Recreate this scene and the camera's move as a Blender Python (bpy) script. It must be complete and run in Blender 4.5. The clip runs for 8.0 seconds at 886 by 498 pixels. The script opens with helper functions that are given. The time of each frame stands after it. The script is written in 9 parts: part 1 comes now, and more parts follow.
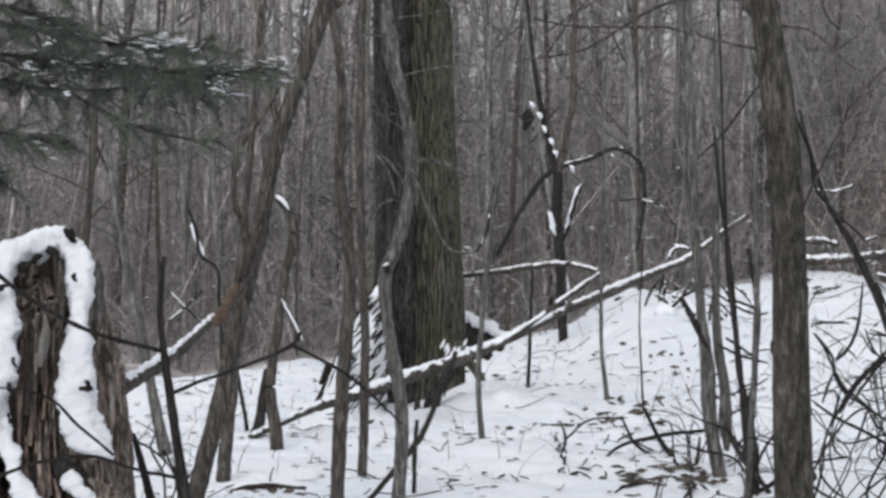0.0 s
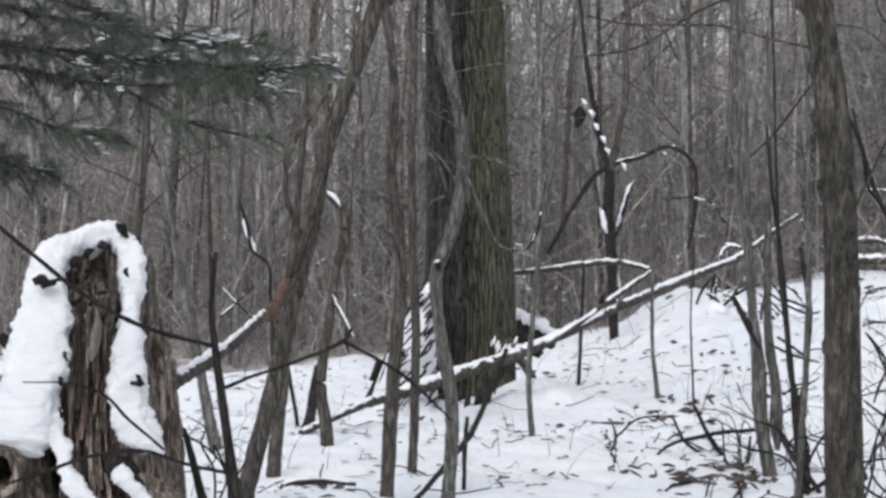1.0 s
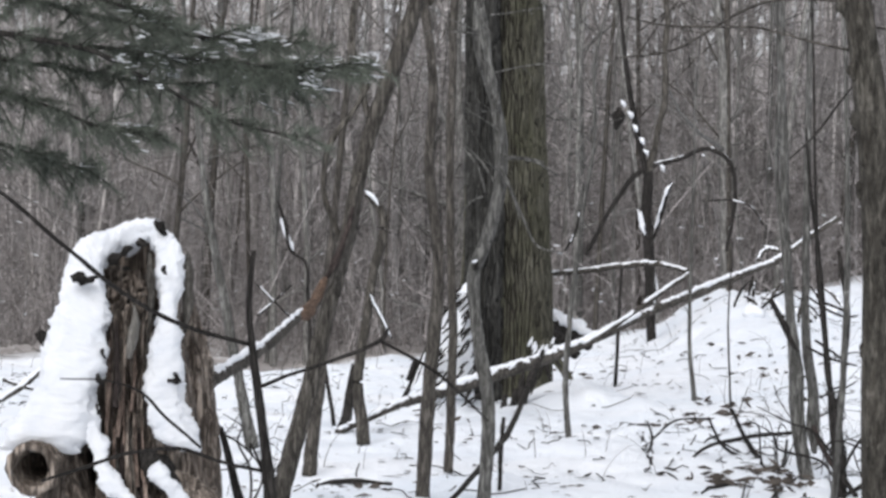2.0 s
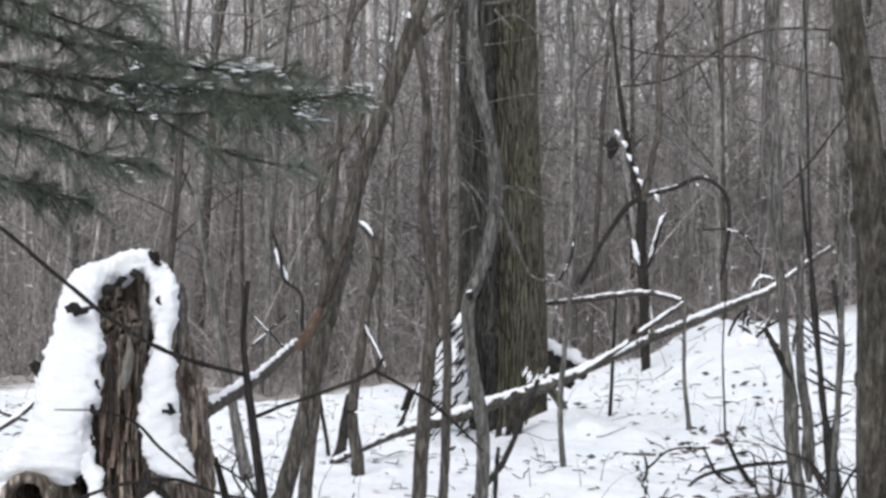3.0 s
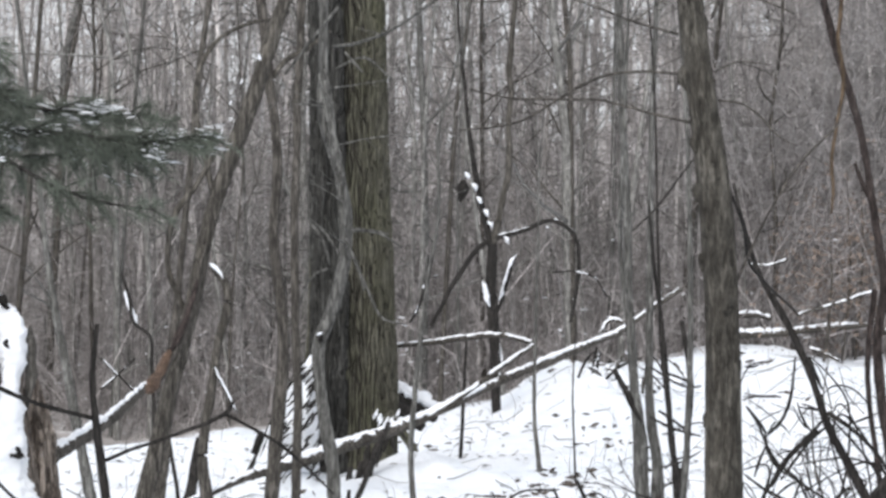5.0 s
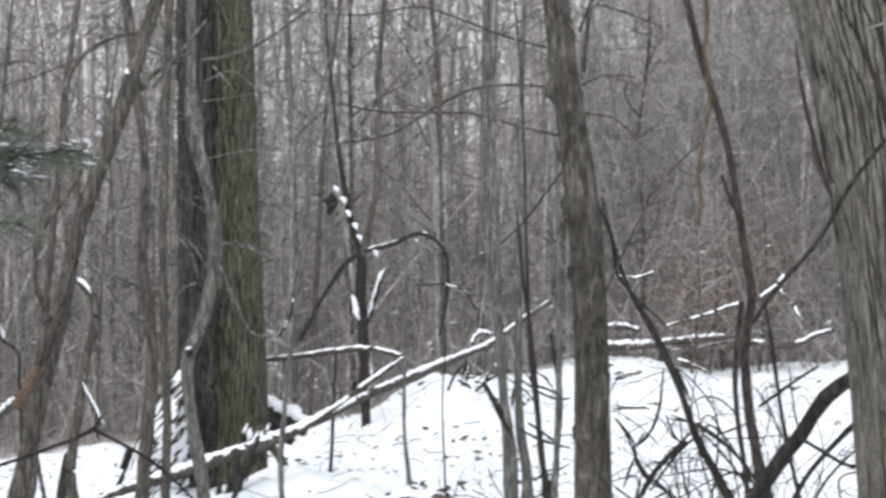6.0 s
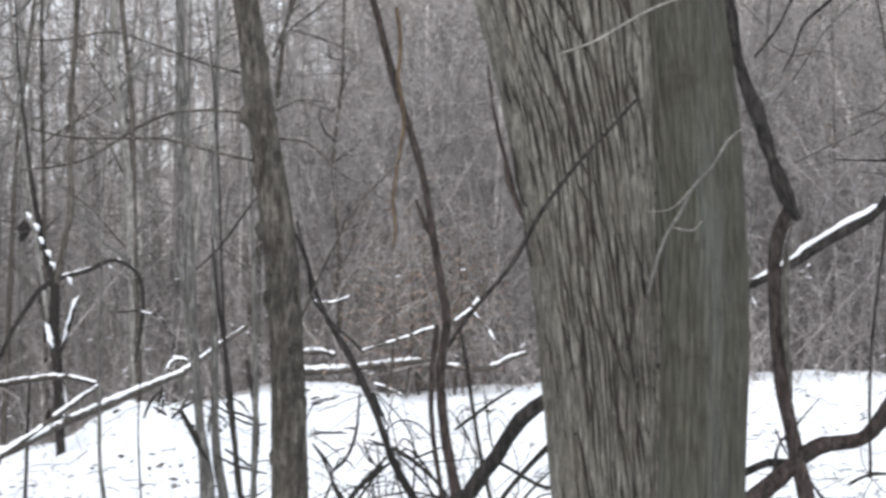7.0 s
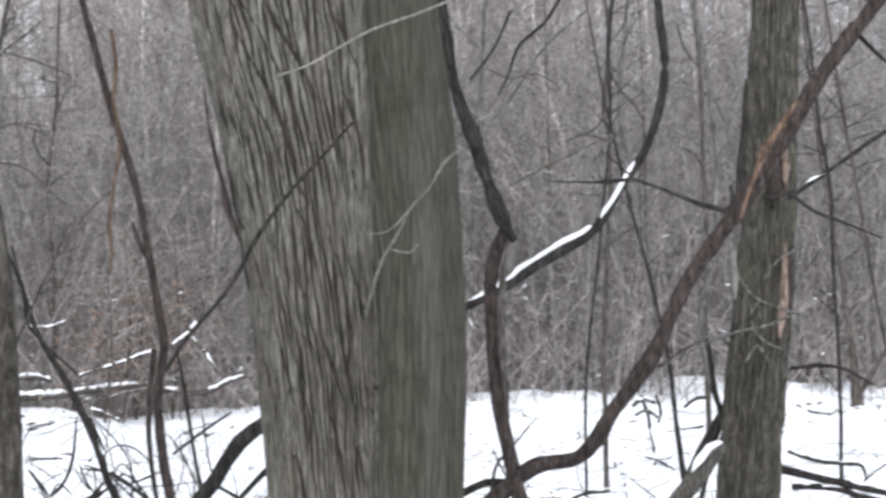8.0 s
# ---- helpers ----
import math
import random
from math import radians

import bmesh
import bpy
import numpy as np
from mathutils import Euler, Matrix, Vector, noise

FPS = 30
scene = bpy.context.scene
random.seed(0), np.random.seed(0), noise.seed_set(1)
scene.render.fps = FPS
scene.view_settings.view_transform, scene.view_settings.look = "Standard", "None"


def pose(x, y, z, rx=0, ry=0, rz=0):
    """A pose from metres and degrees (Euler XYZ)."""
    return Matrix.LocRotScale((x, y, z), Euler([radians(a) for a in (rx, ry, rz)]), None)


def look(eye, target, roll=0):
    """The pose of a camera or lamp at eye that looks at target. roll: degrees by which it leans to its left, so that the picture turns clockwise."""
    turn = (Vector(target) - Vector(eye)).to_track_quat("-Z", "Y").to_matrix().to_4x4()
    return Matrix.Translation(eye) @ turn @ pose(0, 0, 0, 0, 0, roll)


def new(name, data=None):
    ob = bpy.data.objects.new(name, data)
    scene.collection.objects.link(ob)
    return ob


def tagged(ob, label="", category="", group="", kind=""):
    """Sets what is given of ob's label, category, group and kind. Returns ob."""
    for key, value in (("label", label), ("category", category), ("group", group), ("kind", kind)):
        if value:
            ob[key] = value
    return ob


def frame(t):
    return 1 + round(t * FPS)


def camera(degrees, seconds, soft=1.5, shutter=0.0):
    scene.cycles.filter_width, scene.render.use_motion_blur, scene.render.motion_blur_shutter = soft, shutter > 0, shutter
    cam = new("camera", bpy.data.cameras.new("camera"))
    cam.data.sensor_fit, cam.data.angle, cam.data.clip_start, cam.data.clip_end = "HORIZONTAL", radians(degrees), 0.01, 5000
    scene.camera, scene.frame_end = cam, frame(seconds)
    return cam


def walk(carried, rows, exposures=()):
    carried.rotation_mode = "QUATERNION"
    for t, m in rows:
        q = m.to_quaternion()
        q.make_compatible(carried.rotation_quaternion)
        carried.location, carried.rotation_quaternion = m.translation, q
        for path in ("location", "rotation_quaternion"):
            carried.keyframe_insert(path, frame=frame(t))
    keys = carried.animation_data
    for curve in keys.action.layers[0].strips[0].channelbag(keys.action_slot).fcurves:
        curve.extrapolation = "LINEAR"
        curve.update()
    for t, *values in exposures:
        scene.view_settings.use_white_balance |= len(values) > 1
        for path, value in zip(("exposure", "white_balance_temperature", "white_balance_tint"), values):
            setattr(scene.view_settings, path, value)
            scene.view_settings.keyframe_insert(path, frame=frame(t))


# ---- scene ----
# The camera stands still at eye height and pans from the snow-capped stump to the twin-stemmed trunk.
cam = camera(18.0, 8.0, soft=2.9, shutter=0.25)
EYE = (0.0, 0.0, 1.5)
TURNS = [
    (0, -0.000, -0.000, 0.000),
    (0.5, 0.693, -0.041, -0.078),
    (1, 1.050, -0.065, 0.345),
    (1.5, 1.649, -0.124, 0.737),
    (2.8, 1.881, 0.401, 0.835),
    (3, 1.714, 0.544, 0.665),
    (3.5, 1.029, 0.432, 0.618),
    (4, 0.587, 0.618, 0.805),
    (4.5, -0.155, 1.143, 1.053),
    (4.7, -0.762, 1.317, 0.838),
    (5.8, -2.935, 1.612, 0.361),
    (6, -4.017, 1.738, 0.253),
    (6.5, -7.094, 1.999, -0.153),
    (7, -10.253, 2.248, -0.390),
    (7.5, -13.044, 2.437, -0.883),
    (8, -16.044, 2.641, -0.993),
]
walk(cam, [(t, pose(*EYE, 90 + pitch, 0, yaw) @ pose(0, 0, 0, 0, 0, roll)) for t, yaw, pitch, roll in TURNS],
     [(0.0, 0.43, 6430, 11), (1.5, 0.62, 6430, 11), (3.5, 0.77, 6450, 10.5), (4.5, 0.86, 6460, 10), (6.0, 1.02, 6400, 10), (6.5, 1.04, 6400, 10), (8.0, 1.17, 6350, 10.5)])

# Overcast daylight: a pale sky and a wide, weak sun behind the cloud.
world = bpy.data.worlds.new("overcast")
scene.world = world
world.use_nodes = True
wn, wl = world.node_tree.nodes, world.node_tree.links
sky = wn.new("ShaderNodeTexSky")
sky.sky_type, sky.sun_disc = "NISHITA", False
sky.sun_elevation, sky.sun_rotation = radians(36), radians(205)
sky.air_density, sky.dust_density, sky.ozone_density = 1.0, 3.0, 1.0
pale = wn.new("ShaderNodeHueSaturation")
pale.inputs["Saturation"].default_value = 0.8
wl.new(sky.outputs[0], pale.inputs["Color"])
cloud = wn.new("ShaderNodeMix")
cloud.data_type = "RGBA"
cloud.inputs[0].default_value = 0.85
cloud.inputs[7].default_value = (4.3, 4.35, 4.5, 1)
wl.new(pale.outputs[0], cloud.inputs[6])
wl.new(cloud.outputs[2], wn["Background"].inputs[0])
wn["Background"].inputs[1].default_value = 0.12
sun = new("sun", bpy.data.lights.new("sun", "SUN"))
sun.data.energy, sun.data.angle, sun.data.color = 1.35, radians(40), (1.0, 0.995, 0.985)
sun.matrix_world = look((-8, -13, 24), (0, 20, 0))


# ---- materials ----
def material(name, rough=0.9):
    m = bpy.data.materials.new(name)
    m.use_nodes = True
    n = m.node_tree.nodes
    n["Principled BSDF"].inputs["Roughness"].default_value = rough
    n["Principled BSDF"].inputs["Specular IOR Level"].default_value = 0.2
    return m, n, m.node_tree.links, n["Principled BSDF"]


def coords(n, l, scale, kind="Object"):
    c, p = n.new("ShaderNodeTexCoord"), n.new("ShaderNodeMapping")
    p.inputs["Scale"].default_value = scale
    l.new(c.outputs[kind], p.inputs["Vector"])
    return p.outputs[0]


def noise_tex(n, l, vec, scale, detail=4.0, rough=0.6):
    t = n.new("ShaderNodeTexNoise")
    t.inputs["Scale"].default_value, t.inputs["Detail"].default_value, t.inputs["Roughness"].default_value = scale, detail, rough
    if vec:
        l.new(vec, t.inputs["Vector"])
    return t.outputs["Fac"]


def ramp(n, l, fac, stops):
    r = n.new("ShaderNodeValToRGB")
    e = r.color_ramp.elements
    while len(e) < len(stops):
        e.new(0.5)
    for s, (at, col) in zip(e, stops):
        s.position, s.color = at, (*col, 1)
    l.new(fac, r.inputs[0])
    return r.outputs[0]


def mix(n, l, fac, a, b, how="MIX"):
    m = n.new("ShaderNodeMix")
    m.data_type, m.blend_type = "RGBA", how
    for socket, v in ((m.inputs[0], fac), (m.inputs[6], a), (m.inputs[7], b)):
        if isinstance(v, (int, float)):
            socket.default_value = v
        elif isinstance(v, tuple):
            socket.default_value = (*v, 1)
        else:
            l.new(v, socket)
    return m.outputs[2]


def bump(n, l, height, bsdf, strength, distance):
    b = n.new("ShaderNodeBump")
    b.inputs["Strength"].default_value, b.inputs["Distance"].default_value = strength, distance
    l.new(height, b.inputs["Height"])
    l.new(b.outputs[0], bsdf.inputs["Normal"])


def bark(name, dark, light, moss=None, grain=60.0, stretch=0.12, patch=5.0, depth=0.01, island=False, spread=(0.38, 0.64), lichen=0.35, crack=0.4):
    """Bark: fine grain along the stem, dark cracks between plates, broad damp or mossy patches, pale lichen specks, and relief."""
    m, n, l, b = material(name)
    v = coords(n, l, (1, 1, stretch))
    g = noise_tex(n, l, v, grain, 7, 0.7)
    col = ramp(n, l, g, [(spread[0], dark), (spread[1], light)])
    p = noise_tex(n, l, coords(n, l, (1, 1, 0.45)), patch, 6, 0.72)
    where = ramp(n, l, p, [(0.45, (0.0, 0.0, 0.0)), (0.68, (0.85, 0.85, 0.85))])
    col = mix(n, l, where, col, moss or tuple(0.5 * c for c in light))
    s = noise_tex(n, l, coords(n, l, (1, 1, 0.6)), grain * 0.55, 5, 0.75)
    speck = ramp(n, l, s, [(0.6, (0.0, 0.0, 0.0)), (0.68, (lichen, lichen, lichen))])
    col = mix(n, l, speck, col, tuple(min(0.5, 1.55 * c + 0.02) for c in light))
    tone = ramp(n, l, noise_tex(n, l, coords(n, l, (1, 1, 0.5)), 1.7, 3, 0.6), [(0.3, (0.7, 0.69, 0.68)), (0.7, (1.25, 1.25, 1.24))])
    col = mix(n, l, 1.0, col, tone, "MULTIPLY")
    c = noise_tex(n, l, coords(n, l, (1, 1, 0.16)), grain * 0.8, 3, 0.55)
    k = 1.0 - crack
    plates = ramp(n, l, c, [(0.40, (1.3, 1.3, 1.3)), (0.48, (k, k, k)), (0.52, (k, k, k)), (0.60, (1.3, 1.3, 1.3))])
    col = mix(n, l, 1.0, col, plates, "MULTIPLY")
    if island:
        geo = n.new("ShaderNodeNewGeometry")
        own = ramp(n, l, geo.outputs["Random Per Island"], [(0.0, (0.6, 0.59, 0.58)), (0.5, (0.97, 0.95, 0.94)), (1.0, (1.42, 1.41, 1.4))])
        col = mix(n, l, 1.0, col, own, "MULTIPLY")
    l.new(col, b.inputs["Base Color"])
    bump(n, l, mix(n, l, 0.5, g, plates), b, 1.0, depth)
    return m


BARK_OAK = bark("oak_bark", (0.0255, 0.0246, 0.0195), (0.108, 0.104, 0.0825), (0.064, 0.0645, 0.043), 40, 0.08, 3.0, 0.012, lichen=0.3, crack=0.15)
BARK_RIDGED = bark("ridged_bark", (0.050, 0.0478, 0.041), (0.160, 0.155, 0.136), (0.082, 0.075, 0.063), 75, 0.07, 10.0, 0.007, lichen=0.45, crack=0.2)
# Inner bark, coloured darker still to hold the shade of the furrows.
BARK_INNER_SHADED = bark("shaded_inner_bark", (0.0115, 0.0104, 0.0087), (0.035, 0.031, 0.0265), None, 60, 0.1, 6.0, 0.004, crack=0.2)


def scarred_bark():
    """Smooth dark bark: fine upright grain, dark blots and level scars, a grey-blue bloom of lichen."""
    m, n, l, b = material("smooth_bark", 0.85)
    g = noise_tex(n, l, coords(n, l, (1, 1, 0.09)), 90, 6, 0.65)
    col = ramp(n, l, g, [(0.36, (0.027, 0.0265, 0.0205)), (0.64, (0.068, 0.0665, 0.054))])
    bloom = noise_tex(n, l, coords(n, l, (1, 1, 0.12)), 9.0, 5, 0.6)
    col = mix(n, l, ramp(n, l, bloom, [(0.5, (0, 0, 0)), (0.72, (0.4, 0.4, 0.4))]), col, (0.095, 0.104, 0.10))
    blot = noise_tex(n, l, coords(n, l, (1, 1, 2.2)), 5.0, 5, 0.7)
    col = mix(n, l, ramp(n, l, blot, [(0.56, (0, 0, 0)), (0.7, (0.75, 0.75, 0.75))]), col, (0.03, 0.027, 0.02))
    scar = noise_tex(n, l, coords(n, l, (1, 1, 5.0)), 11.0, 4, 0.6)
    col = mix(n, l, ramp(n, l, scar, [(0.66, (0, 0, 0)), (0.72, (0.6, 0.6, 0.6))]), col, (0.035, 0.032, 0.026))
    l.new(col, b.inputs["Base Color"])
    bump(n, l, g, b, 0.9, 0.006)
    return m


BARK_SMOOTH = scarred_bark()
BARK_MOSSY = bark("mossy_bark", (0.03, 0.0285, 0.0245), (0.108, 0.1025, 0.0885), (0.066, 0.0655, 0.052), 50, 0.08, 5.0, 0.014, lichen=0.45, crack=0.3)
BARK_GREY = bark("grey_bark", (0.045, 0.044, 0.042), (0.19, 0.189, 0.181), (0.085, 0.084, 0.076), 48, 0.12, 9.0, 0.008, lichen=0.55)
BARK_UMBER = bark("umber_bark", (0.021, 0.0192, 0.0172), (0.128, 0.118, 0.105), (0.058, 0.053, 0.044), 48, 0.14, 9.0, 0.01, lichen=0.5)
BARK_SHAG = bark("shaggy_bark", (0.010, 0.0098, 0.009), (0.078, 0.0773, 0.0733), (0.032, 0.032, 0.029), 40, 0.06, 6.0, 0.015, lichen=0.4, crack=0.25)
BARK_BROWN = bark("brown_bark", (0.0270, 0.0245, 0.0220), (0.1300, 0.1190, 0.1070), (0.0640, 0.0585, 0.0505), 55, 0.14, 6.0, 0.008)
BARK_DARK = bark("dark_bark", (0.0100, 0.0091, 0.0087), (0.0480, 0.0439, 0.0407), (0.0232, 0.0215, 0.0199), 60, 0.2, 6.0, 0.005, lichen=0.2)
BARK_RED = bark("red_bark", (0.0125, 0.0098, 0.0092), (0.074, 0.0585, 0.0545), (0.027, 0.0217, 0.0207), 60, 0.3, 8.0, 0.012, lichen=0.35, crack=0.15)
BARK_MOTTLED = bark("mottled_bark", (0.026, 0.0243, 0.0208), (0.112, 0.105, 0.092), (0.039, 0.035, 0.0295), 34, 0.4, 13.0, 0.014, lichen=0.45, crack=0.25)
BARK_OCHRE = bark("ochre_vine_bark", (0.0562, 0.0390, 0.0270), (0.1275, 0.0938, 0.0638), None, 60, 0.2, 6.0, 0.004)
# Far woods, thicket and twigs: distance haze is mixed into these pale bark colours.
HAZED_FAR_BARK = bark("hazed_far_wood_bark", (0.20, 0.193, 0.194), (0.56, 0.541, 0.544), (0.385, 0.371, 0.357), 20, 0.2, 0.6, 0.01, True, crack=0.2)
HAZED_THICKET = bark("hazed_thicket_bark", (0.155, 0.147, 0.147), (0.39, 0.37, 0.37), (0.245, 0.227, 0.224), 30, 0.5, 3.0, 0.003, True, crack=0.2)
HAZED_TWIG = bark("hazed_twig_bark", (0.17, 0.160, 0.161), (0.43, 0.408, 0.412), (0.26, 0.242, 0.241), 30, 0.5, 3.0, 0.003, True, crack=0.2)
BARK_EDGE = bark("edge_bark", (0.09, 0.088, 0.084), (0.29, 0.285, 0.274), (0.14, 0.137, 0.126), 40, 0.12, 5.0, 0.008, lichen=0.5)
# The brush bark is paled the same way, with haze in its colour.
HAZED_BRUSH = bark("hazed_brush_bark", (0.1331, 0.1302, 0.1325), (0.3178, 0.3125, 0.3161), (0.205, 0.187, 0.184), 30, 0.5, 0.5, 0.003, True, crack=0.2)
ROT = bark("rotten_wood", (0.0517, 0.0414, 0.0345), (0.4830, 0.4140, 0.3565), (0.1323, 0.1000, 0.0805), 42, 0.07, 13.0, 0.03, lichen=0.4, crack=0.5)
TORN = bark("torn_orange_wood", (0.06, 0.039, 0.028), (0.20, 0.135, 0.10), None, 60, 0.2, 6.0, 0.006)
RED_WOOD = bark("reddish_rotten_wood", (0.0945, 0.0675, 0.0567), (0.3375, 0.2633, 0.2228), (0.1485, 0.1053, 0.0864), 70, 0.08, 14.0, 0.006, lichen=0.3, crack=0.45)
PALE_WOOD = bark("pale_dead_wood", (0.0486, 0.0448, 0.0405), (0.1242, 0.1177, 0.1069), None, 60, 0.15, 6.0, 0.005)
PALE_TWIG = bark("pale_twig_bark", (0.12, 0.115, 0.105), (0.23, 0.222, 0.206), None, 60, 0.3, 6.0, 0.002, crack=0.1)


def snow_material():
    m, n, l, b = material("snow", 0.65)
    v = coords(n, l, (1, 1, 1))
    f = noise_tex(n, l, v, 9.0, 5, 0.6)
    l.new(ramp(n, l, f, [(0.3, (0.76, 0.79, 0.84)), (0.65, (0.86, 0.875, 0.90))]), b.inputs["Base Color"])
    b.inputs["Subsurface Weight"].default_value = 0.0
    bump(n, l, noise_tex(n, l, v, 26.0, 8, 0.7), b, 0.6, 0.02)
    return m


def ground_material():
    """Snow with poking leaf litter, giving way to brown leaf mould under the thicket."""
    m, n, l, b = material("snowy_ground", 0.7)
    v = coords(n, l, (1, 1, 1))
    broad = noise_tex(n, l, v, 0.5, 4, 0.6)
    snow = ramp(n, l, broad, [(0.3, (0.79, 0.84, 0.905)), (0.7, (0.90, 0.915, 0.945))])
    fine = noise_tex(n, l, coords(n, l, (1, 0.7, 1)), 7.0, 6, 0.72)
    spots = ramp(n, l, fine, [(0.655, (0, 0, 0)), (0.70, (1, 1, 1))])
    col = mix(n, l, spots, snow, (0.22, 0.20, 0.18))
    mould = ramp(n, l, noise_tex(n, l, v, 3.0, 6, 0.75), [(0.3, (0.18, 0.16, 0.15)), (0.56, (0.38, 0.355, 0.342)), (0.68, (0.62, 0.62, 0.63))])
    sep = n.new("ShaderNodeSeparateXYZ")
    l.new(v, sep.inputs[0])
    wob = n.new("ShaderNodeMath")
    wob.operation = "MULTIPLY_ADD"
    l.new(noise_tex(n, l, v, 0.35, 5, 0.7), wob.inputs[0])
    wob.inputs[1].default_value = 7.0
    west = n.new("ShaderNodeMapRange")
    west.inputs["From Min"].default_value, west.inputs["From Max"].default_value = 0.5, -4.0
    west.inputs["To Min"].default_value, west.inputs["To Max"].default_value = 0.0, 5.0
    l.new(sep.outputs["X"], west.inputs["Value"])
    reach = n.new("ShaderNodeMath")
    l.new(sep.outputs["Y"], reach.inputs[0])
    l.new(west.outputs[0], reach.inputs[1])
    l.new(reach.outputs[0], wob.inputs[2])
    edge = n.new("ShaderNodeMapRange")
    edge.inputs["From Min"].default_value, edge.inputs["From Max"].default_value = 41.6, 43.2
    l.new(wob.outputs[0], edge.inputs["Value"])
    col = mix(n, l, edge.outputs[0], col, mould)
    l.new(col, b.inputs["Base Color"])
    bump(n, l, noise_tex(n, l, coords(n, l, (1, 0.6, 1)), 7.0, 8, 0.68), b, 0.65, 0.09)
    return m


def plain_noise(name, a, c, scale, rough=0.8):
    m, n, l, b = material(name, rough)
    geo = n.new("ShaderNodeNewGeometry")
    col = ramp(n, l, noise_tex(n, l, coords(n, l, (1, 1, 1)), scale, 4, 0.6), [(0.3, a), (0.7, c)])
    tone = ramp(n, l, geo.outputs["Random Per Island"], [(0.0, (0.6, 0.6, 0.6)), (1.0, (1.35, 1.35, 1.35))])
    l.new(mix(n, l, 1.0, col, tone, "MULTIPLY"), b.inputs["Base Color"])
    return m


SNOW = snow_material()
GROUND = ground_material()
NEEDLE = plain_noise("pine_needles", (0.06, 0.069, 0.056), (0.128, 0.145, 0.12), 3.0)
DEAD_LEAF = plain_noise("dead_leaves", (0.105, 0.08, 0.065), (0.22, 0.175, 0.145), 5.0)
LITTER = plain_noise("leaf_litter", (0.04, 0.034, 0.03), (0.11, 0.095, 0.083), 6.0)


# ---- building helpers ----
def mesh_from(name, verts, faces, mat, smooth=True):
    me = bpy.data.meshes.new(name)
    verts, faces = np.asarray(verts, float), np.asarray(faces, int)
    k = faces.shape[1]
    me.vertices.add(len(verts))
    me.vertices.foreach_set("co", verts.ravel())
    me.loops.add(faces.size)
    me.loops.foreach_set("vertex_index", faces.ravel())
    me.polygons.add(len(faces))
    me.polygons.foreach_set("loop_start", np.arange(0, faces.size, k))
    me.polygons.foreach_set("loop_total", np.full(len(faces), k))
    me.polygons.foreach_set("use_smooth", np.full(len(faces), smooth))
    me.update(calc_edges=True)
    me.validate()
    me.materials.append(mat)
    return me


def thing(name, label, category, at=(0, 0, 0), group="", kind=""):
    ob = new(name)
    ob.empty_display_size = 0.1
    ob.location = at
    return tagged(ob, label, category, group, kind)


def part(name, verts, faces, mat, parent, label="", smooth=True):
    """One mesh under a thing (or under a part of it); the points are given in the world."""
    base = parent.location if parent.parent is None else parent.parent.location + parent.location
    ob = new(name, mesh_from(name, np.asarray(verts, float) - np.array(base), faces, mat, smooth))
    ob.parent = parent
    return tagged(ob, label)


def tubes(c, r, k, seed=0, rough=0.0, squash=1.0, axis=None):
    """Closed-looking tubes along many paths at once: c is (paths, points, 3), r (paths, points)."""
    c, r = np.asarray(c, float), np.asarray(r, float)
    nn, pp = r.shape
    t = np.gradient(c, axis=1)
    t /= np.linalg.norm(t, axis=2, keepdims=True) + 1e-9
    ref = np.where(np.abs(t[..., 2:3]) > 0.8, np.array([1.0, 0.0, 0.0]), np.array([0.0, 0.0, 1.0]))
    ref = np.repeat(ref[:, :1], pp, axis=1) if axis is None else np.zeros_like(t) + np.array(axis)
    u = np.cross(t, ref)
    u /= np.linalg.norm(u, axis=2, keepdims=True) + 1e-9
    v = np.cross(u, t)
    a = np.arange(k) * 2 * np.pi / k
    rr = r[:, :, None] * np.ones(k)
    if rough:
        rr = rr * (1 + rough * np.random.default_rng(seed).uniform(-1, 1, rr.shape))
    vs = c[:, :, None] + rr[..., None] * (np.cos(a)[:, None] * u[:, :, None] + squash * np.sin(a)[:, None] * v[:, :, None])
    i = np.arange(nn)[:, None, None] * pp * k + np.arange(pp - 1)[None, :, None] * k
    s, s2 = np.arange(k)[None, None], (np.arange(k)[None, None] + 1) % k
    f = np.stack([i + s, i + s2, i + k + s2, i + k + s], -1).reshape(-1, 4)
    return vs.reshape(-1, 3), f


def smooth_path(points, step):
    """A smooth curve through (x, y, z, r) points, resampled."""
    p = np.asarray(points, float)
    if len(p) == 2:
        p = np.vstack([p[0], p.mean(0), p[1]])
    h = np.linalg.norm(np.diff(p[:, :3], axis=0), axis=1)[:, None] + 1e-6
    slope = np.diff(p, axis=0) / h
    inner = (slope[:-1] * h[1:] + slope[1:] * h[:-1]) / (h[1:] + h[:-1])
    way = np.vstack([slope[:1], inner, slope[-1:]])
    out = []
    for b, c, u, w, g in zip(p, p[1:], way, way[1:], h[:, 0]):
        m = max(2, int(g / step))
        s = np.linspace(0, 1, m, endpoint=False)[:, None]
        out.append((2 * s**3 - 3 * s**2 + 1) * b + (s**3 - 2 * s**2 + s) * g * u + (3 * s**2 - 2 * s**3) * c + (s**3 - s**2) * g * w)
    out = np.vstack(out + [p[-1:]])
    out[:, 3] = np.maximum(out[:, 3], 0.0015)
    return out


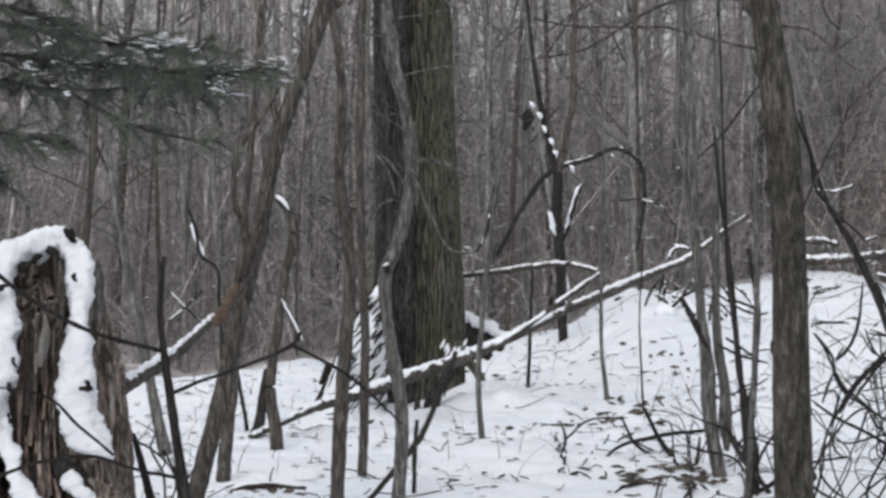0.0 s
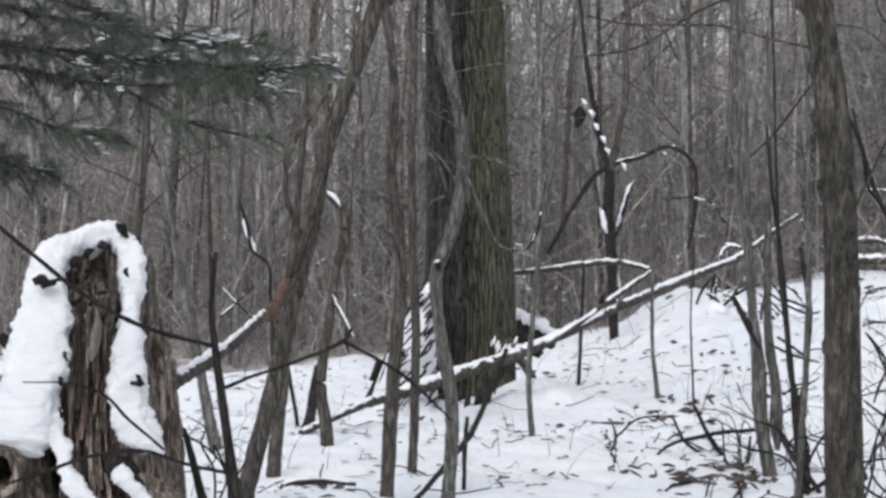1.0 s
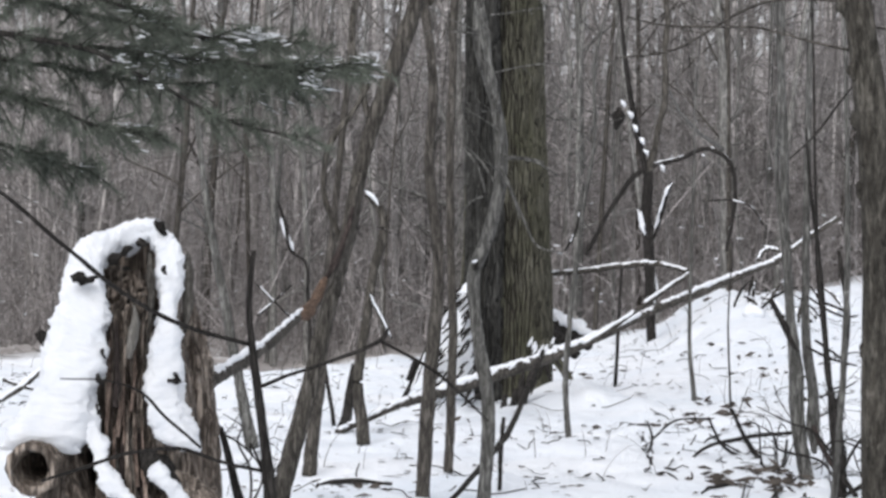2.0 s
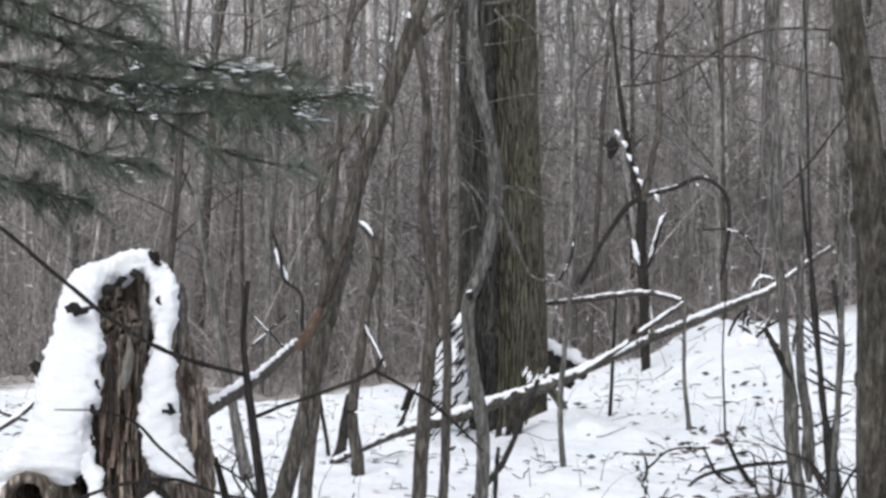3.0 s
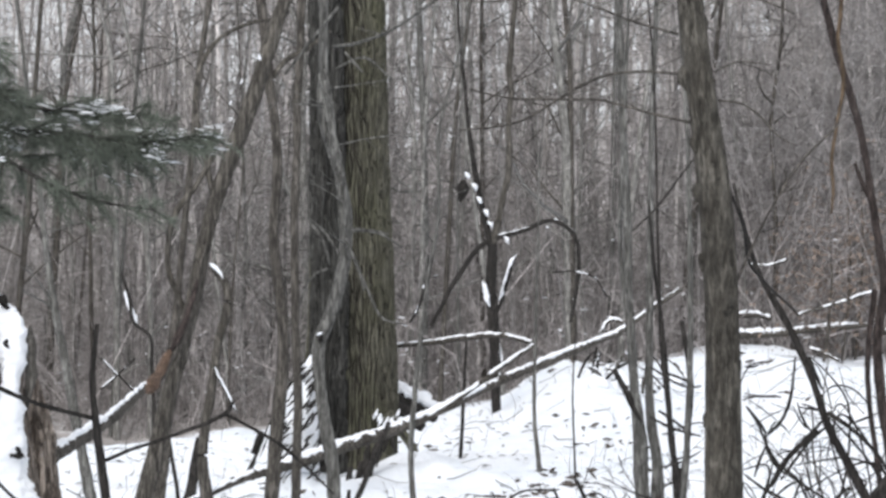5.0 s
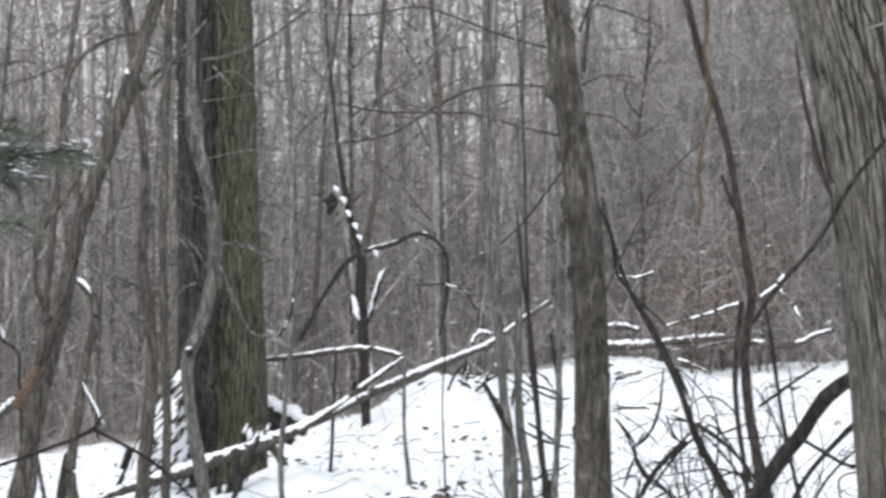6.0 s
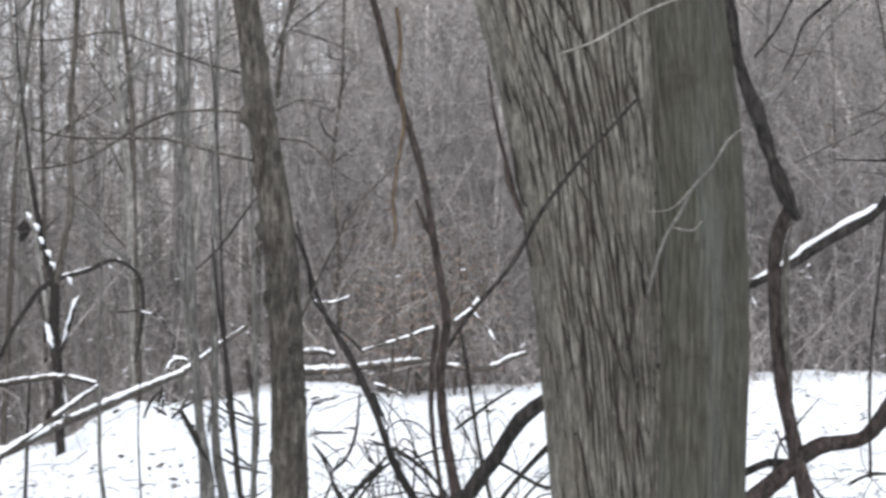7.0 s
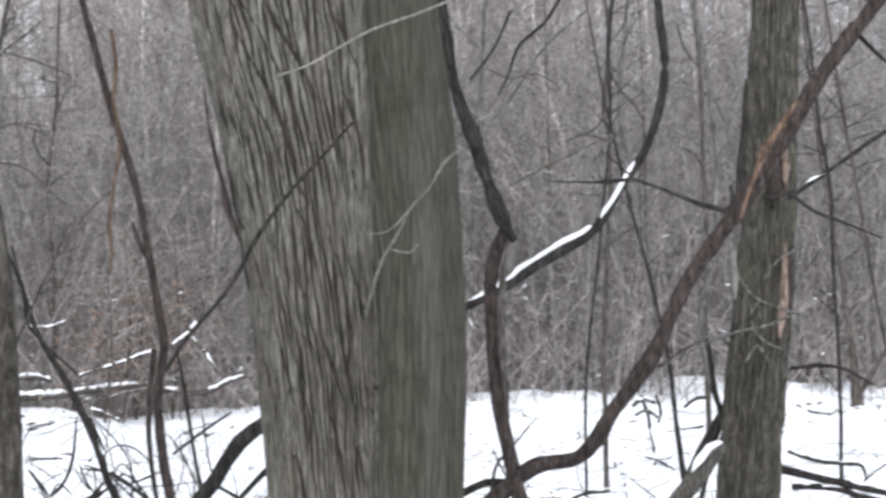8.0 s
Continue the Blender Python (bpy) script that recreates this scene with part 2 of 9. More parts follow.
def limb(parent, name, mat, points, label="", rough=0.1, crook=0.35):
    """A stem or branch: a tapered, slightly crooked round tube with closed ends."""
    big = max(q[3] for q in points)
    step = max(0.025, 0.35 * big) if big > 0.03 else max(0.035, 2.2 * big)
    path = smooth_path(points, step)
    seed = int(abs(path[0, 0] * 997 + path[-1, 2] * 131 + path[-1, 0] * 53)) + len(path)
    rng = np.random.default_rng(seed)
    run = np.r_[0, np.cumsum(np.linalg.norm(np.diff(path[:, :3], axis=0), axis=1))]
    shift = rng.uniform(0, 50, 4)
    bow, knob = 1 / (16 * big + 0.05), 1 / (7 * big + 0.03)
    wob = np.array([[noise.noise(Vector((u * bow, q, 0))) + 0.4 * noise.noise(Vector((u * 2.3 * bow, q, 3))) for q in shift[:3]] for u in run])
    fade = np.minimum(1.0, np.minimum(run, run[-1] - run) / (0.15 * run[-1] + 1e-6))
    path[:, :3] += wob * path[:, 3:4] * fade[:, None] * crook * (1.5 if big > 0.03 else 1.6)
    path[:, 3] *= [1 + rough * (1.2 * noise.noise(Vector((u * knob, shift[3], 0))) + 0.6 * noise.noise(Vector((u * 3 * knob, shift[3], 5)))) for u in run]
    k = 26 if big > 0.03 else 10 if big > 0.015 else 6
    c, r = path[:, :3], path[:, 3]
    d0, d1 = c[0] - c[1], c[-1] - c[-2]
    c = np.vstack([c[0] + d0 * 0.02, c, c[-1] + d1 * 0.02])
    r = np.r_[0.0005, r, 0.0005]
    v, f = tubes(c[None], r[None], k, seed, rough * (0.3 if k == 26 else 1))
    if k == 26:
        # long furrows and knobs in the bark
        mid, coarse = np.repeat(c, k, 0), 0.9 / (0.05 + big)
        rad = np.repeat(r, k)
        for i, (p, o, q) in enumerate(zip(v, mid, rad)):
            w = Vector((p[0] * 45, p[1] * 45, p[2] * 6))
            d = -0.16 * min(1.0, big / 0.07) * max(0.0, 1 - 4 * abs(noise.noise(w))) + 0.10 * noise.noise(Vector(p) * coarse) + 0.05 * noise.noise(Vector(p) * 40)
            v[i] = o + (p - o) * (1 + d)
    return part(name, v, f, mat, parent, label)


def snow_on(parent, points, width=1.0, lift=0.75, gaps=0.0, seed=1):
    """Snow lying along the upper side of a limb, uneven and here and there fallen off."""
    path = smooth_path(points, 0.035)
    rng = np.random.default_rng(seed + int(abs(path[0, 0]) * 100))
    def drift(m):
        return np.convolve(rng.uniform(-1, 1, len(path) + 2 * m), np.ones(m) / m, "same")[m:-m] * math.sqrt(m)

    r = path[:, 3] * width * (1 + 0.10 * drift(3) + 0.2 * drift(11))
    bare = (drift(7) + 1) / 2 < gaps + 0.03
    r = np.where(bare, 0.1 * r, np.maximum(r, 0.15 * path[:, 3]))
    r[0] = r[-1] = 0.001
    c = path[:, :3] + rng.normal(0, 0.12, (len(path), 3)) * path[:, 3:4]
    c[:, 2] += path[:, 3] * lift + (r - path[:, 3] * width) * 0.5
    v, f = tubes(c[None], r[None], 9, seed, 0.22, 0.75)
    return part("snow_cap", v, f, SNOW, parent, "white snow lying along the top")


def side_twigs(parent, points, count, length, seed, mat, low=0.15, high=1.0, rise=0.5, name="twig"):
    """Fine side twigs along a stem, each with two forks."""
    path = smooth_path(points, 0.1)
    rng = np.random.default_rng(seed)
    i = (rng.uniform(low, high, count) * (len(path) - 1)).astype(int)
    start, rad = path[i, :3], np.minimum(path[i, 3] * 0.4, 0.012)
    d = rng.normal(0, 1, (count, 3))
    d[:, 2] = np.abs(d[:, 2]) * 0.4 + rise
    d /= np.linalg.norm(d, axis=1, keepdims=True)
    ln = length * rng.uniform(0.35, 1.0, count)
    s = np.linspace(0, 1, 5)
    c = start[:, None] + d[:, None] * (s[None, :, None] * ln[:, None, None]) + np.cumsum(rng.normal(0, 0.05, (count, 5, 3)), 1) * ln[:, None, None] * s[None, :, None]
    r = rad[:, None] * (1 - 0.8 * s)
    for i in range(count):
        v1, f1 = tubes(c[i : i + 1], r[i : i + 1], 5)
        e = rng.normal(0, 0.7, (2, 3)) + d[i]
        e /= np.linalg.norm(e, axis=1, keepdims=True)
        l2 = ln[i] * rng.uniform(0.3, 0.7, 2)
        s3 = np.linspace(0, 1, 4)
        c2 = c[i, rng.integers(1, 4, 2)][:, None] + e[:, None] * (s3[None, :, None] * l2[:, None, None]) + np.cumsum(rng.normal(0, 0.05, (2, 4, 3)), 1) * l2[:, None, None] * s3[None, :, None]
        v2, f2 = tubes(c2, rad[i] * 0.5 * np.tile(1 - 0.7 * s3, (2, 1)), 4)
        part(name, np.vstack([v1, v2]), np.vstack([f1, f2 + len(v1)]), mat, parent)


# ---- ground ----
def ease(v):
    v = min(1.0, max(0.0, v))
    return v * v * (3 - 2 * v)


def ground_height(x, y):
    """Height of the snow: level on the west, a low rise to the east, a wooded hill far behind."""
    s = ease((x + 1.5) / 6.5)
    z = min(max(y - 19.0, 0.0), 17.5) * (0.060 * s + 0.015 * ease((x - 5.0) / 8.0))
    z -= 0.03 * min(max(y - 38.0, 0.0), 12.0) * s
    z += (7.8 + 5.2 * ease((x - 6.0) / 14.0)) * ease((y - 50.0) / 62.0)
    z += ease((y - 27.0) / 9.0) * (0.07 * math.sin(1.25 * x + 2.0) + 0.05 * math.sin(2.7 * x + 0.6))
    z += 0.34 * math.exp(-(((x - 2.3) / 0.65) ** 2)) * ease((y - 27.0) / 4.5) * (1 - ease((y - 35.0) / 5.0))
    z += 0.035 * math.sin(0.9 * x + 0.4 * y) * math.sin(0.7 * y - 0.3 * x) + 0.02 * math.sin(2.3 * x + 1.1) * math.sin(1.9 * y)
    return z


def snow_relief(x, y):
    """Hummocks and dimples in the snow."""
    q = Vector((x, y, 0))
    bank = 0.15 * math.exp(-((x - 0.35) / 0.42) ** 2 - ((y - 24.6) / 0.5) ** 2) * (1 + 0.8 * noise.noise(q * 4.5))
    bank += 0.1 * math.exp(-((x + 0.2) / 0.7) ** 2 - ((y - 24.3) / 0.5) ** 2) + 0.15 * math.exp(-((x + 0.8) / 0.25) ** 2 - ((y - 24.3) / 0.4) ** 2)
    bank += 0.045 * abs(noise.noise(Vector((x * 2.2 + 0.6 * y, y * 1.1, 5)))) * ease((y - 15) / 4)
    return bank + 0.055 * noise.noise(q * 1.3) + 0.045 * noise.noise(q * 3.7) + 0.03 * noise.noise(q * 6.5)


def build_ground():
    xs = np.unique(np.r_[np.linspace(-600, -40, 15), np.linspace(-40, -12, 15), np.linspace(-12, 24, 361), np.linspace(24, 60, 19), np.linspace(60, 600, 15)])
    ys = np.unique(np.r_[np.linspace(-600, -10, 15), np.linspace(-10, 14, 25), np.linspace(14, 46, 380), np.linspace(46, 130, 60), np.linspace(130, 900, 15)])
    v = []
    for y in ys:
        for x in xs:
            z = ground_height(x, y)
            if 14 < y < 46 and -12 < x < 24:
                z += snow_relief(x, y)
            v.append((x, y, z))
    w = len(xs)
    i, j = np.meshgrid(np.arange(w - 1), np.arange(len(ys) - 1))
    a = (j * w + i).ravel()
    ob = new("ground", mesh_from("ground", v, np.stack([a, a + 1, a + w + 1, a + w], 1), GROUND))
    tagged(ob, "snow-covered woodland floor with leaf litter poking through", "snow ground", kind="structure")


build_ground()


# ---- far woods ----
def wood(rng, count, near, far, low_az, high_az, branches, west=0.45):
    """Bare trees scattered over a wedge: trunks, branches and twigs as arrays of paths."""
    d = near + (far - near) * rng.uniform(0, 1, count) ** 1.7
    u = rng.uniform(0, 1, count)
    az = np.radians(low_az + (high_az - low_az) * np.where(rng.uniform(0, 1, count) < west, u * 0.55, u))
    base = np.stack([d * np.sin(az), d * np.cos(az), np.zeros(count)], 1)
    base[:, 2] = [ground_height(x, y) - 0.1 for x, y, _ in base]
    tall = rng.uniform(7, 17, count)
    thick = rng.uniform(0.016, 0.06, count) * (1 + 0.9 * (rng.uniform(0, 1, count) > 0.85))
    s = np.linspace(0, 1, 9)
    lean = rng.normal(0, 0.045, (count, 1, 2)) * tall[:, None, None]
    bend = np.cumsum(rng.normal(0, 0.24, (count, 9, 2)), 1) * s[None, :, None]
    c = np.zeros((count, 9, 3))
    c[..., :2] = base[:, None, :2] + lean * s[None, :, None] + bend
    c[..., 2] = base[:, None, 2] + tall[:, None] * s[None]
    r = thick[:, None] * (1.1 - 0.95 * s[None])
    m = count * branches
    own = np.repeat(np.arange(count), branches)
    at = rng.uniform(0.08, 0.95, m)
    lo = np.minimum((at * 8).astype(int), 7)
    st = c[own, lo] + (c[own, lo + 1] - c[own, lo]) * (at * 8 - lo)[:, None]
    ang = rng.uniform(0, 2 * np.pi, m)
    dr = np.stack([np.cos(ang), np.sin(ang), rng.uniform(-0.1, 1.3, m)], 1)
    dr /= np.linalg.norm(dr, axis=1, keepdims=True)
    ln = rng.uniform(0.6, 3.0, m) * (1.15 - 0.7 * at)
    s5 = np.linspace(0, 1, 5)
    bc = st[:, None] + dr[:, None] * (ln[:, None] * s5)[..., None] + np.cumsum(rng.normal(0, 0.085, (m, 5, 3)), 1) * ln[:, None, None] * s5[None, :, None]
    br = np.maximum(thick[own] * 0.36, 0.011)[:, None] * (1 - 0.8 * s5)
    q = 3
    to = np.repeat(np.arange(m), q)
    ts = bc[to, rng.integers(1, 5, m * q)]
    td = dr[to] + rng.normal(0, 0.55, (m * q, 3))
    td /= np.linalg.norm(td, axis=1, keepdims=True)
    tl = ln[to] * rng.uniform(0.25, 0.6, m * q)
    s3 = np.linspace(0, 1, 3)
    tc = ts[:, None] + td[:, None] * (tl[:, None] * s3)[..., None]
    tc[:, 1] += rng.normal(0, 0.04, (m * q, 3)) * tl[:, None]
    tr = np.full((m * q, 1), 0.008) * (1 - 0.6 * s3)
    return (c, r), (bc, br), (tc, tr)


def build_far_woods():
    rng = np.random.default_rng(11)
    trunks, boughs, twigs = wood(rng, 740, 44, 140, -15, 28, 15)

    def joined(a, c, gain):
        return np.concatenate([a[0], c[0]]), np.concatenate([a[1], c[1] * gain])

    for low, high, count, gain in ((-15, 9, 30, 1.0), (8, 28, 560, 1.5)):
        crest = wood(rng, count, 98, 150, low, high, 13)
        trunks, boughs, twigs = joined(trunks, crest[0], gain), joined(boughs, crest[1], 1.5 * gain), joined(twigs, crest[2], 2 * gain)
    root = thing("far_woods", "dense grey bare winter trees on the far hillside", "woods", (0, 60, 0), kind="stuff")
    for name, (c, r), k, mat in (("trunks", trunks, 6, HAZED_FAR_BARK), ("branches", boughs, 4, HAZED_FAR_BARK), ("twigs", twigs, 3, HAZED_TWIG)):
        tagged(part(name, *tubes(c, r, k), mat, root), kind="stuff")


def build_thicket():
    """Waist to head-high brush along the edge of the snow."""
    rng = np.random.default_rng(12)
    n = 6500
    d = 37 + 38 * rng.uniform(0, 1, n) ** 1.3
    az = np.radians(rng.uniform(-14, 27, n))
    base = np.stack([d * np.sin(az), d * np.cos(az)], 1)
    z = np.array([ground_height(x, y) - 0.05 for x, y in base])
    h = 0.5 + np.minimum(rng.exponential(1.3, n), 6.0)
    s = np.linspace(0, 1, 5)
    c = np.zeros((n, 5, 3))
    c[..., :2] = base[:, None] + rng.normal(0, 0.45, (n, 1, 2)) * h[:, None, None] * s[None, :, None] + np.cumsum(rng.normal(0, 0.26, (n, 5, 2)), 1) * s[None, :, None]
    c[..., 2] = z[:, None] + h[:, None] * s
    r = rng.uniform(0.004, 0.013, n)[:, None] * (1 - 0.7 * s)
    m = n * 6
    own = np.repeat(np.arange(n), 6)
    st = c[own, rng.integers(1, 5, m)]
    dr = rng.normal(0, 1, (m, 3))
    dr[:, 2] = np.abs(dr[:, 2]) * 0.8
    dr *= (rng.uniform(0.12, 0.42, m) / np.linalg.norm(dr, axis=1))[:, None] * np.sqrt(h[own])[:, None]
    s3 = np.linspace(0, 1, 3)
    tc = st[:, None] + dr[:, None] * s3[None, :, None]
    tc[:, 1] += rng.normal(0, 0.07, (m, 3))
    tr = np.full((m, 1), 0.0048) * (1 - 0.6 * s3)
    root = thing("thicket", "grey-brown tangle of bare brush beyond the snow", "brush", (0, 40, 0), kind="stuff")
    tagged(part("stems", *tubes(c, r, 4), HAZED_THICKET, root), kind="stuff")
    tagged(part("twigs", *tubes(tc, tr, 3), HAZED_THICKET, root), kind="stuff")
    # crumbs of snow caught on the twigs nearest the clearing
    near = np.where((np.linalg.norm(tc[:, 0, :2], axis=1) < 42) & (tc[:, 1, 2] - z[own] < 2.2))[0]
    pick = near[rng.integers(0, len(near), 420)]
    mid, way = tc[pick, 1], tc[pick, 2] - tc[pick, 0]
    way[:, 2] *= 0.3
    way *= (rng.uniform(0.015, 0.07, 420) / (np.linalg.norm(way, axis=1) + 1e-6))[:, None]
    sc = mid[:, None] + way[:, None] * np.array([-1.0, -0.4, 0.4, 1.0])[None, :, None]
    sc[..., 2] += 0.012
    sr = np.array([0.003, 0.013, 0.012, 0.003])[None] * rng.uniform(0.3, 1.3, (420, 1))
    tagged(part("snow_crumbs", *tubes(sc, sr, 6, 2, 0.3, 0.7), SNOW, root), kind="stuff")


def build_tall_brush():
    """Arching, much-forked brush that fills the wood beneath the trees, thickest on the east."""
    rng = np.random.default_rng(14)
    n = 3300
    d = 38.5 + 36 * rng.uniform(0, 1, n)
    az = np.where(rng.uniform(0, 1, n) < 0.68, rng.uniform(7.5, 28, n), rng.uniform(-15, 28, n))
    az = np.radians(az)
    base = np.stack([d * np.sin(az), d * np.cos(az)], 1)
    z = np.array([ground_height(x, y) - 0.05 for x, y in base])
    h = rng.uniform(2.0, 8.5, n)
    s = np.linspace(0, 1, 11)
    a = rng.uniform(0, 6.28, n)
    out = rng.uniform(0.1, 0.75, n) * h
    c = np.zeros((n, 11, 3))
    c[..., 0] = base[:, :1] + np.cos(a)[:, None] * out[:, None] * s**2
    c[..., 1] = base[:, 1:] + np.sin(a)[:, None] * out[:, None] * s**2
    c[..., 2] = z[:, None] + h[:, None] * (1.25 * s - 0.35 * s**3)
    c += np.cumsum(rng.normal(0, 0.23, c.shape), 1) * s[None, :, None]
    r = rng.uniform(0.006, 0.019, n)[:, None] * (1 - 0.8 * s)
    q = 9
    m = n * q
    own = np.repeat(np.arange(n), q)
    st = c[own, rng.integers(1, 11, m)]
    dr = rng.normal(0, 1, (m, 3)) + np.array([0, 0, 0.35])
    dr *= (rng.uniform(0.4, 1.5, m) / np.linalg.norm(dr, axis=1))[:, None]
    s5 = np.linspace(0, 1, 5)
    bend = rng.normal(0, 0.5, (m, 1, 3)) * (s5**2)[None, :, None]
    tc = st[:, None] + dr[:, None] * s5[None, :, None] + bend
    tr = np.full((m, 1), 0.0075) * (1 - 0.7 * s5)
    k = m * 2
    o2 = np.repeat(np.arange(m), 2)
    st2 = tc[o2, rng.integers(1, 5, k)]
    d2 = dr[o2] * 0.3 + rng.normal(0, 0.3, (k, 3))
    s3 = np.linspace(0, 1, 3)
    c3 = st2[:, None] + d2[:, None] * s3[None, :, None]
    c3[:, 1] += rng.normal(0, 0.05, (k, 3))
    r3 = np.full((k, 1), 0.0045) * (1 - 0.6 * s3)
    # the shrubs nearest the clearing stand as single things, the rest stays one mass
    single = np.argsort(d)[:110]
    for i in single:
        t = thing("brush_shrub", "grey arching bare shrub at the edge of the wood", "shrub", (*base[i], z[i]), "bare shrubs at the wood's edge")
        part("stem", *tubes(c[i : i + 1], r[i : i + 1], 4), HAZED_BRUSH, t)
        for j in range(i * q, i * q + q):
            v, f = tubes(tc[j : j + 1], tr[j : j + 1], 3)
            v2, f2 = tubes(c3[2 * j : 2 * j + 2], r3[2 * j : 2 * j + 2], 3)
            part("branch", np.vstack([v, v2]), np.vstack([f, f2 + len(v)]), HAZED_BRUSH, t)
    rest = np.setdiff1d(np.arange(n), single)
    rows = (rest[:, None] * q + np.arange(q)).ravel()
    ends = (rows[:, None] * 2 + np.arange(2)).ravel()
    root = thing("tall_brush", "grey arching bare brush filling the wood", "brush", (0, 45, 0), kind="stuff")
    tagged(part("stems", *tubes(c[rest], r[rest], 4), HAZED_BRUSH, root), kind="stuff")
    tagged(part("branches", *tubes(tc[rows], tr[rows], 3), HAZED_BRUSH, root), kind="stuff")
    tagged(part("twigs", *tubes(c3[ends], r3[ends], 3), HAZED_BRUSH, root), kind="stuff")


def build_edge_trees():
    """Single slim trees that stand out at the edge of the thicket."""
    rng = np.random.default_rng(13)
    trunks, boughs, twigs = wood(rng, 64, 37, 46, -13, 26, 10, 0.7)
    trunks = trunks[0], trunks[1] * 0.8
    for i in range(64):
        at = trunks[0][i, 0]
        t = thing("edge_tree", "slim bare grey tree at the edge of the thicket", "tree", at, "trees at the thicket's edge")
        skin = (BARK_EDGE, BARK_GREY, BARK_EDGE, BARK_BROWN)[i % 4]
        part("trunk", *tubes(trunks[0][i : i + 1], trunks[1][i : i + 1], 8, i, 0.06), skin, t)
        for j in range(i * 10, i * 10 + 10):
            v, f = tubes(boughs[0][j : j + 1], boughs[1][j : j + 1], 5)
            v2, f2 = tubes(twigs[0][j * 3 : j * 3 + 3], twigs[1][j * 3 : j * 3 + 3], 3)
            part("branch", np.vstack([v, v2]), np.vstack([f, f2 + len(v)]), skin, t)


build_far_woods()
build_thicket()
build_tall_brush()
build_edge_trees()


# ---- things near the camera ----
def ridged_trunk(parent, name, mat, points, cell, run, depth, twist=0.0, around=200, step=0.012, flare=0.0, seed=0, sharp=5.0, braided=False, label=""):
    """A big stem whose bark is cut into long ridges: cell is a ridge's width, run its length, depth the furrow's depth."""
    path = smooth_path(points, step)
    c, r = path[:, :3], path[:, 3]
    a = np.arange(around) * 2 * np.pi / around
    low = c[:, 2].min()
    vs = np.zeros((len(path), around, 3))
    for i, (p, rad) in enumerate(zip(c, r)):
        h = p[2] - low
        for j, t in enumerate(a):
            w = t + twist * h
            q = Vector((math.cos(w) * rad / cell, math.sin(w) * rad / cell, h / run + seed))
            q.x += 0.35 * noise.noise(Vector((q.x * 0.4, q.y * 0.4, h * 6.0 + 7)))
            ridge = max(0.0, 1 - abs(noise.noise(q)) * sharp) + 0.6 * max(0.0, 1 - abs(noise.noise(q * 1.9 + Vector((5, 5, 5)))) * 1.3 * sharp)
            if braided:
                q += 0.3 * Vector((noise.noise(q * 1.3), noise.noise(q * 1.3 + Vector((9, 2, 4))), 0.6 * noise.noise(q * 0.7 + Vector((3, 8, 1)))))
                d = noise.voronoi(q)[0]
                e = noise.voronoi(q * 2.1 + Vector((4, 1, 7)))[0]
                ridge = 1 - ease((d[1] - d[0]) / 0.24) + 0.3 * (1 - ease((e[1] - e[0]) / 0.24)) + 0.35 * noise.noise(q * 0.5)
            fine = noise.noise(Vector((q.x * 2.3, q.y * 2.3, h / run * 4)))
            broad = noise.noise(Vector((math.cos(t) * 1.2, math.sin(t) * 1.2, h * 0.8 + seed)))
            root = flare * math.exp(-h / 0.22) * (0.6 + 0.6 * math.cos(5 * t + seed))
            k = rad * (1 + 0.05 * broad + root) - depth * max(0.0, ridge) + 0.25 * depth * fine
            vs[i, j] = (p[0] + k * math.cos(t), p[1] + k * math.sin(t), p[2])
    n = len(path)
    i, j = np.meshgrid(np.arange(n - 1), np.arange(around), indexing="ij")
    b = i * around
    f = np.stack([b + j, b + (j + 1) % around, b + around + (j + 1) % around, b + around + j], -1).reshape(-1, 4)
    return part(name, vs.reshape(-1, 3), f, mat, parent, label)


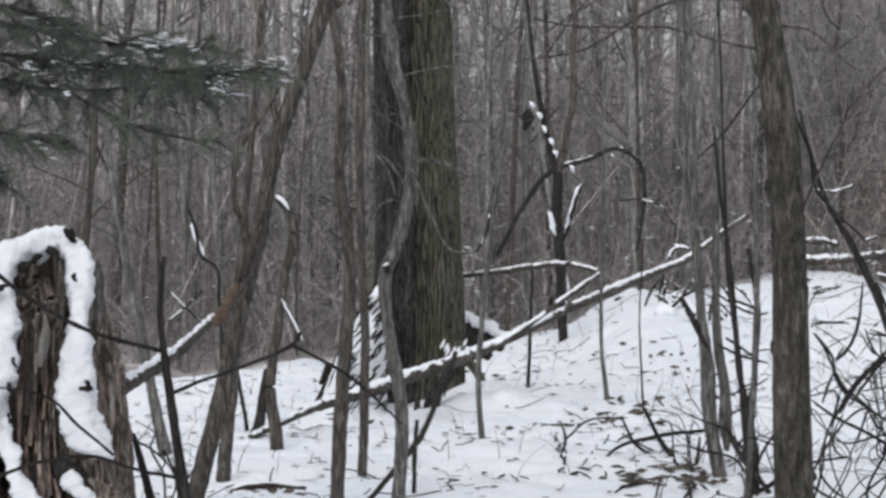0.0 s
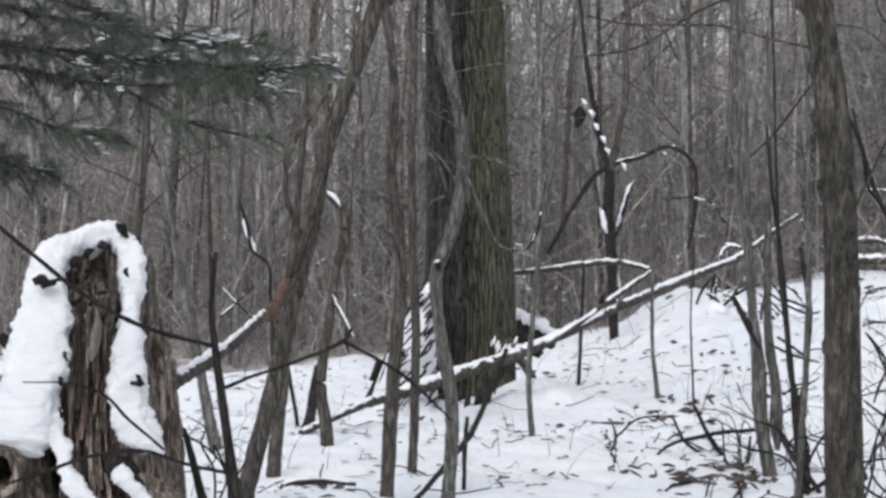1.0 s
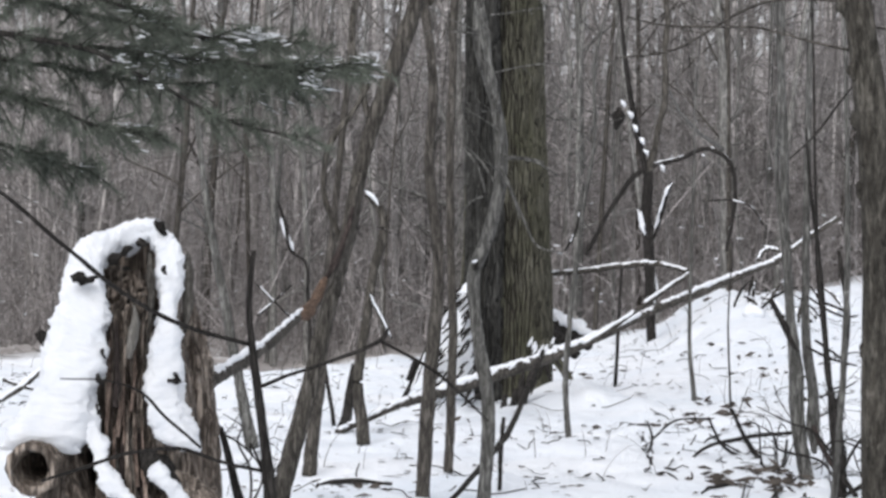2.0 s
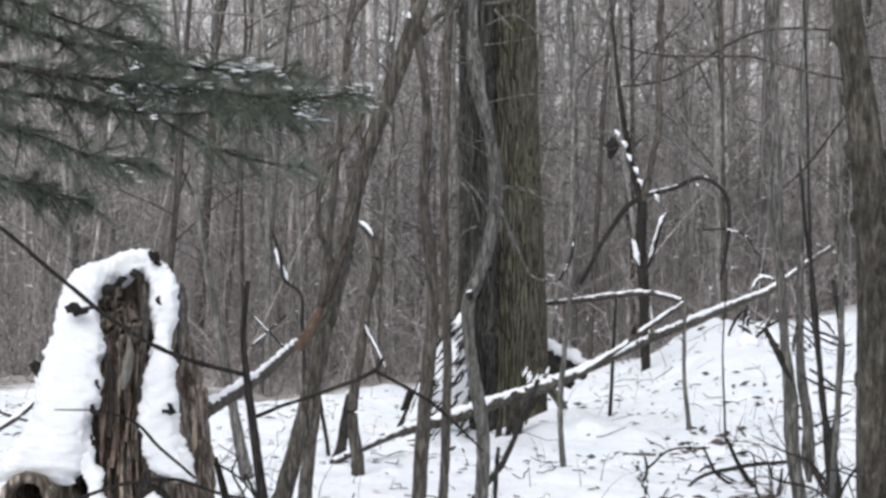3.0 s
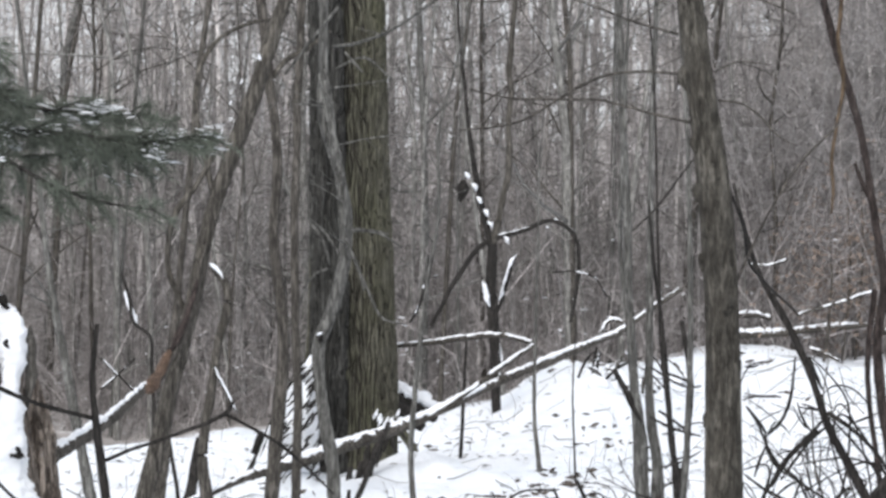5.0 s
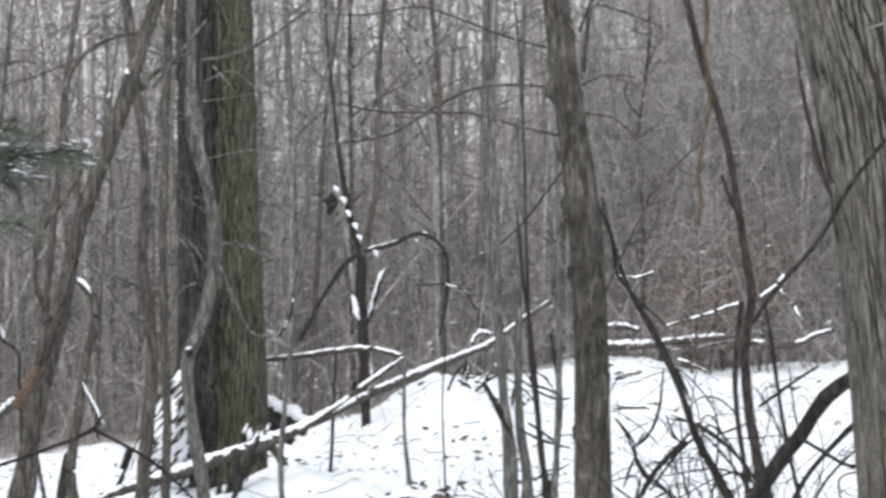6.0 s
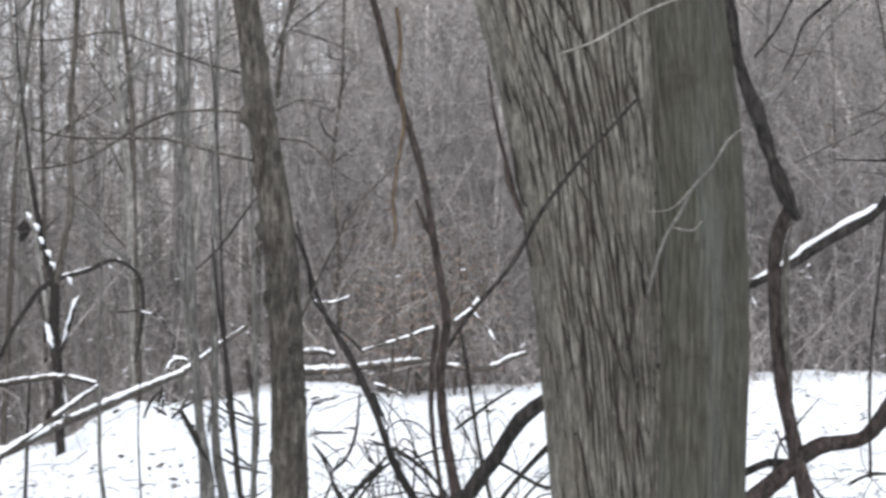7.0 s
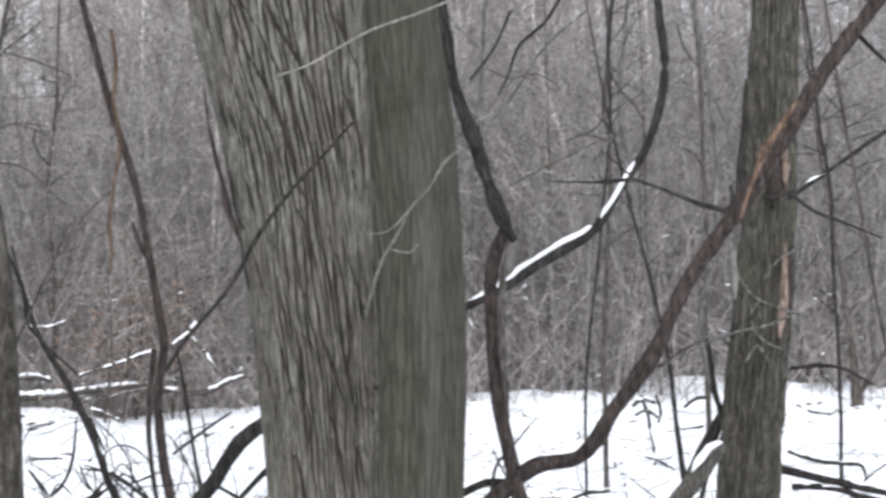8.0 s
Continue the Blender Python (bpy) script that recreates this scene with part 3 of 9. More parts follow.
def plated_trunk(parent, name, mat, points, ridges, depth, narrow, twist=0.0, around=300, step=0.01, seed=0, label="", inner=None, rate=1.0, least=0.12):
    """A stem under braided bark: long ridges that part and meet, with narrow furrows wandering between them."""
    path = smooth_path(points, step)
    c, r = path[:, :3], path[:, 3]
    low = c[:, 2].min()
    vs, core = np.zeros((len(path), around, 3)), np.zeros((len(path), around, 3))
    turn = [(math.cos(2 * math.pi * j / around), math.sin(2 * math.pi * j / around), 2 * math.pi * j / around) for j in range(around)]
    few = ridges // 3
    for i, (p, rad) in enumerate(zip(c, r)):
        h = p[2] - low
        # where every furrow stands at this height, and how wide it gapes
        line = [(0.75 * noise.noise(Vector((k * 7.1, h * 4.5 * rate, seed))) + 0.2 * noise.noise(Vector((k * 3.7, h * 17 * rate, seed))), narrow * max(least, 0.75 + 1.6 * noise.noise(Vector((k * 5.3, h * 6.0 * rate, seed + 9))))) for k in range(ridges)]
        link = [(0.6 * noise.noise(Vector((k * 6.3, h * 4.0, seed + 20))), 0.45 * narrow * max(0.0, 0.3 + 2.2 * noise.noise(Vector((k * 4.9, h * 4.5 * rate, seed + 30))))) for k in range(few)]
        for j, (ct, st, t) in enumerate(turn):
            w = (t + twist * h + 0.05 * noise.noise(Vector((ct * 2.5, st * 2.5, h * 2.5 + seed)))) / (2 * math.pi)
            u, furrow = w * ridges, 0.0
            for k in range(math.floor(u) - 1, math.floor(u) + 3):
                at, gape = line[k % ridges]
                furrow = max(furrow, 1 - abs(u - k - at) / gape)
            u = (w + 0.16 * h) * few
            for k in range(math.floor(u) - 1, math.floor(u) + 3):
                at, gape = link[k % few]
                if gape > 0.02:
                    furrow = max(furrow, 0.85 * (1 - abs(u - k - at) / gape))
            wide = rad * (1 + 0.03 * noise.noise(Vector((ct * 1.5, st * 1.5, h * 1.1 + seed))))
            k = wide - depth * ease(furrow * 1.25) + 0.10 * depth * noise.noise(Vector((ct * rad * 60, st * rad * 60, h * 14))) + 0.22 * depth * noise.noise(Vector((ct * rad * 30, st * rad * 30, h * 3)))
            vs[i, j] = (p[0] + k * ct, p[1] + k * st, p[2])
            core[i, j] = (p[0] + (wide - 0.6 * depth) * ct, p[1] + (wide - 0.6 * depth) * st, p[2])
    i, j = np.meshgrid(np.arange(len(path) - 1), np.arange(around), indexing="ij")
    b = i * around
    f = np.stack([b + j, b + (j + 1) % around, b + around + (j + 1) % around, b + around + j], -1).reshape(-1, 4)
    trunk = part(name, vs.reshape(-1, 3), f, mat, parent, label)
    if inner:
        # a dark core shows in the furrows: inner bark with furrow shade in its colour
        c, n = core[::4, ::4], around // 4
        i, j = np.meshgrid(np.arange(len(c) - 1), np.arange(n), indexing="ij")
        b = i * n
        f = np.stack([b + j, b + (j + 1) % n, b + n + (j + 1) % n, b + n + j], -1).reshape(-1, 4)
        part("shaded_inner_bark", c.reshape(-1, 3), f, inner, trunk, "inner bark in the furrows, coloured dark with their shade")
    return trunk


oak_tree_1 = thing("oak_tree", "big old oak with deeply furrowed brown bark", "tree", (-0.25, 25.00, -0.02))
plated_trunk(oak_tree_1, "trunk", BARK_OAK, [(-0.23, 25.00, -0.02, 0.5269), (-0.23, 25.00, 0.14, 0.4704), (-0.23, 25.00, 0.85, 0.4195), (-0.23, 25.00, 1.66, 0.3865), (-0.25, 25.00, 2.67, 0.3611), (-0.27, 25.00, 3.68, 0.3408), (-0.35, 25.00, 7.18, 0.2556), (-0.29, 24.94, 10.68, 0.0852)], 74, 0.05, 0.36, around=444, step=0.025, seed=3, label="furrowed brown trunk", inner=BARK_INNER_SHADED)
ridged_trunk(oak_tree_1, "side_trunk", BARK_SHAG, [(-0.47, 24.62, -0.04, 0.2540), (-0.46, 24.62, 0.16, 0.2268), (-0.43, 24.62, 0.86, 0.1890), (-0.42, 24.62, 1.46, 0.1748), (-0.45, 24.62, 2.65, 0.1654), (-0.47, 24.62, 3.64, 0.1607), (-0.55, 24.61, 7.14, 0.1205), (-0.87, 24.60, 10.64, 0.0402)], 0.04, 0.5, 0.05, around=160, step=0.025, flare=0.2, seed=6, braided=True)
limb(oak_tree_1, "root", BARK_OAK, [(-0.04, 24.70, 0.46, 0.0948), (0.06, 24.70, 0.21, 0.0616), (0.14, 24.70, 0.02, 0.0293)], rough=0.25)
limb(oak_tree_1, "root", BARK_OAK, [(-0.44, 24.70, 0.41, 0.1043), (-0.54, 24.69, 0.13, 0.0664), (-0.61, 24.69, -0.07, 0.0251)], rough=0.25)
limb(oak_tree_1, "root", BARK_OAK, [(-0.27, 24.70, 0.21, 0.1185), (-0.27, 24.70, 0.04, 0.0806), (-0.30, 24.70, -0.14, 0.0293)], rough=0.25)
limb(oak_tree_1, "root", BARK_OAK, [(0.08, 24.70, 0.66, 0.0711), (0.25, 24.70, 0.47, 0.0419), (0.38, 24.70, 0.29, 0.0210)], rough=0.25)

fallen_log_2 = thing("fallen_log", "long dead log with snow on top leaning across the slope", "log", (-1.59, 21.74, 0.00))
limb(fallen_log_2, "log", BARK_BROWN, [(-1.57, 21.70, 0.000, 0.0260), (-1.10, 22.30, 0.200, 0.0380), (-0.57, 22.90, 0.350, 0.0470), (-0.02, 23.50, 0.510, 0.0510), (0.51, 24.10, 0.700, 0.0450), (0.96, 24.70, 0.900, 0.0390), (1.39, 25.30, 1.075, 0.0370), (1.84, 25.90, 1.235, 0.0350), (2.31, 26.50, 1.395, 0.0310)])
snow_on(fallen_log_2, [(-1.57, 21.70, 0.000, 0.0260), (-1.10, 22.30, 0.200, 0.0380), (-0.57, 22.90, 0.350, 0.0470), (-0.02, 23.50, 0.510, 0.0510), (0.51, 24.10, 0.700, 0.0450), (0.96, 24.70, 0.900, 0.0390), (1.39, 25.30, 1.075, 0.0370), (1.84, 25.90, 1.235, 0.0350), (2.31, 26.50, 1.395, 0.0310)], 0.78, 0.7, 0, 2)
limb(fallen_log_2, "branch", BARK_BROWN, [(0.36, 24.00, 0.600, 0.0180), (0.53, 24.02, 0.695, 0.0200), (0.79, 24.12, 0.868, 0.0200), (1.05, 24.30, 1.068, 0.0200), (1.39, 24.50, 1.293, 0.0180)])
snow_on(fallen_log_2, [(0.40, 23.98, 0.640, 0.0200), (0.79, 24.12, 0.880, 0.0200), (1.05, 24.30, 1.072, 0.0200), (1.39, 24.50, 1.297, 0.0180)], 1.0, 0.8, 0, 2)
limb(fallen_log_2, "branch", BARK_BROWN, [(1.40, 24.86, 1.30, 0.0211), (1.08, 25.11, 1.36, 0.0256), (0.58, 25.36, 1.30, 0.0258), (0.15, 25.60, 1.25, 0.0217)])
snow_on(fallen_log_2, [(1.40, 24.86, 1.30, 0.0211), (1.08, 25.11, 1.36, 0.0256), (0.58, 25.36, 1.30, 0.0258), (0.15, 25.60, 1.25, 0.0217)], 0.8, 0.75, 0, 2)
limb(fallen_log_2, "branch", BARK_BROWN, [(2.22, 26.40, 1.36, 0.0314), (2.62, 26.70, 1.62, 0.0271), (2.93, 26.90, 1.82, 0.0228)])
snow_on(fallen_log_2, [(2.22, 26.40, 1.36, 0.0314), (2.62, 26.70, 1.62, 0.0271), (2.93, 26.90, 1.82, 0.0228)], 0.8, 0.75, 0.1, 2)

leaning_tree_3 = thing("leaning_tree", "slender leaning tree with patchy brown bark", "tree", (-1.36, 14.94, -0.02))
limb(leaning_tree_3, "trunk", BARK_UMBER, [(-1.36, 14.94, -0.02, 0.0560), (-1.33, 14.94, 0.13, 0.0520), (-1.18, 14.95, 0.73, 0.0490), (-1.06, 14.96, 1.22, 0.0460), (-0.96, 14.97, 1.68, 0.0435), (-0.85, 14.98, 2.19, 0.0432), (-0.73, 14.98, 2.56, 0.0461), (-0.65, 14.99, 2.80, 0.0432), (0.15, 15.02, 5.17, 0.0324), (0.89, 14.97, 7.54, 0.0108)])
limb(leaning_tree_3, "branch", BARK_UMBER, [(-1.02, 14.97, 1.49, 0.0204), (-1.12, 14.96, 1.79, 0.0178), (-1.07, 14.96, 2.07, 0.0165), (-0.98, 14.97, 2.19, 0.0153), (-0.88, 14.97, 2.37, 0.0127)])
limb(leaning_tree_3, "branch", BARK_UMBER, [(-0.89, 14.97, 2.18, 0.0165), (-0.98, 15.05, 2.61, 0.0154), (-0.98, 15.13, 2.83, 0.0141), (-0.89, 15.21, 3.00, 0.0129), (-0.68, 15.31, 3.12, 0.0104), (-0.56, 15.39, 3.15, 0.0078)])

slim_tree_4 = thing("slim_tree", "slim dark upright tree with smooth bark", "tree", (-0.63, 16.49, -0.04))
limb(slim_tree_4, "trunk", BARK_BROWN, [(-0.63, 16.49, -0.04, 0.0459), (-0.59, 16.49, 0.80, 0.0412), (-0.56, 16.49, 1.43, 0.0336), (-0.61, 16.49, 1.93, 0.0322), (-0.60, 16.49, 2.53, 0.0308), (-0.65, 16.49, 2.93, 0.0308), (-0.97, 16.48, 5.41, 0.0231), (-1.43, 16.48, 7.89, 0.0077)])
limb(slim_tree_4, "branch", BARK_UMBER, [(-0.63, 16.49, 2.92, 0.0182), (-0.57, 16.49, 3.01, 0.0168), (-0.43, 16.49, 3.09, 0.0126), (-0.29, 16.50, 3.20, 0.0084)])

slim_tree_5 = thing("slim_tree", "thin grey upright sapling tree beside the oak", "tree", (-0.53, 18.39, 0.01))
limb(slim_tree_5, "trunk", BARK_BROWN, [(-0.53, 18.39, 0.01, 0.0343), (-0.51, 18.39, 0.87, 0.0312), (-0.56, 18.39, 1.98, 0.0281), (-0.53, 18.39, 3.10, 0.0297), (-0.46, 18.39, 5.60, 0.0222), (-0.14, 18.41, 8.10, 0.0074)])
limb(slim_tree_5, "branch", BARK_GREY, [(-0.55, 18.39, 2.17, 0.0125), (-0.60, 18.39, 2.36, 0.0109), (-0.66, 18.39, 2.54, 0.0094), (-0.70, 18.39, 2.69, 0.0062)])
limb(slim_tree_5, "branch", BARK_GREY, [(-0.53, 18.39, 1.54, 0.0094), (-0.48, 18.39, 1.67, 0.0094), (-0.45, 18.39, 1.80, 0.0062)])

wavy_tree_6 = thing("wavy_tree", "slim pale grey tree with a crooked stem before the oak", "tree", (-0.26, 15.50, -0.06))
limb(wavy_tree_6, "trunk", BARK_GREY, [(-0.26, 15.50, -0.06, 0.0500), (-0.25, 15.50, 0.09, 0.0446), (-0.23, 15.50, 0.63, 0.0387), (-0.29, 15.50, 0.97, 0.0365), (-0.315, 15.50, 1.36, 0.0365), (-0.25, 15.50, 1.54, 0.0365), (-0.18, 15.50, 1.91, 0.0387), (-0.21, 15.50, 2.29, 0.0316), (-0.31, 15.50, 2.63, 0.0289), (-0.31, 15.50, 2.88, 0.0289), (-0.36, 15.50, 4.88, 0.0217), (-0.32, 15.51, 6.88, 0.0072)])
limb(wavy_tree_6, "branch", BARK_GREY, [(-0.18, 15.50, 1.99, 0.0118), (0.00, 15.50, 1.98, 0.0092), (0.13, 15.50, 1.90, 0.0053)])
limb(wavy_tree_6, "branch", BARK_GREY, [(-0.18, 15.40, 1.94, 0.0118), (-0.05, 15.40, 1.66, 0.0091), (0.04, 15.40, 1.50, 0.0065), (0.17, 15.40, 1.47, 0.0039)])
limb(wavy_tree_6, "branch", BARK_GREY, [(-0.19, 15.50, 1.82, 0.0092), (-0.28, 15.50, 1.96, 0.0079), (-0.38, 15.50, 2.06, 0.0039)])
limb(wavy_tree_6, "branch", BARK_GREY, [(-0.19, 15.40, 2.25, 0.0118), (-0.27, 15.40, 2.65, 0.0131), (-0.30, 15.40, 2.81, 0.0105)])
limb(wavy_tree_6, "stem", BARK_GREY, [(-0.18, 15.45, 1.91, 0.0105), (-0.19, 15.45, 2.25, 0.0118), (-0.25, 15.45, 2.56, 0.0131), (-0.30, 15.45, 2.88, 0.0131)])
side_twigs(wavy_tree_6, [(-0.18, 15.45, 1.91, 0.0105), (-0.19, 15.45, 2.25, 0.0118), (-0.25, 15.45, 2.56, 0.0131), (-0.30, 15.45, 2.88, 0.0131)], 7, 0.8, 7, BARK_GREY, 0.1, 1, 0.1)
limb(wavy_tree_6, "branch", BARK_GREY, [(-0.23, 15.40, 3.22, 0.0105), (-0.36, 15.40, 3.06, 0.0091), (-0.52, 15.39, 2.84, 0.0078)])
limb(wavy_tree_6, "branch", BARK_GREY, [(-0.26, 15.40, 3.00, 0.0091), (-0.09, 15.20, 3.01, 0.0090), (0.09, 15.00, 3.07, 0.0076), (0.33, 14.80, 3.22, 0.0063)])
side_twigs(wavy_tree_6, [(-0.26, 15.40, 3.00, 0.0091), (-0.09, 15.20, 3.01, 0.0090), (0.09, 15.00, 3.07, 0.0076), (0.33, 14.80, 3.22, 0.0063)], 6, 0.5, 8, BARK_GREY, 0.2, 1, 0.1)
limb(wavy_tree_6, "branch", BARK_GREY, [(-0.24, 15.40, 2.88, 0.0078), (-0.09, 15.40, 2.94, 0.0065), (0.07, 15.40, 2.82, 0.0052)])

forked_tree_9 = thing("forked_tree", "dark forked young tree with snow in its crotches", "tree", (1.48, 34.27, 0.28))
limb(forked_tree_9, "trunk", BARK_DARK, [(1.48, 34.27, 0.28, 0.0582), (1.44, 34.27, 1.19, 0.0640), (1.40, 34.27, 2.02, 0.0640), (1.41, 34.27, 2.43, 0.0582)])
limb(forked_tree_9, "stem", BARK_UMBER, [(1.33, 32.27, 2.38, 0.0420), (1.42, 32.27, 2.80, 0.0400), (1.50, 32.26, 3.30, 0.0380), (1.49, 32.26, 3.68, 0.0360), (1.54, 32.26, 4.05, 0.0350), (1.51, 32.26, 4.40, 0.0340), (1.56, 32.26, 5.20, 0.0320), (1.61, 32.26, 6.33, 0.0260), (1.61, 32.17, 8.33, 0.0103)], crook=0.9, rough=0.2)
limb(forked_tree_9, "stem", BARK_DARK, [(1.31, 32.27, 2.34, 0.0384), (1.19, 32.28, 2.86, 0.0356), (1.07, 32.28, 3.48, 0.0301), (1.02, 32.28, 3.94, 0.0219), (0.91, 32.29, 4.93, 0.0164), (0.87, 32.32, 5.92, 0.0055)])
limb(forked_tree_9, "arched_branch", BARK_DARK, [(0.62, 32.29, 1.42, 0.0247), (0.93, 32.29, 2.00, 0.0274), (1.20, 32.28, 2.36, 0.0301), (1.70, 32.26, 2.54, 0.0274), (2.02, 32.24, 2.66, 0.0247), (2.23, 32.22, 2.54, 0.0247), (2.32, 32.22, 2.16, 0.0247), (2.23, 32.22, 1.48, 0.0219)])
snow_on(forked_tree_9, [(0.62, 32.29, 1.42, 0.0247), (0.93, 32.29, 2.00, 0.0274), (1.20, 32.28, 2.36, 0.0301), (1.70, 32.26, 2.54, 0.0274), (2.02, 32.24, 2.66, 0.0247), (2.23, 32.22, 2.54, 0.0247), (2.32, 32.22, 2.16, 0.0247), (2.23, 32.22, 1.48, 0.0219)], 0.6, 0.75, 0.5, 9)

for at, clot in enumerate([(1.03, 3.17), (1.11, 3.04), (1.17, 2.89), (1.25, 2.74), (1.30, 2.61), (1.49, 2.43)]):
    x, z = clot
    limb(forked_tree_9, "snow_clot", SNOW, [(x - 0.035, 32.2, z + 0.03, 0.006), (x, 32.18, z, 0.02 if at % 2 else 0.028), (x + 0.015, 32.2, z - 0.05, 0.007)], rough=0.6)
limb(forked_tree_9, "stub", BARK_DARK, [(1.349, 32.100, 1.624, 0.0150), (1.427, 32.100, 1.838, 0.0150), (1.518, 32.100, 2.097, 0.0136), (1.609, 32.100, 2.271, 0.0068)], rough=0.3)
limb(forked_tree_9, "snow_clot", SNOW, [(1.399, 32.050, 1.727, 0.0039), (1.438, 32.050, 1.882, 0.0147), (1.490, 32.050, 2.050, 0.0108), (1.542, 32.050, 2.193, 0.0166), (1.593, 32.050, 2.257, 0.0059)], rough=0.9)
limb(forked_tree_9, "snow_clot", SNOW, [(1.208, 32.120, 1.948, 0.0049), (1.233, 32.120, 1.844, 0.0166), (1.266, 32.120, 1.728, 0.0117), (1.292, 32.120, 1.650, 0.0039)], rough=0.9)
limb(forked_tree_9, "snow_clot", SNOW, [(1.492, 33.900, 1.220, 0.0039), (1.506, 33.900, 1.069, 0.0147), (1.499, 33.900, 0.932, 0.0117), (1.492, 33.900, 0.837, 0.0039)], rough=0.9)
limb(forked_tree_9, "dead_leaf_clump", BARK_DARK, [(0.98, 32.2, 3.12, 0.02), (0.96, 32.2, 2.98, 0.07), (0.94, 32.2, 2.86, 0.02)], "dark withered leaf clump", rough=0.5)

limb(wavy_tree_6, "knot", BARK_DARK, [(-0.315, 15.47, 1.37, 0.01), (-0.312, 15.455, 1.39, 0.02), (-0.31, 15.47, 1.41, 0.01)], "dark knot hole", rough=0.3)
limb(wavy_tree_6, "snow_clot", SNOW, [(-0.33, 15.45, 1.41, 0.004), (-0.318, 15.44, 1.415, 0.008), (-0.3, 15.45, 1.42, 0.004)], rough=0.3)

twin_sapling_10 = thing("twin_sapling", "pair of thin grey-brown stems rising together from the snow", "tree", (1.83, 18.41, -0.05))
limb(twin_sapling_10, "trunk", BARK_GREY, [(1.83, 18.41, -0.05, 0.0515), (1.79, 18.41, 0.16, 0.0479), (1.75, 18.42, 0.46, 0.0479), (1.73, 18.42, 0.83, 0.0444), (1.70, 18.42, 1.06, 0.0345), (1.67, 18.42, 1.50, 0.0314), (1.64, 18.43, 2.21, 0.0283), (1.60, 18.43, 3.14, 0.0251), (1.51, 18.44, 5.14, 0.0188), (1.51, 18.40, 7.14, 0.0063)])
limb(twin_sapling_10, "trunk", BARK_GREY, [(1.87, 18.41, 0.17, 0.0141), (1.86, 18.41, 0.28, 0.0377), (1.85, 18.41, 0.54, 0.0377), (1.81, 18.41, 0.87, 0.0345), (1.80, 18.41, 1.13, 0.0283), (1.80, 18.41, 1.65, 0.0251), (1.80, 18.41, 2.69, 0.0188), (1.81, 18.41, 4.19, 0.0141), (1.56, 18.39, 5.69, 0.0047)])
limb(twin_sapling_10, "branch", BARK_RED, [(1.85, 18.31, 0.36, 0.0187), (1.91, 18.30, 0.23, 0.0187), (1.97, 18.29, 0.12, 0.0172), (2.02, 18.29, 0.03, 0.0141)])
limb(twin_sapling_10, "branch", BARK_DARK, [(1.56, 18.33, 1.19, 0.0141), (1.63, 18.33, 1.06, 0.0172), (1.69, 18.32, 0.94, 0.0219), (1.72, 18.32, 0.87, 0.0187)])

medium_tree_11 = thing("medium_tree", "straight middle-sized tree with mottled flaky bark", "tree", (1.39, 10.91, -0.09))
plated_trunk(medium_tree_11, "trunk", BARK_MOTTLED, [(1.39, 10.91, -0.09, 0.0828), (1.36, 10.92, 0.91, 0.0739), (1.35, 10.92, 1.53, 0.0676), (1.32, 10.92, 1.98, 0.0676), (1.26, 10.93, 2.42, 0.0570), (1.20, 10.93, 2.87, 0.0507), (0.93, 10.96, 4.85, 0.0380), (0.57, 11.05, 6.83, 0.0127)], 15, 0.0075, 0.22, twist=0.3, around=150, step=0.012, seed=8, label="mottled flaky trunk", rate=5.0, least=0.1)
rng = np.random.default_rng(11)
for z in (0.35, 0.62, 0.95, 1.12, 1.33, 1.58, 1.74, 2.02, 2.2, 2.46, 2.68):
    # burls and healed branch scars along the stem
    x, y = float(np.interp(z, [-0.09, 0.91, 1.53, 1.98, 2.42, 2.87], [1.39, 1.36, 1.35, 1.32, 1.26, 1.20])), 10.92
    r = float(np.interp(z, [-0.09, 1.53, 2.0, 2.87], [0.083, 0.068, 0.067, 0.051]))
    a = rng.choice([0.1, math.pi - 0.1]) + rng.normal(0, 0.35) if rng.uniform() < 0.7 else rng.uniform(math.pi, 2 * math.pi)
    w = rng.uniform(0.012, 0.022)
    c, d = math.cos(a), math.sin(a)
    limb(medium_tree_11, "burl", BARK_MOTTLED, [(x + c * r * 0.92, y + d * r * 0.92, z - 2.6 * w, 0.004), (x + c * r * 0.95, y + d * r * 0.95, z - w, w), (x + c * r * 0.97, y + d * r * 0.97, z + w, w * 0.8), (x + c * r * 0.92, y + d * r * 0.92, z + 2.4 * w, 0.004)], rough=0.5)

near_tree_12 = thing("near_tree", "big twin-stemmed tree with long grey bark ridges", "tree", (1.96, 7.80, -0.04))
plated_trunk(near_tree_12, "trunk", BARK_RIDGED, [(1.956, 7.81, -0.06, 0.2190), (1.936, 7.82, 0.6, 0.1820), (1.906, 7.82, 1.12, 0.1766), (1.885, 7.825, 1.58, 0.1960), (1.858, 7.832, 1.91, 0.2090), (1.828, 7.837, 2.24, 0.2370), (1.784, 7.845, 2.56, 0.2670), (1.766, 7.853, 2.81, 0.2640), (1.656, 7.87, 3.9, 0.1940), (1.476, 7.87, 5.1, 0.0740)], 80, 0.0135, 0.37, twist=0.2, around=860, step=0.009, seed=1, label="light grey trunk with braided bark ridges", inner=BARK_INNER_SHADED, rate=1.2, least=0.3)
limb(near_tree_12, "peeling_bark", BARK_RED, [(1.544, 7.80, 2.352, 0.002), (1.550, 7.81, 2.30, 0.005), (1.560, 7.82, 2.24, 0.006), (1.575, 7.83, 2.17, 0.0085), (1.596, 7.83, 2.08, 0.008), (1.618, 7.82, 1.97, 0.010), (1.645, 7.81, 1.90, 0.003)], "dark strip of peeling bark", rough=0.45)
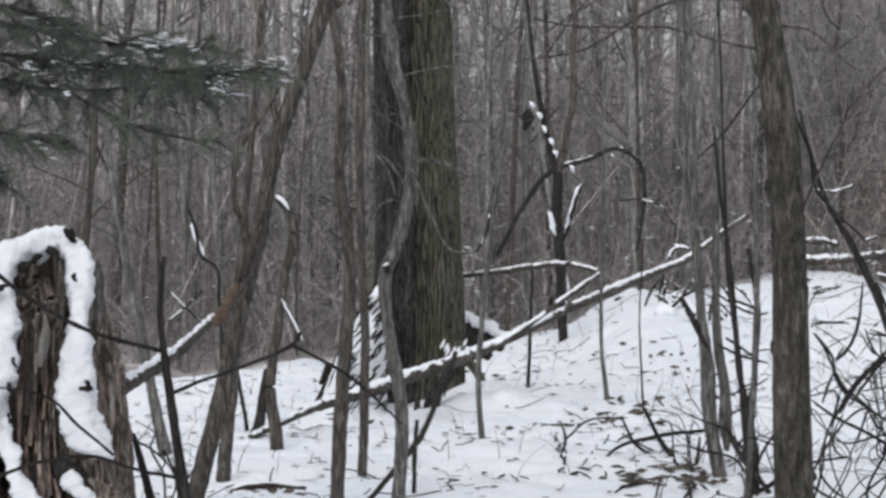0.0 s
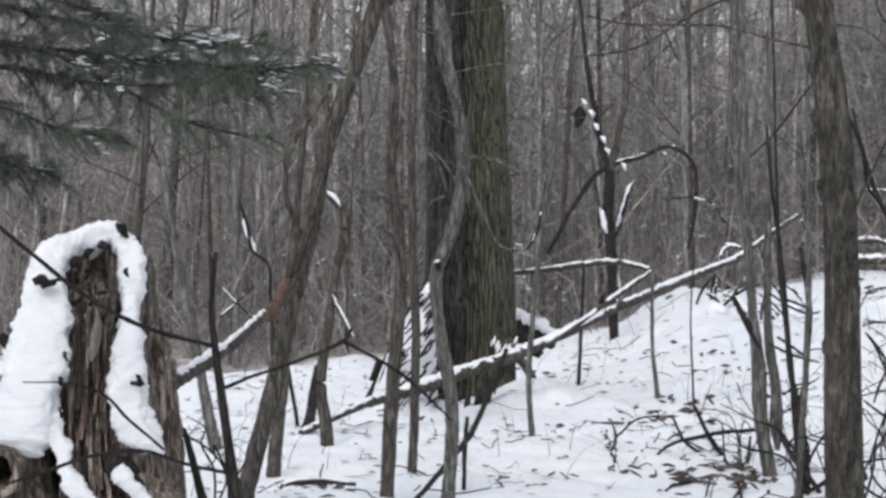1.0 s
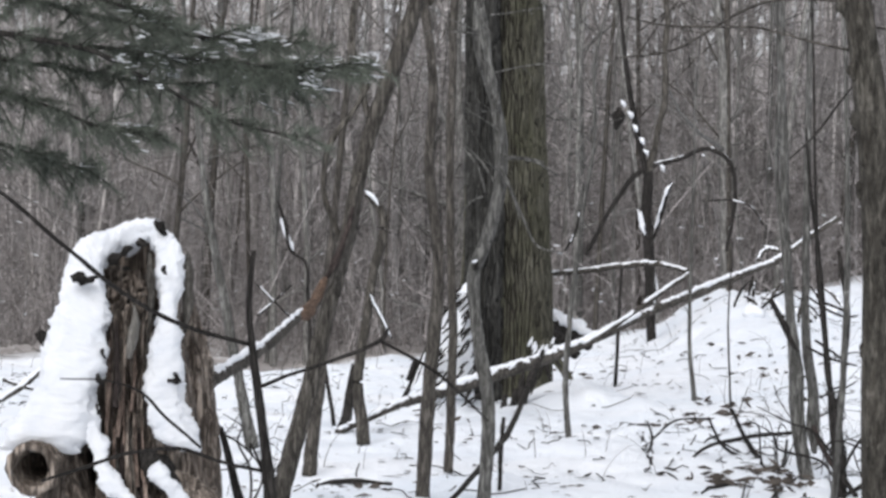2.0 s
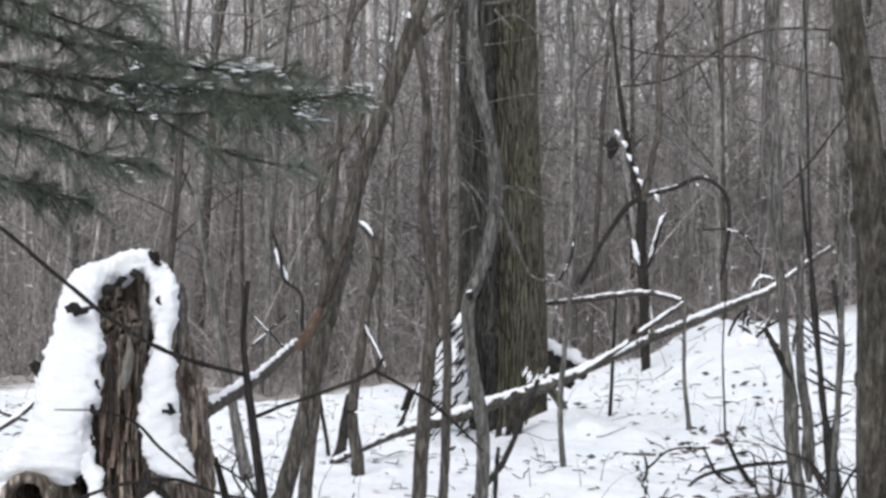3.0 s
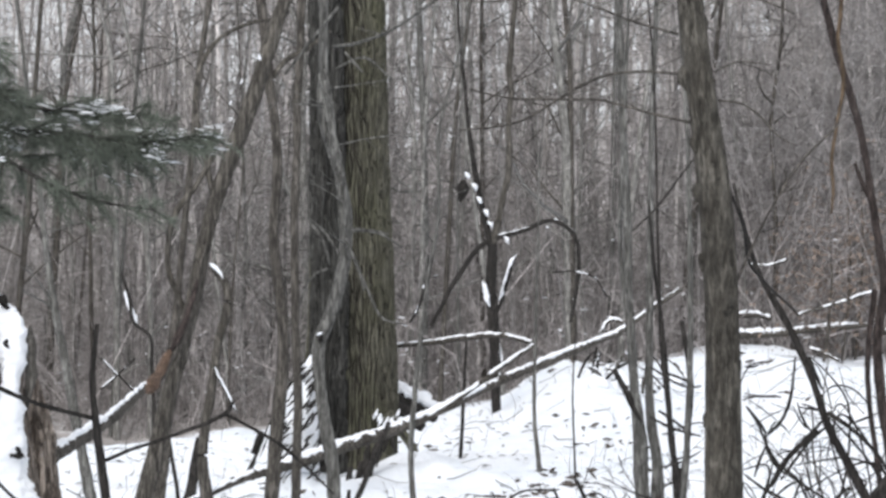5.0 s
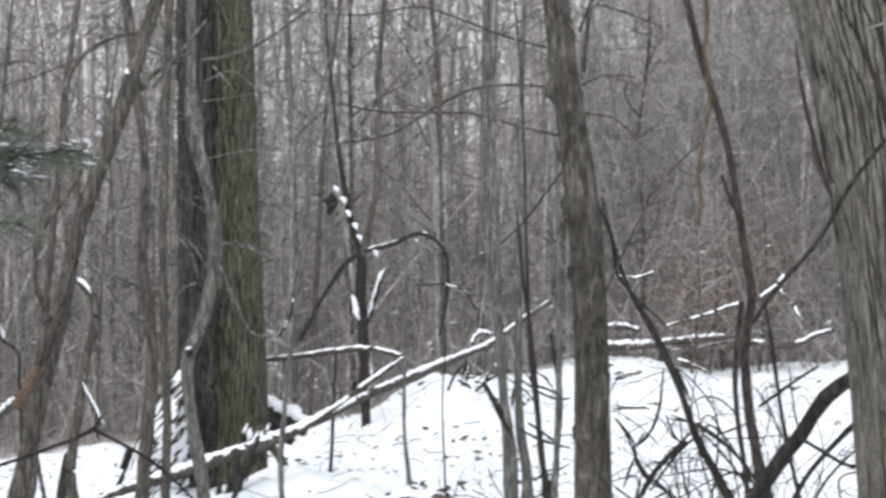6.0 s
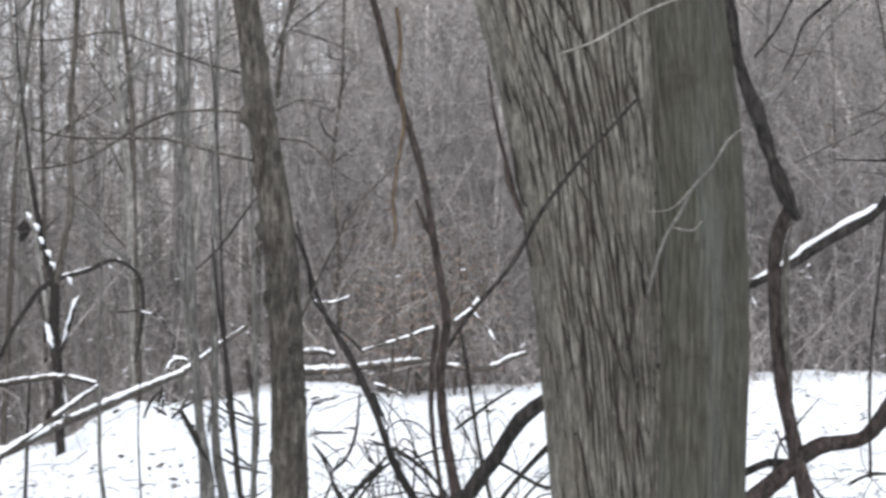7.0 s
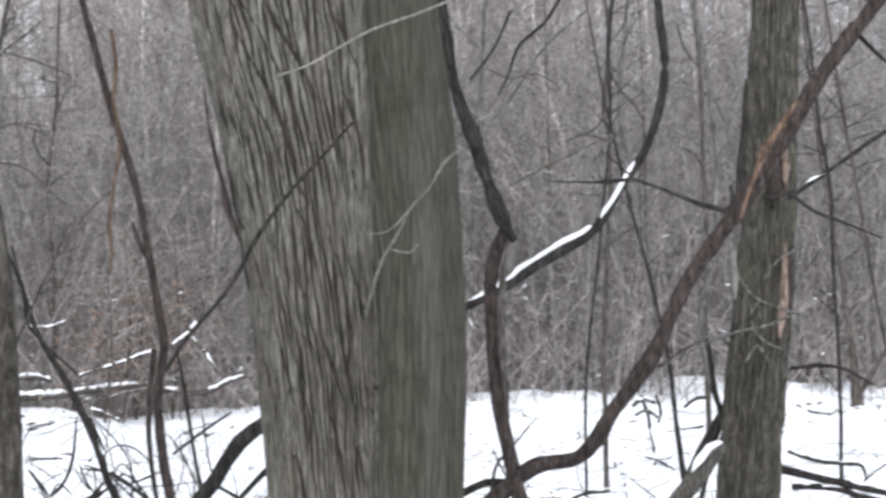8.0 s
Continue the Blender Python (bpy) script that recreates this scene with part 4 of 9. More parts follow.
plated_trunk(near_tree_12, "trunk", BARK_SMOOTH, [(2.13, 7.77, -0.06, 0.19), (2.125, 7.765, 0.6, 0.16), (2.122, 7.765, 1.12, 0.1545), (2.137, 7.761, 1.58, 0.1545), (2.136, 7.76, 1.9, 0.147), (2.117, 7.767, 2.23, 0.1496), (2.083, 7.776, 2.56, 0.1464), (2.07, 7.779, 2.81, 0.145), (2.03, 7.79, 3.9, 0.11), (1.9, 7.8, 5.1, 0.04)], 44, 0.006, 0.4, around=360, step=0.012, seed=5, label="darker smooth trunk with level scars")

broken_snag_13 = thing("broken_snag", "dark broken stem hanging over its own stub", "tree", (3.25, 9.46, -0.08))
limb(broken_snag_13, "stub", BARK_RED, [(3.25, 9.46, -0.08, 0.036), (3.06, 9.52, 0.85, 0.032), (3.00, 9.54, 1.13, 0.029), (2.95, 9.56, 1.39, 0.0265), (2.925, 9.56, 1.72, 0.0255), (2.93, 9.53, 1.92, 0.025), (2.96, 9.47, 2.03, 0.022)], "stub with split brown bark")
limb(broken_snag_13, "bare_wood", PALE_WOOD, [(2.972, 9.52, 1.35, 0.004), (2.952, 9.525, 1.55, 0.012), (2.95, 9.52, 1.78, 0.013), (2.965, 9.49, 1.95, 0.004)], "pale bare wood under the split bark", rough=0.25)
limb(broken_snag_13, "broken_top", BARK_DARK, [(2.98, 9.44, 1.98, 0.0150), (2.94, 9.45, 2.06, 0.0270), (2.87, 9.48, 2.26, 0.0280), (2.78, 9.50, 2.56, 0.0270), (2.73, 9.52, 2.84, 0.0285), (2.56, 9.57, 3.83, 0.0214), (2.44, 9.66, 4.81, 0.0071)], rough=0.4)

curved_limb_14 = thing("curved_limb", "thick reddish limb sweeping up from the brush", "tree", (1.47, 10.02, -0.07))
limb(curved_limb_14, "limb", BARK_RED, [(1.47, 10.02, -0.07, 0.0370), (2.91, 9.57, 1.05, 0.0330), (3.07, 9.52, 1.18, 0.0280), (3.21, 9.47, 1.21, 0.0280), (3.34, 9.43, 1.39, 0.0297), (3.48, 9.38, 1.59, 0.0297), (3.60, 9.33, 1.83, 0.0289), (3.75, 9.27, 2.07, 0.0297), (3.94, 9.19, 2.38, 0.0314), (4.09, 9.13, 2.62, 0.0314), (4.21, 9.07, 2.79, 0.0289), (5.03, 8.69, 3.99, 0.0217), (6.21, 8.23, 5.19, 0.0072)], crook=0.5, rough=0.3)
side_twigs(curved_limb_14, [(1.47, 10.02, -0.07, 0.0370), (2.91, 9.57, 1.05, 0.0330), (3.07, 9.52, 1.18, 0.0280), (3.21, 9.47, 1.21, 0.0280), (3.34, 9.43, 1.39, 0.0297), (3.48, 9.38, 1.59, 0.0297), (3.60, 9.33, 1.83, 0.0289), (3.75, 9.27, 2.07, 0.0297), (3.94, 9.19, 2.38, 0.0314), (4.09, 9.13, 2.62, 0.0314), (4.21, 9.07, 2.79, 0.0289), (5.03, 8.69, 3.99, 0.0217), (6.21, 8.23, 5.19, 0.0072)], 10, 0.5, 15, BARK_DARK, 0.15, 1, 0.5)

snowy_branch_16 = thing("snowy_branch", "dark crooked branch carrying a line of snow", "branch", (3.24, 11.03, 0.03))
limb(snowy_branch_16, "branch", BARK_DARK, [(3.24, 11.03, 1.78, 0.0156), (3.39, 10.99, 1.85, 0.0195), (3.57, 10.93, 1.97, 0.0215), (3.78, 10.86, 2.10, 0.0215), (3.88, 10.83, 2.27, 0.0176), (3.99, 10.78, 2.46, 0.0176), (4.05, 10.76, 2.69, 0.0195), (4.04, 10.77, 3.04, 0.0176), (4.01, 10.78, 4.04, 0.0132), (3.86, 10.72, 5.04, 0.0044)])
snow_on(snowy_branch_16, [(3.24, 11.03, 1.78, 0.0150), (3.39, 10.99, 1.86, 0.0190), (3.57, 10.93, 1.985, 0.0190), (3.78, 10.86, 2.11, 0.0180)], 0.72, 0.8, 0.0, 16)
snow_on(snowy_branch_16, [(3.79, 10.85, 2.13, 0.0130), (3.84, 10.83, 2.21, 0.0120), (3.89, 10.81, 2.30, 0.0120), (3.94, 10.79, 2.39, 0.0100)], 0.9, 0.5, 0.1, 8)

right_tree_17 = thing("right_tree", "weathered grey tree with a strip of peeled reddish wood", "tree", (5.95, 14.85, -0.08))
ridged_trunk(right_tree_17, "trunk", BARK_MOSSY, [(5.95, 14.85, -0.08, 0.2064), (6.03, 14.82, 0.79, 0.1842), (6.08, 14.80, 1.37, 0.1781), (6.16, 14.77, 2.17, 0.1658), (6.20, 14.75, 2.98, 0.1505), (6.24, 14.73, 3.66, 0.1413), (6.34, 14.69, 5.65, 0.1059), (6.44, 14.57, 7.65, 0.0353)], 0.04, 0.6, 0.03, around=240, step=0.016, seed=8, braided=True)

dark_sapling_18 = thing("dark_sapling", "dark thin sapling with long bare crossing branches", "sapling", (-0.99, 11.26, -0.09))
limb(dark_sapling_18, "trunk", BARK_DARK, [(-0.99, 11.26, -0.09, 0.0316), (-1.04, 11.25, 0.46, 0.0282), (-1.08, 11.25, 0.78, 0.0211), (-1.12, 11.24, 1.06, 0.0163), (-1.14, 11.24, 1.24, 0.0125), (-1.12, 11.24, 1.47, 0.0096)])
limb(dark_sapling_18, "branch", BARK_DARK, [(-1.13, 11.24, 1.09, 0.0096), (-1.34, 11.14, 1.15, 0.0105), (-1.51, 11.03, 1.23, 0.0094), (-1.70, 10.92, 1.37, 0.0094), (-1.83, 10.81, 1.49, 0.0084), (-2.01, 10.70, 1.65, 0.0083), (-2.25, 10.56, 1.82, 0.0064)])
limb(dark_sapling_18, "branch", BARK_DARK, [(-1.09, 11.25, 0.92, 0.0086), (-0.96, 11.28, 0.97, 0.0086), (-0.80, 11.31, 1.03, 0.0087), (-0.65, 11.34, 1.09, 0.0096), (-0.60, 11.36, 1.12, 0.0087), (-0.58, 11.39, 1.16, 0.0058)])
limb(dark_sapling_18, "branch", BARK_DARK, [(-0.62, 11.38, 1.11, 0.0068), (-0.52, 11.41, 1.06, 0.0078), (-0.40, 11.44, 0.99, 0.0078), (-0.29, 11.47, 0.90, 0.0068), (-0.17, 11.50, 0.78, 0.0039)])
limb(dark_sapling_18, "branch", BARK_DARK, [(-1.07, 11.25, 0.58, 0.0086), (-1.22, 11.15, 0.62, 0.0076), (-1.39, 11.05, 0.68, 0.0085), (-1.56, 10.95, 0.67, 0.0084), (-1.72, 10.84, 0.62, 0.0075), (-1.88, 10.74, 0.57, 0.0055)])
limb(dark_sapling_18, "branch", BARK_DARK, [(-1.31, 11.12, 0.68, 0.0057), (-1.44, 11.06, 0.80, 0.0066), (-1.54, 10.99, 0.91, 0.0057), (-1.65, 10.93, 0.95, 0.0038), (-1.83, 10.85, 0.96, 0.0028)])

broken_stick_19 = thing("broken_stick", "short dark broken stick standing in the snow", "stick", (-1.21, 12.74, -0.05))
limb(broken_stick_19, "stick", BARK_DARK, [(-1.21, 12.74, -0.05, 0.0268), (-1.31, 12.73, 0.30, 0.0239), (-1.37, 12.73, 0.51, 0.0185), (-1.41, 12.72, 0.66, 0.0119)])

hooked_snag_20 = thing("hooked_snag", "dead grey-brown snag with a hooked snowy tip", "dead tree", (-1.25, 20.96, 0.00))
limb(hooked_snag_20, "trunk", BARK_UMBER, [(-1.25, 20.96, 1.88, 0.0214), (-1.15, 20.97, 1.77, 0.0321), (-1.12, 20.97, 1.62, 0.0392), (-1.19, 20.97, 1.32, 0.0356), (-1.23, 20.96, 0.94, 0.0356), (-1.28, 20.96, 0.43, 0.0428), (-1.24, 20.96, 0.00, 0.0564)])
snow_on(hooked_snag_20, [(-1.26, 20.91, 1.90, 0.0213), (-1.20, 20.92, 1.85, 0.0231), (-1.15, 20.92, 1.78, 0.0196)], 0.9, 0.75, 0, 20)
limb(hooked_snag_20, "branch", BARK_UMBER, [(-1.21, 20.92, 1.11, 0.0142), (-1.12, 20.92, 0.94, 0.0124), (-1.04, 20.92, 0.80, 0.0089)])
snow_on(hooked_snag_20, [(-1.21, 20.90, 1.13, 0.0150), (-1.12, 20.90, 0.95, 0.0170), (-1.04, 20.90, 0.80, 0.0120)], 0.6, 0.6, 0.35, 5)

dark_stub_21 = thing("dark_stub", "short dark leaning dead stem on the snow", "dead tree", (-1.44, 22.85, -0.01))
limb(dark_stub_21, "stem", BARK_DARK, [(-1.44, 22.85, 0.52, 0.0233), (-1.48, 22.85, 0.29, 0.0389), (-1.54, 22.85, -0.02, 0.0466)])

slim_tree_22 = thing("slim_tree", "dark slim stem standing behind the leaning tree", "tree", (-1.43, 18.14, -0.01))
limb(slim_tree_22, "trunk", BARK_BROWN, [(-1.43, 18.14, -0.01, 0.0489), (-1.38, 18.15, 0.50, 0.0454), (-1.34, 18.15, 1.01, 0.0340), (-1.30, 18.15, 1.45, 0.0278), (-1.13, 18.17, 3.45, 0.0208), (-0.70, 18.02, 5.44, 0.0069)])
limb(slim_tree_22, "branch", BARK_BROWN, [(-1.32, 18.15, 1.23, 0.0108), (-1.27, 18.16, 1.38, 0.0093), (-1.24, 18.16, 1.53, 0.0062)])

thin_sapling_23 = thing("thin_sapling", "thin black dead stem poking from the snow", "sapling", (-1.73, 23.44, -0.04))
limb(thin_sapling_23, "stem", BARK_DARK, [(-1.73, 23.44, 0.49, 0.0160), (-1.68, 23.44, 0.21, 0.0179), (-1.64, 23.44, -0.04, 0.0179)])

slim_tree_24 = thing("slim_tree", "pale slim tree leaning among the brush", "tree", (-2.02, 20.35, 0.01))
limb(slim_tree_24, "trunk", BARK_GREY, [(-2.02, 20.35, 0.01, 0.0510), (-2.11, 20.34, 0.45, 0.0416), (-2.21, 20.33, 0.95, 0.0347), (-2.37, 20.31, 1.77, 0.0260), (-2.47, 20.30, 2.51, 0.0174), (-2.66, 20.28, 3.99, 0.0130), (-2.89, 20.31, 5.48, 0.0043)])
side_twigs(slim_tree_24, [(-2.02, 20.35, 0.01, 0.0510), (-2.11, 20.34, 0.45, 0.0416), (-2.21, 20.33, 0.95, 0.0347), (-2.37, 20.31, 1.77, 0.0260), (-2.47, 20.30, 2.51, 0.0174), (-2.66, 20.28, 3.99, 0.0130), (-2.89, 20.31, 5.48, 0.0043)], 14, 0.7, 25, BARK_GREY, 0.3, 1, 0.5)

dead_branch_26 = thing("dead_branch", "orange-torn dead branch reaching from the stump to the leaning tree", "branch", (-1.45, 12.00, 0.80))
limb(dead_branch_26, "branch", BARK_BROWN, [(-1.45, 12.00, 0.800, 0.0460), (-1.42, 12.15, 0.870, 0.0410), (-1.33, 12.60, 0.945, 0.0330), (-1.27, 13.20, 1.000, 0.0300), (-1.22, 13.80, 1.072, 0.0280), (-1.17, 14.30, 1.147, 0.0270), (-1.12, 14.75, 1.252, 0.0260), (-1.05, 14.86, 1.385, 0.0250), (-0.98, 14.88, 1.572, 0.0220), (-0.94, 14.90, 1.780, 0.0140), (-0.91, 14.92, 1.900, 0.0040)], rough=0.25)
snow_on(dead_branch_26, [(-1.42, 12.15, 0.870, 0.0410), (-1.33, 12.60, 0.945, 0.0330), (-1.27, 13.20, 1.000, 0.0300)], 0.62, 0.9, 0, 3)
snow_on(dead_branch_26, [(-1.27, 13.20, 1.000, 0.0300), (-1.22, 13.80, 1.072, 0.0280), (-1.17, 14.30, 1.147, 0.0270)], 0.42, 0.95, 0.1, 27)
limb(dead_branch_26, "torn_wood", TORN, [(-1.185, 14.1, 1.12, 0.010), (-1.163, 14.26, 1.148, 0.030), (-1.140, 14.5, 1.195, 0.032), (-1.118, 14.72, 1.262, 0.027), (-1.09, 14.78, 1.32, 0.010)], "torn orange wood", rough=0.45)
limb(dead_branch_26, "torn_wood", BARK_RED, [(-1.10, 14.77, 1.30, 0.010), (-1.045, 14.83, 1.40, 0.024), (-0.99, 14.85, 1.54, 0.021), (-0.955, 14.87, 1.70, 0.006)], "dark reddish bark", rough=0.4)

snowy_twig_27 = thing("snowy_twig", "twisted twig with snow among the brush", "twig", (-2.08, 22.81, -0.03))
limb(snowy_twig_27, "stem", BARK_DARK, [(-2.08, 22.81, 1.85, 0.0097), (-2.02, 22.81, 1.66, 0.0136), (-1.97, 22.82, 1.44, 0.0136), (-1.85, 22.82, 1.35, 0.0136), (-1.83, 22.83, 1.12, 0.0155), (-1.80, 22.83, 0.52, 0.0175)])
snow_on(snowy_twig_27, [(-2.06, 22.86, 1.71, 0.0117), (-1.99, 22.86, 1.51, 0.0156), (-1.95, 22.87, 1.44, 0.0175)], 1.5, 0.75, 0, 27)
limb(snowy_twig_27, "branch", BARK_DARK, [(-2.25, 22.89, 1.16, 0.0078), (-2.11, 22.90, 1.02, 0.0098), (-1.97, 22.92, 0.88, 0.0098)])
snow_on(snowy_twig_27, [(-2.25, 22.89, 1.16, 0.0078), (-2.11, 22.90, 1.02, 0.0098), (-1.97, 22.92, 0.88, 0.0098)], 0.95, 0.75, 0.2, 27)
limb(snowy_twig_27, "branch", BARK_DARK, [(-1.97, 22.92, 1.16, 0.0078), (-2.11, 22.90, 1.02, 0.0098), (-2.25, 22.89, 0.90, 0.0098)])
snow_on(snowy_twig_27, [(-1.97, 22.92, 1.16, 0.0078), (-2.11, 22.90, 1.02, 0.0098), (-2.25, 22.89, 0.90, 0.0098)], 0.95, 0.75, 0.2, 27)

ground_stick_28 = thing("ground_stick", "fallen stick lying in the snow", "stick", (-1.46, 17.14, -0.05))
limb(ground_stick_28, "stick", BARK_DARK, [(-1.46, 17.14, -0.05, 0.0175), (-1.25, 17.15, 0.03, 0.0204), (-1.08, 17.17, 0.05, 0.0161), (-0.84, 17.18, 0.03, 0.0117)])
snow_on(ground_stick_28, [(-1.46, 17.14, -0.05, 0.0175), (-1.25, 17.15, 0.03, 0.0204), (-1.08, 17.17, 0.05, 0.0161), (-0.84, 17.18, 0.03, 0.0117)], 0.6, 0.75, 0, 28)

ground_stick_29 = thing("ground_stick", "leaning dark stick crossing the snow", "stick", (-0.50, 16.49, -0.05))
limb(ground_stick_29, "stick", BARK_DARK, [(-0.50, 16.49, -0.05, 0.0154), (-0.31, 16.75, 0.15, 0.0171), (-0.13, 17.00, 0.37, 0.0173), (-0.01, 17.25, 0.64, 0.0176), (0.08, 17.50, 0.85, 0.0148)])

broken_stick_30 = thing("broken_stick", "short grey broken stick standing in the snow", "stick", (-0.16, 17.20, 0.01))
limb(broken_stick_30, "stick", BARK_DARK, [(-0.16, 17.20, 0.45, 0.0131), (-0.17, 17.20, 0.22, 0.0131), (-0.18, 17.20, 0.00, 0.0146)])

root_log_31 = thing("root_log", "snow-capped rotten log lying behind the oak", "log", (0.03, 26.50, 0.07))
limb(root_log_31, "log", BARK_DARK, [(0.03, 26.50, 0.82, 0.0763), (0.21, 26.33, 0.74, 0.0960), (0.40, 26.16, 0.66, 0.0904), (0.54, 25.99, 0.58, 0.0485)], rough=0.25)
snow_on(root_log_31, [(0.08, 26.40, 0.88, 0.0493), (0.27, 26.23, 0.83, 0.0755), (0.47, 26.06, 0.74, 0.0700), (0.66, 25.89, 0.61, 0.0176)], 0.95, 0.15, 0, 31)
limb(root_log_31, "root", BARK_DARK, [(0.05, 25.70, 0.73, 0.0641), (0.18, 25.70, 0.64, 0.0838), (0.33, 25.70, 0.56, 0.0789), (0.44, 25.70, 0.50, 0.0393)], rough=0.3)

snowy_buttress_32 = thing("snowy_buttress", "snow plastered on shaggy bark at the oak's foot", "bark", (-0.55, 24.44, 0.01))
limb(snowy_buttress_32, "bark_strip", BARK_OAK, [(-0.55, 24.44, 1.10, 0.0207), (-0.58, 24.44, 0.71, 0.0798), (-0.62, 24.44, 0.17, 0.1408)], rough=0.2)
limb(snowy_buttress_32, "snow", SNOW, [(-0.55, 24.09, 1.18, 0.0204), (-0.60, 24.09, 0.94, 0.1064), (-0.64, 24.09, 0.67, 0.1665), (-0.67, 24.09, 0.19, 0.1989)], rough=0.3)
# shaggy slanting strips of bark showing through the snow
rng = np.random.default_rng(32)
for _ in range(140):
    h = 0.14 + 0.98 * rng.uniform(0, 1) ** 1.2
    wide = float(np.interp(h, [0.19, 0.67, 0.94, 1.18], [0.199, 0.167, 0.106, 0.03]))
    mid = float(np.interp(h, [0.19, 0.67, 0.94, 1.18], [-0.67, -0.64, -0.60, -0.55]))
    turn = rng.uniform(-1.15, 1.25)
    run, fall, thick = rng.uniform(0.025, 0.05), rng.uniform(0.025, 0.065), rng.uniform(0.006, 0.0125)
    pts = []
    for e in (1, 0, -1):
        a = turn + e * run / (wide + 0.03)
        pts.append((mid + (wide + 0.06) * math.sin(a), 24.09 - (wide + 0.06) * math.cos(a), h + e * fall, thick if e == 0 else 0.005))
    limb(snowy_buttress_32, "bark_strip", BARK_DARK, pts, rough=0.3)
# flecks of snow caught on the root flare
for _ in range(18):
    x, h = rng.uniform(-0.01, 0.24), rng.uniform(0.56, 0.67)
    w = rng.uniform(0.006, 0.018)
    limb(snowy_buttress_32, "snow_fleck", SNOW, [(x - 0.012, 24.53, h - rng.uniform(0.01, 0.05), 0.003), (x, 24.52, h, w), (x + 0.02, 24.53, h + rng.uniform(0.01, 0.05), 0.003)], rough=0.4)
limb(snowy_buttress_32, "bark_strip", BARK_DARK, [(0.01, 24.00, 0.44, 0.0122), (-0.02, 24.00, 0.28, 0.0244), (-0.05, 24.00, 0.11, 0.0102)], rough=0.35)
limb(snowy_buttress_32, "bark_strip", BARK_DARK, [(0.07, 24.00, 0.52, 0.0102), (0.04, 24.00, 0.37, 0.0204), (0.01, 24.00, 0.23, 0.0081)], rough=0.35)
limb(snowy_buttress_32, "bark_strip", BARK_DARK, [(0.12, 24.00, 0.59, 0.0102), (0.10, 24.00, 0.47, 0.0183), (0.07, 24.00, 0.36, 0.0081)], rough=0.35)
limb(snowy_buttress_32, "bark_strip", BARK_DARK, [(-0.12, 24.00, 0.28, 0.0163), (-0.14, 24.00, 0.13, 0.0285), (-0.16, 24.00, 0.02, 0.0102)], rough=0.35)
limb(snowy_buttress_32, "bark_strip", BARK_DARK, [(0.16, 24.00, 0.65, 0.0102), (0.21, 24.00, 0.54, 0.0183), (0.27, 24.00, 0.47, 0.0081)], rough=0.35)
limb(snowy_buttress_32, "bark_strip", BARK_DARK, [(-0.06, 24.00, 0.47, 0.0122), (-0.08, 24.00, 0.28, 0.0244), (-0.10, 24.00, 0.06, 0.0122)], rough=0.35)
limb(snowy_buttress_32, "bark_strip", BARK_DARK, [(-0.21, 24.00, 0.23, 0.0163), (-0.22, 24.00, 0.12, 0.0244), (-0.23, 24.00, 0.02, 0.0102)], rough=0.35)
limb(snowy_buttress_32, "bark_strip", BARK_DARK, [(0.14, 24.00, 0.52, 0.0081), (0.15, 24.00, 0.42, 0.0163), (0.17, 24.00, 0.36, 0.0061)], rough=0.35)

snow_stick_33 = thing("snow_stick", "long thin snowy sticks leaning by the oak", "stick", (-0.72, 24.19, -0.01))
limb(snow_stick_33, "stick", BARK_DARK, [(-0.72, 24.19, 0.94, 0.0082), (-0.80, 24.19, 0.67, 0.0123), (-0.92, 24.18, 0.37, 0.0123)])
snow_on(snow_stick_33, [(-0.72, 24.19, 0.94, 0.0082), (-0.80, 24.19, 0.67, 0.0123), (-0.92, 24.18, 0.37, 0.0123)], 1.1, 0.3, 0.1, 33)

dead_stick_34 = thing("dead_stick", "dark snowy dead sticks beside the oak", "stick", (-0.83, 24.99, 0.01))
limb(dead_stick_34, "stick", BARK_DARK, [(-0.83, 24.99, 0.84, 0.0127), (-0.95, 24.98, 0.54, 0.0191), (-1.05, 24.98, 0.29, 0.0297), (-1.13, 24.97, 0.13, 0.0212)])
snow_on(dead_stick_34, [(-0.85, 24.89, 0.80, 0.0148), (-0.95, 24.88, 0.49, 0.0169), (-1.06, 24.88, 0.19, 0.0169)], 0.9, 0.75, 0.3, 34)
limb(dead_stick_34, "stick", BARK_DARK, [(-1.02, 24.98, 0.49, 0.0255), (-1.07, 24.98, 0.36, 0.0297), (-1.10, 24.98, 0.29, 0.0170)])

thin_sapling_35 = thing("thin_sapling", "thin grey sapling with a kinked foot in the snow", "sapling", (0.29, 20.45, 0.06))
limb(thin_sapling_35, "trunk", BARK_GREY, [(0.29, 20.45, 0.06, 0.0236), (0.26, 20.45, 0.44, 0.0224), (0.30, 20.45, 1.14, 0.0189), (0.35, 20.45, 1.64, 0.0153), (0.44, 20.45, 2.26, 0.0130), (0.45, 20.45, 2.92, 0.0106), (0.54, 20.44, 3.29, 0.0082), (0.76, 20.44, 4.26, 0.0062), (0.98, 20.48, 5.24, 0.0020)])
side_twigs(thin_sapling_35, [(0.29, 20.45, 0.06, 0.0278), (0.26, 20.45, 0.44, 0.0264), (0.30, 20.45, 1.14, 0.0222), (0.35, 20.45, 1.64, 0.0180), (0.44, 20.45, 2.26, 0.0153), (0.45, 20.45, 2.92, 0.0125), (0.54, 20.44, 3.29, 0.0097), (0.76, 20.44, 4.26, 0.0073), (0.98, 20.48, 5.24, 0.0024)], 18, 0.6, 36, BARK_GREY, 0.3, 1, 0.5)

